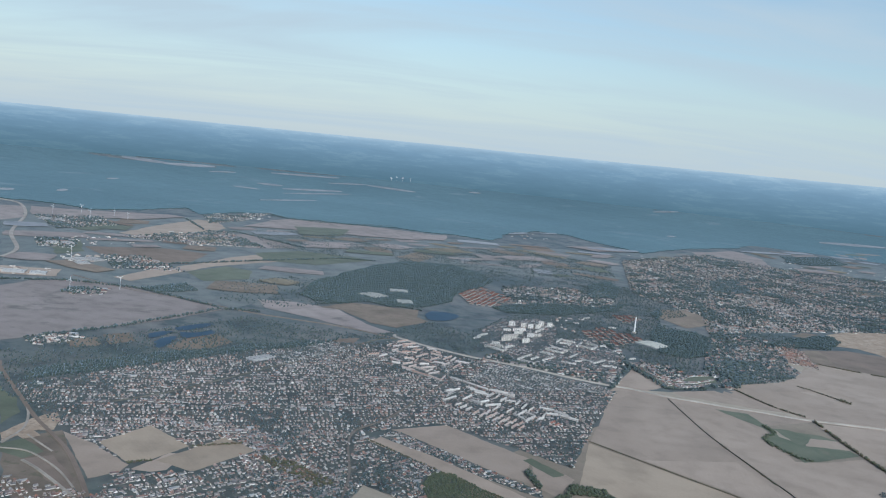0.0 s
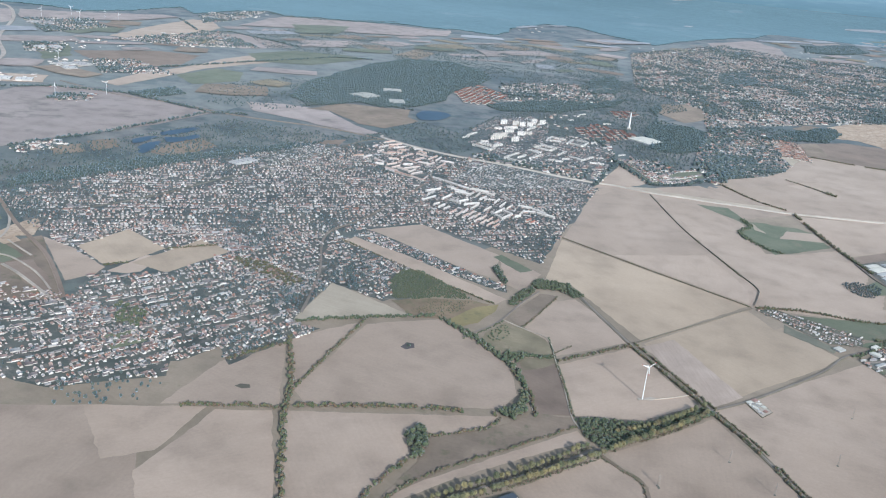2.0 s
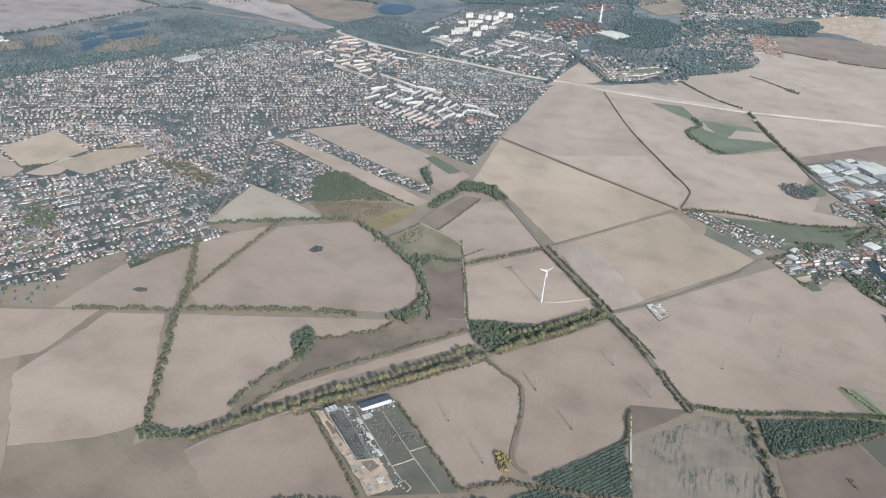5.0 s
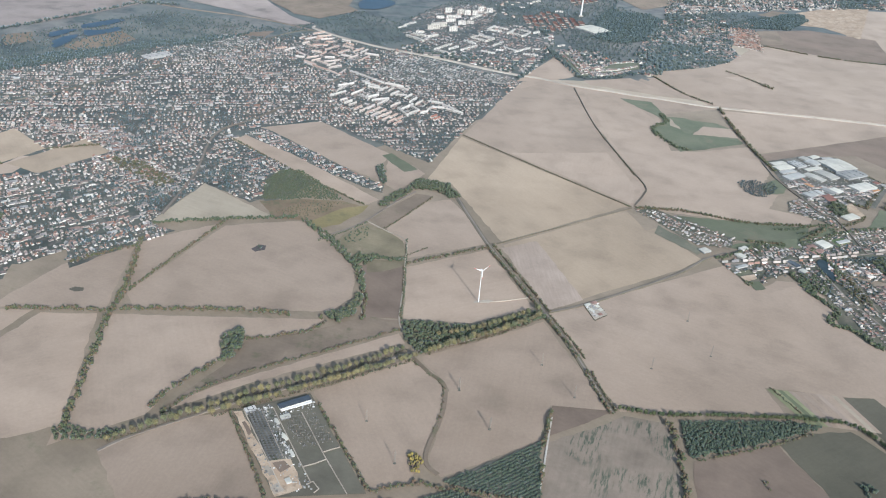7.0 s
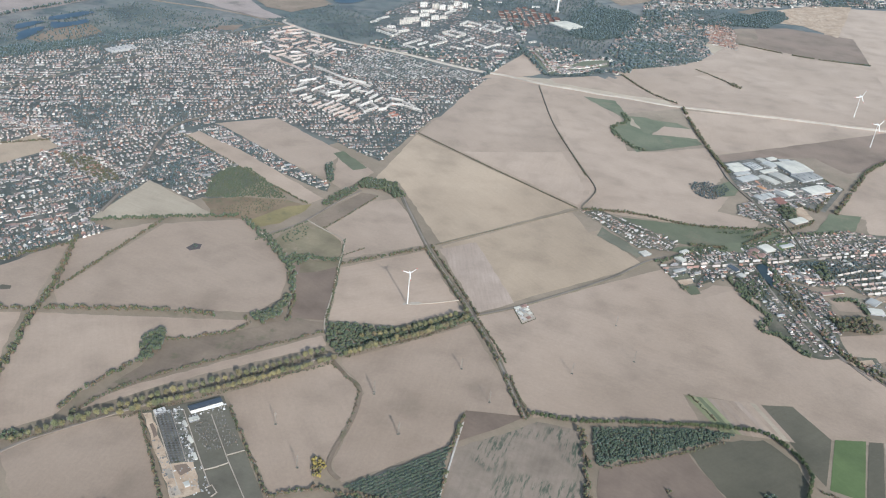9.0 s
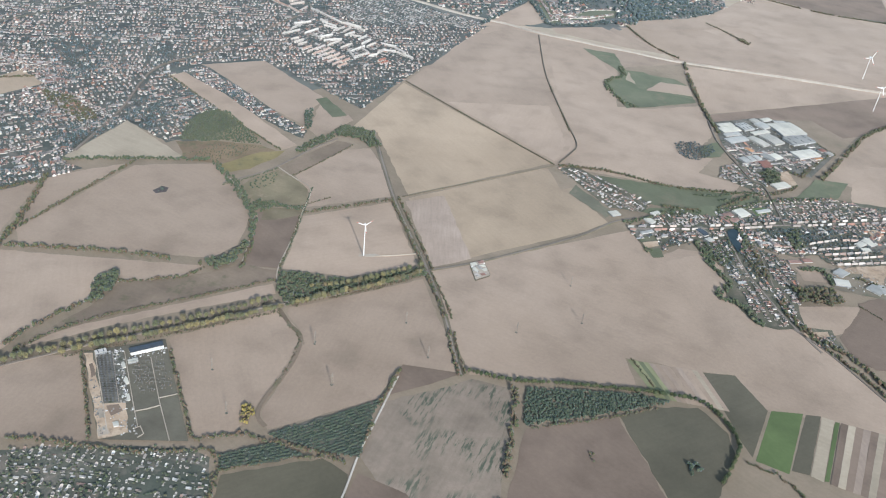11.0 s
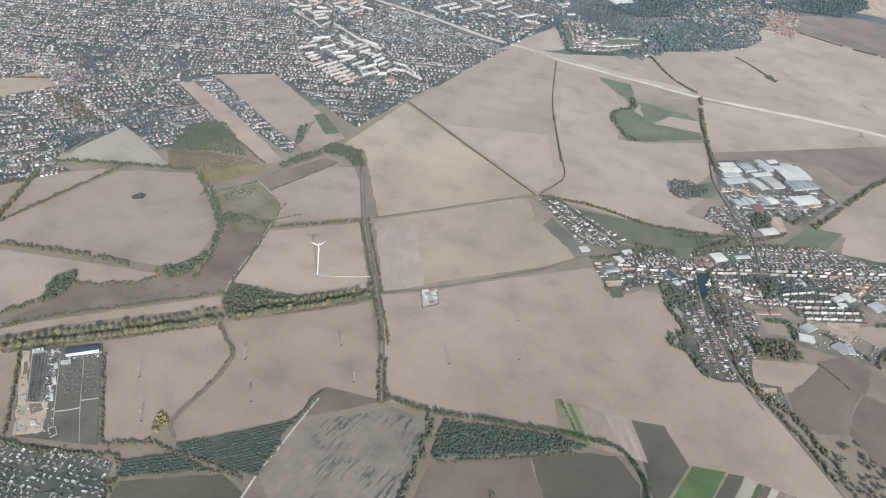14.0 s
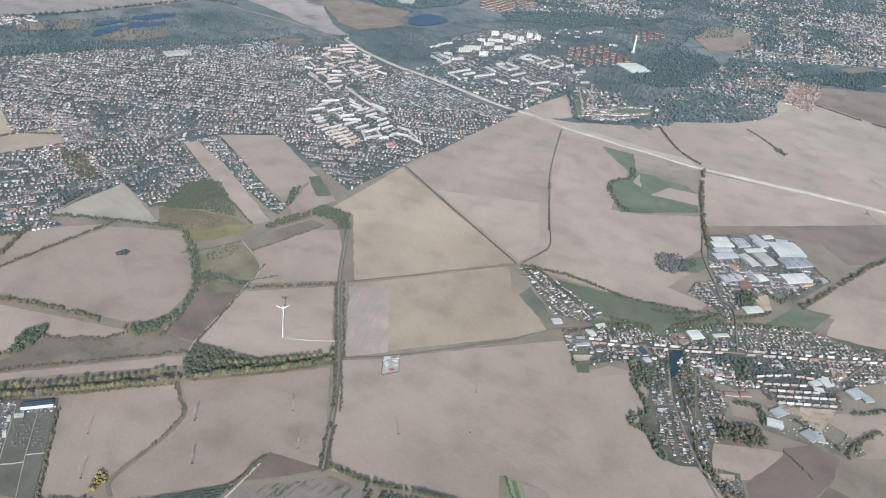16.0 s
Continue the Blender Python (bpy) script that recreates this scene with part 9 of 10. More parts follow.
row((70.8, 588.1), (77.5, 579.8), 1.5, 1.15, FLAT_ROOF, T2, "street front rows")
row((54.5, 609.4), (59.4, 618.2), 1.5, 1.15, FLAT_ROOF, T2, "street front rows")
row((57.9, 610.2), (66.1, 610.1), 1.5, 1.15, FLAT_ROOF, T2, "street front rows")
row((65.5, 604.4), (69.3, 613.6), 1.5, 1.15, FLAT_ROOF, T2, "street front rows")
row((69.5, 596.3), (73.6, 607), 1.5, 1.15, FLAT_ROOF, T2, "street front rows")
row((74, 591.5), (78.5, 600.9), 1.5, 1.15, FLAT_ROOF, T2, "street front rows")
row((79, 573.4), (83.5, 578.7), 1.5, 1.15, FLAT_ROOF, T2, "street front rows")
row((83.4, 582.4), (86.9, 590.9), 1.5, 1.15, FLAT_ROOF, T2, "street front rows")
row((86.6, 588.1), (94.8, 589.6), 1.5, 1.15, FLAT_ROOF, T2, "street front rows")
row((96.2, 588), (101.8, 584.2), 1.5, 1.15, FLAT_ROOF, T2, "street front rows")
row((102.2, 584.4), (108.4, 581.1), 1.5, 1.15, FLAT_ROOF, T2, "street front rows")
row((24.6, 581.5), (28.8, 588.3), 1.5, 1.15, FLAT_ROOF, T2, "street front rows")
row((20.9, 585.7), (24.8, 591), 1.5, 1.15, FLAT_ROOF, T2, "street front rows")
row((28.3, 577.3), (32.5, 584), 1.5, 1.15, FLAT_ROOF, T2, "street front rows")
row((32.4, 603), (40.1, 595.7), 1.5, 1.15, FLAT_ROOF, T2, "street front rows")
row((33.1, 569.5), (37.1, 578.5), 1.6, 1.0, ROOF_BUFF, T1, "terraced rows")
row((37.6, 566), (41.6, 575), 1.6, 1.0, ROOF_BUFF, T1, "terraced rows")
row((42, 562.7), (46, 571.5), 1.6, 1.0, ROOF_BUFF, T1, "terraced rows")
row((46.3, 559.3), (50.4, 568), 1.6, 1.0, ROOF_BUFF, T1, "terraced rows")
row((50.6, 556), (54.7, 564.6), 1.6, 1.0, ROOF_BUFF, T1, "terraced rows")
row((54.8, 552.7), (58.9, 561.3), 1.6, 1.0, ROOF_BUFF, T1, "terraced rows")
row((59, 549.5), (63.1, 557.9), 1.6, 1.0, ROOF_BUFF, T1, "terraced rows")
row((63.1, 546.3), (67.2, 554.7), 1.6, 1.0, ROOF_BUFF, T1, "terraced rows")
row((42.2, 574), (45.6, 582.7), 1.6, 1.0, ROOF_BUFF, T1, "terraced rows")
row((46.6, 570.3), (50, 578.9), 1.6, 1.0, ROOF_BUFF, T1, "terraced rows")
row((50.9, 566.7), (54.4, 575.1), 1.6, 1.0, ROOF_BUFF, T1, "terraced rows")
row((55.2, 563), (58.7, 571.4), 1.6, 1.0, ROOF_BUFF, T1, "terraced rows")
row((59.5, 559.5), (63, 567.7), 1.6, 1.0, ROOF_BUFF, T1, "terraced rows")
row((63.7, 555.9), (67.2, 564.1), 1.6, 1.0, ROOF_BUFF, T1, "terraced rows")
row((86.6, 566.8), (90.4, 572.7), 1.8, 1.1, ROOF_RED, "terraced row with a bright red roof", "terraced rows")
row((89, 562.5), (92.8, 568.3), 1.8, 1.1, ROOF_RED, "terraced row with a bright red roof", "terraced rows")
block((67.5, 819.8), (77.8, 827.8), 1.6, 4.4)
block((70.1, 830.9), (83.9, 839.4), 1.6, 4.4)
block((88, 819.5), (95, 824.9), 1.6, 4.8)
block((49.6, 788), (66.2, 773.6), 1.5, 1.87)
block((66.2, 773.6), (70.5, 783), 1.5, 1.87)
block((55.3, 796.7), (67.1, 790.8), 1.5, 1.87)
block((57.3, 804.8), (64.8, 806.2), 1.5, 1.87)
block((69.9, 790.6), (78.1, 798.9), 1.5, 2.04)
block((79.9, 901.6), (86.5, 904.4), 1.6, 4.8)
block((92.7, 899.1), (99.3, 901.9), 1.6, 4.8)
block((100.3, 897.6), (105.9, 899.6), 1.6, 4.8)
block((82.9, 859.2), (91.8, 863.8), 1.6, 3.2)
block((95.4, 851.3), (102.2, 854.3), 1.6, 4)
block((108.4, 899.1), (114, 901.1), 1.6, 4.8)
block((114, 918.3), (119.6, 920.3), 1.6, 5.2)
block((123.1, 915.4), (128.8, 917.4), 1.6, 5.2)
block((103.4, 859.4), (110.7, 860.4), 1.6, 2.8)
block((72.6, 871.6), (80.1, 872.7), 1.5, 2.55)
block((107.3, 877.9), (117.2, 898), 1.5, 2.21)
block((82.7, 876.6), (96.6, 882.9), 1.6, 2.8)
block((78.3, 747.6), (92.2, 771.4), 1.5, 1.7)
block((79.6, 746.7), (91.8, 737.1), 1.5, 1.7)
block((92.2, 737.4), (97, 744.5), 1.5, 1.7)
block((90.9, 753.1), (98.4, 764.3), 1.5, 1.7)
block((101.4, 753.2), (114.9, 772.5), 1.5, 1.7)
block((103.1, 787.3), (113.7, 779.4), 1.5, 1.7)
block((109.3, 802.1), (115.4, 808.7), 1.5, 1.7)
block((111, 799.3), (123.5, 792.5), 1.5, 1.7)
block((116.4, 813.7), (130.3, 805.5), 1.5, 1.7)
block((124.4, 793.1), (130.7, 803.8), 1.5, 1.7)
block((124.6, 839.2), (131.9, 855.8), 1.5, 1.7)
block((127.4, 836.9), (138.6, 836.8), 1.5, 1.7)
block((132.7, 852), (143.9, 847.2), 1.5, 1.7)
block((143.9, 830.1), (151.5, 848.7), 1.5, 1.7)
block((145.5, 833.4), (157.8, 823.8), 1.5, 1.7)
block((158.2, 824.2), (166.3, 840.6), 1.5, 1.7)
block((156.3, 850.1), (166.5, 842.8), 1.5, 1.7)
block((169.6, 840.9), (175.2, 847.2), 1.5, 1.7)
block((130, 778.2), (139.2, 794.6), 1.5, 1.36)
block((132.5, 764.9), (139, 766), 1.5, 1.36)
block((140.4, 776.3), (150.6, 765.1), 1.5, 1.36)
block((151.1, 765.2), (163, 781.1), 1.5, 1.53)
block((157, 758.9), (170, 757.5), 1.5, 1.36)
block((166.2, 778.2), (172.5, 780.9), 1.5, 1.19)
block((119.1, 757.4), (126, 755), 1.5, 1.19)
block((125.5, 752.8), (131.5, 753.5), 1.5, 1.19)
block((179.5, 824.3), (188.7, 835.1), 1.5, 1.19)
block((190.3, 799.2), (197, 803.9), 1.5, 1.19)
block((209.3, 774.8), (214.4, 774.8), 1.5, 1.02)
block((213.3, 767.3), (219.2, 767.9), 1.5, 1.02)
block((217.3, 759.9), (222.9, 762.1), 1.5, 1.02)
block((220.9, 750.8), (227.7, 755.4), 1.5, 1.02)
block((44.2, 829.1), (53.8, 843.8), 1.5, 1.36)
block((40, 816.6), (46.3, 826.1), 1.5, 1.36)
block((197.8, 950.7), (206.1, 952.2), 1.5, 1.36)
block((175.1, 991), (184, 1001.1), 1.5, 1.36)
estate(ESTATES[2], -0.3, 4.6, 5.0, ROOF_RED, "housing row with a bright red tiled roof", "red roofed rows", 3, share=0.75, single=False, w=1.8)
estate(ESTATES[3], 0.1, 4.6, 5.0, ROOF_RED, "housing row with a bright red tiled roof", "red roofed rows", 4, share=0.75, single=False, w=1.8)
estate(ESTATES[4], 0.1, 4.6, 5.0, ROOF_RED, "housing row with a bright red tiled roof", "red roofed rows", 5, share=0.75, single=False, w=1.8)
sheet("village_green", ESTATES[5], MEADOW, 0.5, "green meadow between rows of new houses", "ground", wave=0)
for i, (line, gap) in enumerate(EDGE_STREETS):
    rng_b = random.Random(500 + i)
    spots = [(x + rng_b.uniform(-0.3, 0.3), y + rng_b.uniform(-0.3, 0.3), gz(x, y) + 0.5, a + math.pi / 2 * (k % 2), (0.75, rng_b.uniform(0.7, 1.0), 0.8), rng_b.choice((0, 1, 3))) for k, (x, y, a) in enumerate(along(line, gap))]
    bulk("edge_houses", HOUSES, spots, [PLASTER_WALL, ROOF], "row of small new houses at the edge of town", "houses")
homes, court = fill_town("court", ESTATES[6], -0.3, 1.7, 2.6, 0.7, 0.4, 33, "", 0.1, avoid=False)
bulk("edge_houses", HOUSES, homes, [PLASTER_WALL, ROOF_CLAY], "small new houses with clay red roofs", "houses")
bulk("court_trees", PLAIN_CROWNS, court, LEAF, "small green trees between new houses", "trees")

sheet("estate_ground", ESTATES[8], VILLAGE_SOIL, 0.3, "green courts between low housing rows", "ground", wave=0)
homes, court = fill_town("court", ESTATES[8], 0.36, 1.3, 1.9, 0.34, 0.6, 31, "", 0.1, avoid=False)
bulk("court_sheds", HOUSES, homes, [PLASTER_WALL, ROOF], "small sheds and garages between low housing rows", "sheds")
bulk("court_trees", BUSH_CROWNS, court, LEAF, "small green trees between low housing rows", "trees")
row((336.4, 396.9), (339.6, 398.6), 0.7, 0.42, VILLAGE_ROW, "low cream housing row at the village edge", "village rows")
row((340.5, 399.1), (343.7, 400.8), 0.7, 0.42, VILLAGE_ROW, "low cream housing row at the village edge", "village rows")
rng_s = random.Random(12)
for side in (-1, 1):
    left_over = 0.0
    for x, y, a in along(LANES[0], 0.5):
        left_over -= 0.5
        if left_over > 0:
            continue
        span = rng_s.uniform(1.6, 4.2)
        left_over = span + rng_s.choice((0.5, 1.2, 2.4, 4.0))
        off = side * rng_s.uniform(1.35, 1.75)
        mx, my = x + math.cos(a) * span / 2 - math.sin(a) * off, y + math.sin(a) * span / 2 + math.cos(a) * off
        if any(inside((mx, my), lot[0]) for lot in VILLAGE_LOTS) or any(inside((mx, my), pond) for pond in LAKES) or min(abs(mx - 327.3), abs(mx - 295)) < 1.6:
            continue
        tiles, words = rng_s.choice(((ROOF_ONE, "tiled"), (BARN_ROOF, "faded brown tiled"), (VILLAGE_ROW, "pale"), (ROOF_ONE, "tiled"), (VILLAGE_ROW, "pale"), (GREY_ROOF, "grey")))
        row((mx - math.cos(a) * span / 2, my - math.sin(a) * span / 2), (mx + math.cos(a) * span / 2, my + math.sin(a) * span / 2), rng_s.uniform(0.6, 0.85), rng_s.uniform(0.36, 0.5), tiles, "joined village houses on the street with a %s roof" % words, "street houses")
row((344.7, 401.2), (347.9, 402.9), 0.7, 0.42, VILLAGE_ROW, "low cream housing row at the village edge", "village rows")
row((348.8, 403.4), (352.1, 405.1), 0.7, 0.42, VILLAGE_ROW, "low cream housing row at the village edge", "village rows")
row((355.1, 405.5), (358.6, 406.2), 0.7, 0.42, VILLAGE_ROW, "low cream housing row at the village edge", "village rows")
row((359.6, 406.4), (363.1, 407.2), 0.7, 0.42, VILLAGE_ROW, "low cream housing row at the village edge", "village rows")
row((339.4, 392.2), (342.6, 393.5), 0.7, 0.42, VILLAGE_ROW, "low cream housing row at the village edge", "village rows")
row((343.6, 393.8), (346.8, 395), 0.7, 0.42, VILLAGE_ROW, "low cream housing row at the village edge", "village rows")
row((347.8, 395.4), (351, 396.6), 0.7, 0.42, VILLAGE_ROW, "low cream housing row at the village edge", "village rows")
row((352, 397), (355.2, 398.2), 0.7, 0.42, VILLAGE_ROW, "low cream housing row at the village edge", "village rows")
row((356.2, 398.5), (359.5, 399.8), 0.7, 0.42, VILLAGE_ROW, "low cream housing row at the village edge", "village rows")
row((341.8, 388.4), (344.9, 389.4), 0.7, 0.42, VILLAGE_ROW, "low cream housing row at the village edge", "village rows")
row((345.8, 389.7), (348.9, 390.8), 0.7, 0.42, VILLAGE_ROW, "low cream housing row at the village edge", "village rows")
row((349.7, 391.1), (352.8, 392.2), 0.7, 0.42, VILLAGE_ROW, "low cream housing row at the village edge", "village rows")
row((353.7, 392.5), (356.8, 393.6), 0.7, 0.42, VILLAGE_ROW, "low cream housing row at the village edge", "village rows")
row((357.7, 393.9), (360.8, 395), 0.7, 0.42, VILLAGE_ROW, "low cream housing row at the village edge", "village rows")
row((361.7, 395.3), (364.8, 396.4), 0.7, 0.42, VILLAGE_ROW, "low cream housing row at the village edge", "village rows")
row((345.2, 385.1), (348.2, 386.2), 0.7, 0.42, VILLAGE_ROW, "low cream housing row at the village edge", "village rows")
row((349.1, 386.5), (352.1, 387.6), 0.7, 0.42, VILLAGE_ROW, "low cream housing row at the village edge", "village rows")
row((353, 387.9), (356, 389), 0.7, 0.42, VILLAGE_ROW, "low cream housing row at the village edge", "village rows")
row((356.9, 389.3), (359.9, 390.4), 0.7, 0.42, VILLAGE_ROW, "low cream housing row at the village edge", "village rows")
row((360.8, 390.7), (363.9, 391.8), 0.7, 0.42, VILLAGE_ROW, "low cream housing row at the village edge", "village rows")
row((364.7, 392.1), (367.8, 393.2), 0.7, 0.42, VILLAGE_ROW, "low cream housing row at the village edge", "village rows")
row((368.7, 393.5), (371.7, 394.7), 0.7, 0.42, VILLAGE_ROW, "low cream housing row at the village edge", "village rows")
row((345.5, 380.4), (348.5, 381.4), 0.7, 0.42, VILLAGE_ROW, "low cream housing row at the village edge", "village rows")
row((349.3, 381.7), (352.3, 382.6), 0.7, 0.42, VILLAGE_ROW, "low cream housing row at the village edge", "village rows")
row((353.2, 382.9), (356.2, 383.9), 0.7, 0.42, VILLAGE_ROW, "low cream housing row at the village edge", "village rows")
row((357, 384.2), (360, 385.2), 0.7, 0.42, VILLAGE_ROW, "low cream housing row at the village edge", "village rows")
row((360.9, 385.4), (363.9, 386.4), 0.7, 0.42, VILLAGE_ROW, "low cream housing row at the village edge", "village rows")
row((364.8, 386.7), (367.8, 387.7), 0.7, 0.42, VILLAGE_ROW, "low cream housing row at the village edge", "village rows")
row((368.6, 388), (371.7, 389), 0.7, 0.42, VILLAGE_ROW, "low cream housing row at the village edge", "village rows")
row((336.7, 393.2), (338.7, 393.5), 0.7, 0.42, VILLAGE_ROW, "low cream housing row at the village edge", "village rows")


def chimney(x, y, h):
    root = new("chimney_stack")
    root.location = (x, y, 0.2)
    tagged(root, "tall white chimney stack of a heating plant", "chimney")
    bm = bmesh.new()
    bmesh.ops.create_cone(bm, segments=14, radius1=1.0, radius2=0.65, depth=h, cap_ends=True, matrix=Matrix.Translation((0, 0, h / 2)))
    part("shaft", bm, WHITE_STEEL, root)
    bm = bmesh.new()
    bmesh.ops.create_cone(bm, segments=14, radius1=0.85, radius2=0.85, depth=0.8, cap_ends=True, matrix=Matrix.Translation((0, 0, h)))
    part("collar", bm, GALV, root)
    bm = bmesh.new()
    bmesh.ops.create_cube(bm, size=1, matrix=Matrix.Translation((0, 0, 0.8)) @ Matrix.Diagonal((4, 4, 1.6, 1)))
    part("plinth", bm, PANEL_WALL, root)


chimney(*[(224.6, 938.2)][0], 19.0)

# ---- substation ----
SUBST_GRASS = land("yard_grass", (0.108, 0.1, 0.075), (0.15, 0.136, 0.103), 0.3, patch=0.06, stain=0.3)
sheet("substation_ground", [(38.4, 241.4), (63.3, 254.8), (89.9, 207.7), (62, 202.6)], SUBST_GRASS, 0.5, "grassy substation yard", "ground", wave=0)
sheet("substation_gravel", [(42.5, 241.3), (47.5, 244.1), (50.6, 246.4), (64.4, 220.4), (56.9, 217.6)], GRAVEL, 0.56, "grey gravel equipment yard", "ground", wave=0)
sheet("sandy_ground", [(38.8, 240.8), (41.6, 241.6), (56.3, 218), (63.4, 220.1), (69.9, 207.4), (62, 202.6)], SAND, 0.6, "bare orange sand of a building site", "ground", wave=0.5)
for i, outline in enumerate(([(55.6, 214.9), (56.9, 216.2), (59.7, 212.7), (58.5, 211.3)], [(57.9, 217.3), (61.5, 218.9), (64.2, 216.3), (61.5, 213.2)], [(59.8, 206.4), (61.6, 208.8), (64.5, 205.9), (61.8, 203.6)], [(43.2, 235.5), (44, 236.4), (47.8, 230.6), (47.1, 229.1)])):
    sheet("dug_earth", outline, SOIL_BROWN if i % 2 else TRACK, 0.64 + 0.01 * i, "patch of freshly dug earth", "ground", wave=0.4)
for line in ([(42, 242.4), (48.9, 230.9), (64.2, 205)], [(52, 244.8), (65.7, 220.7), (72.1, 209.9)], [(48, 243.6), (61.1, 220)], [(67.8, 216.8), (71.7, 219), (74.8, 221.3)], [(62.2, 243.9), (73.9, 223.1), (84, 206.6)], [(73.3, 224.7), (78.4, 227.9)], [(70.9, 209.3), (72.5, 210.8), (74.9, 207.8), (73.6, 205.8)]):
    ribbon("service_road", line, 0.3, TRACK, 0.75, "pale concrete service road")
hall([(53.3, 245.9), (62.9, 252.6), (64.3, 250.3), (54.7, 243.6)], 1.1, GLASS_DARK, "long control building with a dark roof", "control_building", wall=PANEL_WALL, lights=0)
hall([(54.5, 244.4), (64.1, 250.7), (64.9, 249.6), (55.3, 243.3)], 0.6, WHITE_STEEL, "low white annexe along the control building", "annexe", wall=WHITE_STEEL, lights=0)


def clutter(outline, n, seed, mats, label, low=0.15, high=0.7):
    """Crates, cabinets and machine parts strewn over a yard."""
    rng = random.Random(seed)
    xs, ys = [p[0] for p in outline], [p[1] for p in outline]
    shape = bmesh.new()
    bmesh.ops.create_cube(shape, size=1, matrix=Matrix.Translation((0, 0, 0.5)))
    bmesh.ops.bevel(shape, geom=shape.edges[:], offset=0.06, segments=1, affect="EDGES")
    box = [arrays(shape)]
    spots = []
    while len(spots) < n:
        p = (rng.uniform(min(xs), max(xs)), rng.uniform(min(ys), max(ys)))
        if inside(p, outline):
            spots.append((*p, 0.5, 0.22 + rng.choice((0, 1.57)), (rng.uniform(low, high), rng.uniform(low, high), rng.uniform(0.15, 0.5)), 0))
    bulk("yard_clutter", box, spots, mats, label, "equipment")




def far_works(outline, n, seed):
    """Sheds and yards of works on the far plain."""
    rng = random.Random(seed)
    xs, ys = [p[0] for p in outline], [p[1] for p in outline]
    spots = []
    while len(spots) < n:
        p = (rng.uniform(min(xs), max(xs)), rng.uniform(min(ys), max(ys)))
        if inside(p, outline):
            k = rng.uniform(0.6, 1.7)
            spots.append((*p, gz(*p) + 0.3, rng.uniform(0, 0.4), (k * rng.uniform(1.2, 3.0), k, rng.uniform(0.9, 1.5)), rng.choice((4, 4, 5, 0))))
    bulk("far_works", HOUSES, spots, [PLASTER_WALL, ROOF], "pale sheds and houses on the far plain", "buildings")


works_plots = []
works_plots.append(([(-685.2, 1457.8), (-609.3, 1489.2), (-551.5, 1396), (-598.6, 1313.6)], 22))
works_plots.append(([(-582.6, 1191.7), (-503.3, 1255.4), (-442.1, 1206.1), (-515.9, 1102.7)], 34))
works_plots.append(([(-491.6, 1067), (-440.3, 1083.5), (-410.7, 996.2), (-443.6, 979.2)], 26))
works_plots.append(([(-490.9, 930.2), (-439.8, 943), (-421, 903.6), (-463.8, 879.7)], 18))
works_plots.append(([(-502.6, 1392), (-361.5, 1394.6), (-304.8, 1281), (-378.7, 1239.2)], 30))
works_plots.append(([(-501.8, 1740.5), (-405.3, 1889.4), (-368.2, 1776.6), (-439.6, 1566.3)], 34))
works_plots.append(([(846.7, 2119.3), (1054.7, 1999.8), (932.3, 1760.9), (697.3, 1619.3)], 60))
works_plots.append(([(533.2, 1774.3), (692, 1848.5), (632.6, 1715.7), (509.8, 1653.4)], 24))
works_plots.append(([(-318.8, 642.8), (-294, 676.5), (-277.2, 659.4), (-300.6, 624.1)], 16))
works_plots.append(([(386.3, 1820.8), (500.3, 1881.9), (458.5, 1629.3), (355.5, 1611.3)], 36))
works_plots.append(([(156.8, 2080.3), (245.6, 2122.5), (259.4, 1997.8), (159, 1916.5)], 14))
works_plots.append(([(104.1, 969.9), (173.1, 987.9), (162.4, 878), (114.7, 881.8)], 16))
works_plots.append(([(205.6, 757.1), (234.4, 730.5), (218.8, 709.9), (203, 725.3)], 22))
for i, (outline, n) in enumerate(works_plots):
    far_works(outline, n, 400 + i)
clutter([(47.9, 244.2), (50.8, 246.2), (64.6, 220.4), (62.1, 219.1)], 110, 1, YARD_BITS, "white and grey cabinets crowded along a yard")
clutter([(42.5, 241.3), (50.6, 246.4), (51.6, 244.7), (43.8, 239.7)], 40, 2, YARD_BITS, "grey cabinets and cable drums on gravel")
clutter([(45.6, 229.9), (48.9, 230.9), (64.5, 205.1), (61.8, 203.6)], 40, 3, YARD_DARK, "pallets and pipes on bare sand")
clutter([(58.4, 215.7), (66.4, 219.5), (73.3, 206.8), (67.3, 205.1)], 40, 4, YARD_BITS, "pallets and machines on a building site")
clutter([(56.3, 240.1), (61.4, 243.7), (70.6, 227.5), (64.5, 225.7)], 110, 5, YARD_DARK, "small grey insulator stands on grass", 0.1, 0.35)
clutter([(63, 244.8), (66.6, 247.3), (76, 230.3), (71.8, 228.4)], 60, 6, YARD_DARK, "small grey insulator stands on grass", 0.1, 0.35)
clutter([(53.7, 243.3), (65.4, 250.6), (67.1, 248.1), (55.3, 241.2)], 30, 7, YARD_BITS, "vehicles and crates beside a long building", 0.2, 0.8)
clutter([(313.4, 538.5), (341, 555), (361, 557), (372.2, 529), (379, 514), (354.5, 483.7), (315.8, 483.3)], 380, 8, YARD_BITS, "parked cars and crates in the trading yards", 0.25, 0.8)
clutter([(338.6, 374.3), (351.2, 379.1), (363.2, 376.2), (374.6, 370.1), (380.5, 360.8), (372.9, 354.9), (359.2, 356.3), (339.3, 359.9)], 90, 10, YARD_BITS, "farm machines and pallets in a yard", 0.25, 0.9)
clutter([(170.8, 334.8), (176.6, 339), (179.7, 328.6), (174.3, 324.2)], 22, 9, YARD_BITS, "pale containers and pallets on depot gravel", 0.3, 0.8)
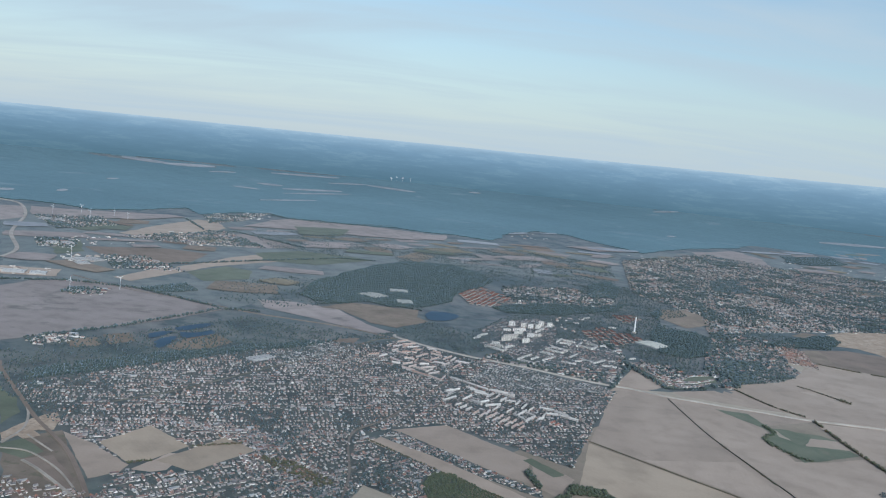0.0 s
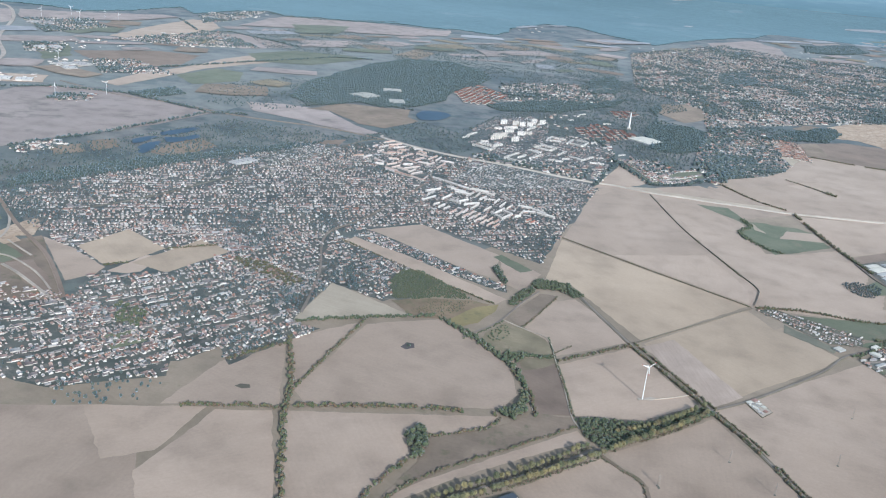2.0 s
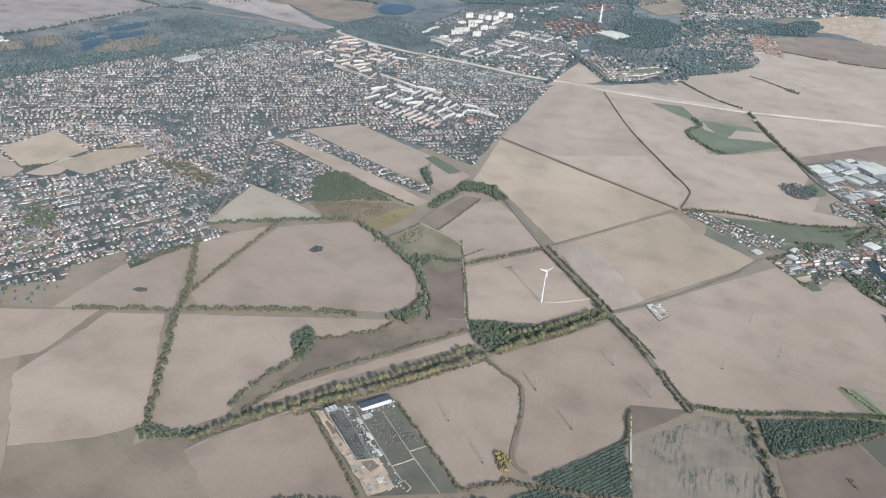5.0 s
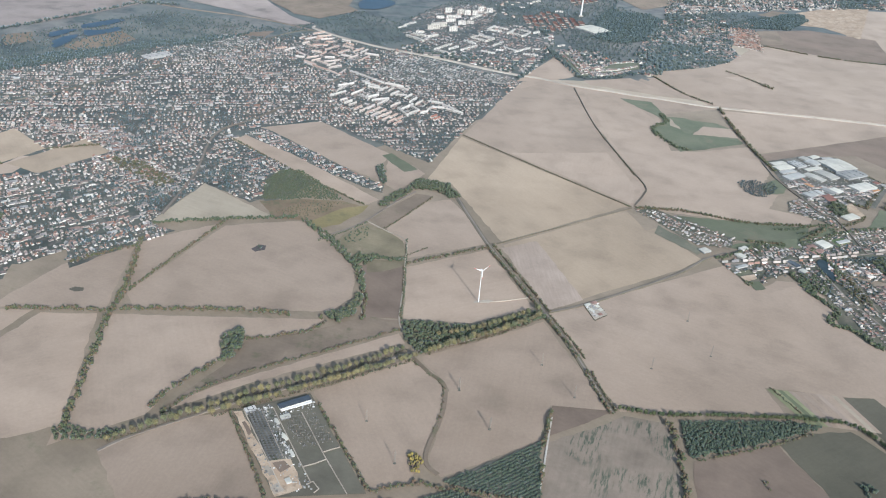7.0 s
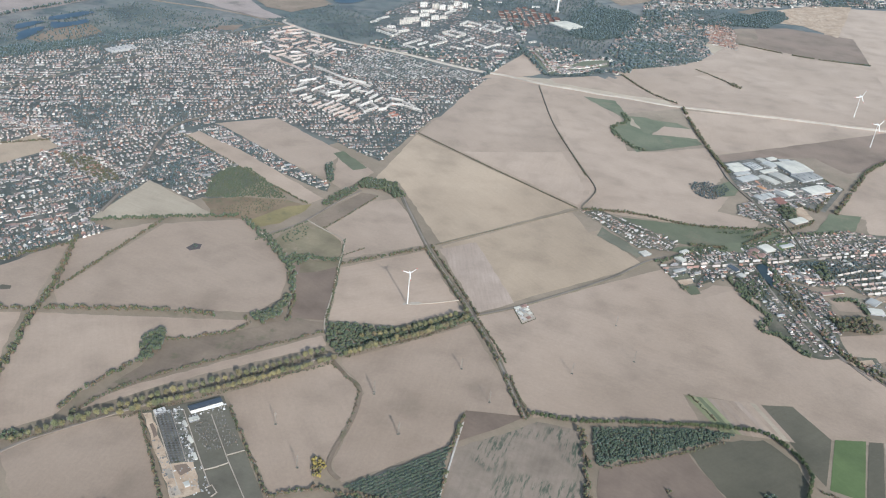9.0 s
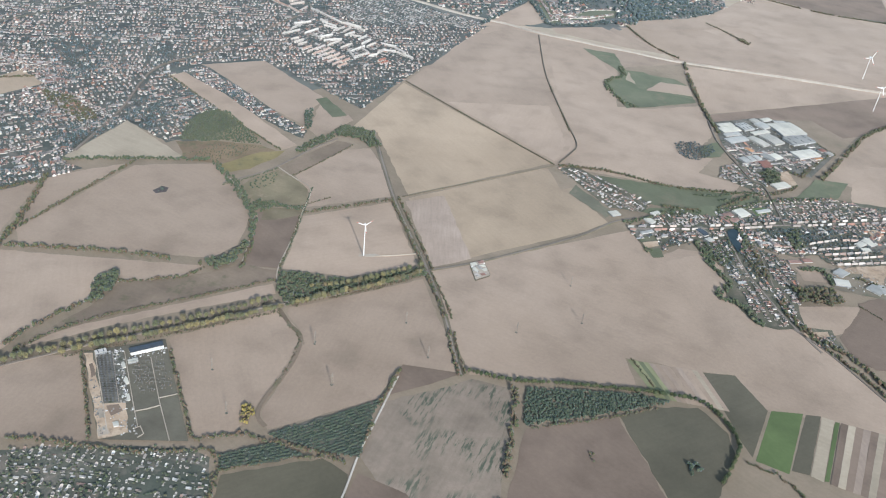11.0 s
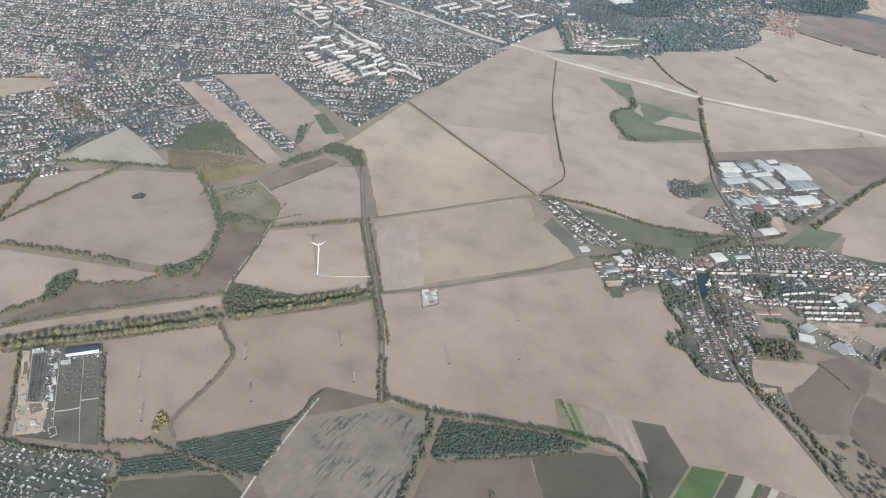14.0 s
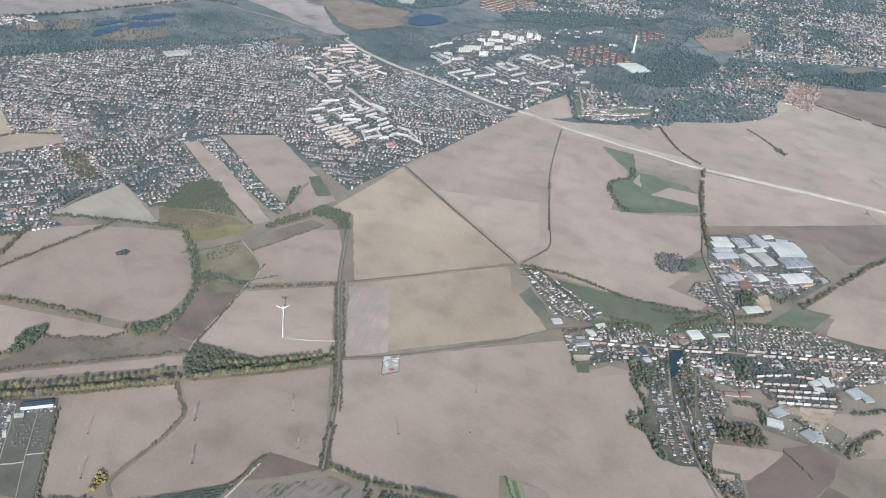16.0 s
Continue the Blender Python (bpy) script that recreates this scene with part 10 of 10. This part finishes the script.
for quad in ([(53.7, 238.5), (54.5, 239.1), (56.1, 236.6), (55.3, 236.1)], [(58, 231.2), (58.9, 231.8), (60.5, 228.9), (59.8, 228.3)], [(62.1, 223.6), (62.9, 224.1), (64.4, 221.3), (63.8, 220.9)]):
    hall(quad, 0.55, SHED_ROOF, "small white switch cabin on gravel", "switch_cabin", wall=PANEL_WALL, lights=0)
hall([(42.2, 241.9), (45.3, 244.2), (46.5, 242.6), (43.6, 240.4)], 1.1, FLAT_ROOF, "grey switch house of the substation", "control_building", lights=2)
hall([(55.4, 240), (58.1, 241.8), (59.1, 240.4), (56.3, 238.6)], 0.9, SHED_ROOF, "small white service building", "control_building", lights=0)
hall([(63.6, 210), (64.9, 210.9), (66, 209.3), (64.7, 208.4)], 0.8, SHED_ROOF, "white site cabin on bare sand", "site_cabin", lights=0)


def switch_bay():
    root = new("switch_bay")
    tagged(root, "grey row of transformers and busbars on gravel", "switchgear", "switch bays")
    for i in range(4):
        bm = bmesh.new()
        bmesh.ops.create_cube(bm, size=1, matrix=Matrix.Translation((i * 1.7 - 2.5, 0, 0.28)) @ Matrix.Diagonal((0.8 - 0.15 * (i % 2), 0.45, 0.56, 1)))
        bmesh.ops.bevel(bm, geom=bm.edges[:], offset=0.05, segments=1, affect="EDGES")
        for s in (-0.2, 0.2):
            bmesh.ops.create_cone(bm, segments=6, radius1=0.08, radius2=0.05, depth=0.5, cap_ends=True, matrix=Matrix.Translation((i * 1.7 - 2.5 + s, 0, 0.75)))
        part("transformer", bm, DARK_STEEL, root)
    bm = bmesh.new()
    for s in (-3.3, 3.3):
        bmesh.ops.create_cone(bm, segments=4, radius1=0.07, radius2=0.07, depth=1.6, cap_ends=True, matrix=Matrix.Translation((s, 0.5, 0.8)))
    bmesh.ops.create_cube(bm, size=1, matrix=Matrix.Translation((0, 0.5, 1.6)) @ Matrix.Diagonal((6.8, 0.12, 0.12, 1)))
    part("gantry", bm, GALV, root)
    return root


def spaced(a, b, n):
    return [(a[0] + (b[0] - a[0]) * (i + 0.5) / n, a[1] + (b[1] - a[1]) * (i + 0.5) / n) for i in range(n)]


BAY = switch_bay()
ends = [(46, 241.7), (58.8, 219.3)]
spots = spaced(ends[0], ends[1], 20)
for i, (x, y) in enumerate(spots):
    m = pose(x, y, 0.55, 0, 0, 12 + 2 * math.sin(i * 2.3))
    if i == 0:
        BAY.matrix_basis = m @ Matrix.Diagonal((0.78, 0.8, 0.8, 1))
    else:
        copy_thing(BAY, m).scale = (0.78, 0.8, 0.8)


def gantry():
    root = new("gantry")
    tagged(root, "steel switchyard gantry frame on grass", "gantry", "switchyard gantries")
    for s in (-1.2, 1.2):
        bm = bmesh.new()
        bmesh.ops.create_cone(bm, segments=4, radius1=0.1, radius2=0.06, depth=2.2, cap_ends=True, matrix=Matrix.Translation((s, 0, 1.1)))
        part("post", bm, GALV, root)
    bm = bmesh.new()
    bmesh.ops.create_cube(bm, size=1, matrix=Matrix.Translation((0, 0, 2.15)) @ Matrix.Diagonal((2.8, 0.14, 0.16, 1)))
    for i in range(3):
        bmesh.ops.create_cone(bm, segments=5, radius1=0.05, radius2=0.05, depth=0.5, cap_ends=True, matrix=Matrix.Translation((i - 1, 0, 1.85)))
    part("beam", bm, GALV, root)
    return root


GANTRY = gantry()
for i, (x, y) in enumerate([(59.9, 237.4), (62.2, 238), (61.7, 233.1), (64, 233.8), (65.9, 235), (64.6, 229.4), (67, 230.1), (67.9, 236.5), (71.3, 232.9), (71.9, 229.1), (69.5, 227.2), (66.9, 225.5), (58, 239.4), (60.2, 240), (62.5, 240.7), (60.2, 235.2), (62.1, 235.8), (64.1, 236.4), (63.1, 231.4), (65.1, 232), (67.3, 232.6), (66.6, 238.7), (68.4, 239.3), (70.6, 235.8), (73, 231.8), (69.4, 230.8)]):
    m = pose(x, y, 0.5, 0, 0, 14)
    if i == 0:
        GANTRY.matrix_basis = m @ Matrix.Diagonal((0.6, 0.6, 0.6, 1))
    else:
        copy_thing(GANTRY, m).scale = (0.6, 0.6, 0.6)

# ---- depot beside the crossroads ----
sheet("depot_ground", [(170.4, 335.6), (176.4, 339.9), (180.2, 328.4), (174.2, 323.3)], TRACK, 0.5, "pale gravel of a walled depot", "ground", wave=0)
hall([(171.1, 335.2), (173, 336.6), (173.6, 334.9), (171.6, 333.5)], 0.4, SHED_ROOF, "white depot shed on pale gravel", "depot_shed", lights=0)
hall([(173.9, 337.4), (176.1, 339), (176.7, 337.2), (174.5, 335.6)], 0.45, BARN_ROOF, "red roofed depot shed on gravel", "depot_shed", lights=0)
hall([(172.1, 332.4), (173.3, 333.3), (174.3, 330.3), (173.1, 329.3)], 0.3, SHED_ROOF, "pale stacked containers on depot gravel", "depot_shed", lights=0)
hall([(174.3, 333.7), (175.2, 334.4), (175.9, 332.3), (175, 331.6)], 0.3, GREY_ROOF, "grey stacked containers on depot gravel", "depot_shed", lights=0)
hall([(175.7, 335.1), (176.9, 336), (177.4, 334.6), (176.2, 333.7)], 0.25, SHED_ROOF, "pale stacked containers on depot gravel", "depot_shed", lights=0)
hall([(176.6, 332.1), (178, 333.2), (178.5, 331.7), (177.1, 330.5)], 0.35, SHED_ROOF, "pale office cabin on depot gravel", "depot_shed", lights=0)
hall([(173.8, 327.6), (174.9, 328.4), (175.6, 326), (174.5, 325.1)], 0.3, FLAT_ROOF, "grey stacked containers on depot gravel", "depot_shed", lights=0)
hall([(176.1, 328.2), (177.6, 329.5), (178, 328), (176.5, 326.8)], 0.35, BARN_ROOF, "brown depot shed on gravel", "depot_shed", lights=0)
hedge("depot_wall", [(170.4, 335.6), (174.2, 323.3), (180.2, 328.4), (176.4, 339.9)], 0.2, 0.6, "dark clipped hedge round the depot", gap=0.5, skip=0.0)


# ---- the aircraft's engine, as it hangs beside the eye ----
mat_, n_, k_, b_ = shader("blue_paint", 0.35, spec=0.3)
k_.new(node_ramp(n_, k_, node_noise(n_, k_, n_.new("ShaderNodeNewGeometry").outputs["Position"], 9.0), [(0.35, (0.003, 0.0115, 0.042)), (0.7, (0.0045, 0.0155, 0.054))]), b_.inputs["Base Color"])
BLUE = mat_
mat_, n_, k_, b_ = shader("bare_lip_metal", 0.5, metal=0.25)
k_.new(node_ramp(n_, k_, node_noise(n_, k_, n_.new("ShaderNodeNewGeometry").outputs["Position"], 14.0, 5.0), [(0.3, (0.098, 0.108, 0.12)), (0.7, (0.13, 0.141, 0.154))]), b_.inputs["Base Color"])
LIP = mat_
mat_, n_, k_, b_ = shader("inlet_liner", 0.7, spec=0.1)
k_.new(node_ramp(n_, k_, node_noise(n_, k_, n_.new("ShaderNodeNewGeometry").outputs["Position"], 20.0), [(0.3, (0.0055, 0.0072, 0.009)), (0.7, (0.009, 0.0115, 0.014))]), b_.inputs["Base Color"])
LINER = mat_
mat_, n_, k_, b_ = shader("rivet_metal", 0.5, metal=0.6)
b_.inputs["Base Color"].default_value = (0.02, 0.022, 0.025, 1)
RIVET = mat_


def lathe(profile, seg=72):
    """A skin turned about the x axis: (x, radius) rows."""
    bm = bmesh.new()
    rows = [[bm.verts.new((x, r * math.cos(2 * math.pi * i / seg), r * math.sin(2 * math.pi * i / seg))) for i in range(seg)] for x, r in profile]
    for p, q in zip(rows, rows[1:]):
        for i in range(seg):
            f = bm.faces.new((p[i], p[(i + 1) % seg], q[(i + 1) % seg], q[i]))
            f.smooth = True
    bmesh.ops.recalc_face_normals(bm, faces=bm.faces[:])
    return bm


def build_engine(m):
    """Inlet faces +x; the lip's foremost ring lies at x = 0 with radius 1."""
    root = new("jet_engine")
    tagged(root, "blue jet engine nacelle with a bare metal inlet lip", "jet engine")
    root.matrix_basis = m
    part("cowl", lathe([(-0.26, 1.064), (-0.5, 1.095), (-1.0, 1.13), (-1.6, 1.15), (-2.3, 1.15), (-3.0, 1.08), (-3.6, 0.96), (-3.62, 0.92), (-3.0, 1.0)]), BLUE, root, "glossy dark blue cowl")
    lip = part("inlet_lip", lathe([(-0.26, 1.062), (-0.18, 1.05), (-0.11, 1.035), (-0.05, 1.018), (-0.012, 1.0), (0.0, 0.982), (-0.012, 0.966), (-0.04, 0.95), (-0.09, 0.936), (-0.16, 0.927), (-0.225, 0.923), (-0.23, 0.917), (-0.24, 0.922), (-0.268, 0.92)]), LIP, root, "brushed bare metal lip")
    part("inlet_liner", lathe([(-0.268, 0.918), (-0.4, 0.915), (-0.9, 0.91), (-1.5, 0.91)]), LINER, root, "dark inlet liner")
    part("fan", lathe([(-1.45, 0.905), (-1.46, 0.3), (-1.2, 0.16), (-1.05, 0.0)]), LINER, root, "dark fan face")
    bm = bmesh.new()
    rows = [(-0.24, 1.0585, 170), (-0.218, 1.055, 170), (-0.175, 0.926, 190), (-0.205, 0.9245, 190)]
    for x, r, n in rows:
        for i in range(n):
            a = 2 * math.pi * i / n
            s = 1 if r > 1 else -1
            bmesh.ops.create_cone(bm, segments=5, radius1=0.0036, radius2=0.003, depth=0.006, cap_ends=True, matrix=Matrix.Translation((x, (r + s * 0.004) * math.cos(a), (r + s * 0.004) * math.sin(a))) @ Matrix.Rotation(math.pi / 2 - a, 4, "X"))
    tagged(part("rivet_row", bm, RIVET, lip, "rows of dark rivets"), kind="stuff")
    bm = bmesh.new()
    for i in range(12):
        for j in range(12):
            a = radians(36 + (j - 5.5 + 0.5 * (i % 2)) * 1.25)
            x = -0.1 + (i - 6) * 0.0125
            if 7 <= i <= 10 and 3 <= j <= 10:
                continue
            r = 1.018 + (-x - 0.05) * 0.2 + 0.004
            bmesh.ops.create_cone(bm, segments=5, radius1=0.003, radius2=0.003, depth=0.006, cap_ends=True, matrix=Matrix.Translation((x, -r * math.sin(a), r * math.cos(a))) @ Matrix.Rotation(a, 4, "X"))
    part("vent_grille", bm, RIVET, lip, "patch of small vent holes")
    cowl = root.children[0]
    for name, x0, x1, a0, a1, lift, mat, words in (("vent_rim", -0.73, -0.47, 12.2, 18.6, 0.0015, BLUE, "raised blue rim"), ("vent_slot", -0.71, -0.5, 13.2, 17.4, 0.003, LINER, "dark cowl vent slot")):
        bm = bmesh.new()
        rows = []
        for i in range(13):
            x = x0 + (x1 - x0) * i / 12
            bow = min(1.0, 0.35 + 2.2 * min(i, 12 - i) / 12)
            r = 1.064 + (1.095 - 1.064) * (x + 0.26) / -0.24 if x > -0.5 else 1.095 + 0.035 * (-0.5 - x) / 0.5
            mid, half = radians((a0 + a1) / 2), radians(a1 - a0) / 2 * bow
            rows.append([bm.verts.new((x, -(r + lift - (0.006 if j in (0, 5) else 0)) * math.sin(mid + half * (j / 2.5 - 1)), (r + lift - (0.006 if j in (0, 5) else 0)) * math.cos(mid + half * (j / 2.5 - 1)))) for j in range(6)])
        for p, q in zip(rows, rows[1:]):
            for j in range(5):
                bm.faces.new((p[j], p[j + 1], q[j + 1], q[j]))
        bmesh.ops.recalc_face_normals(bm, faces=bm.faces[:])
        part(name, bm, mat, cowl, words)
    return root


build_engine(pose(53.9980, 5.9654, 183.9930, -24.944, -6.775, 3.174) @ Matrix.Scale(0.197, 4))
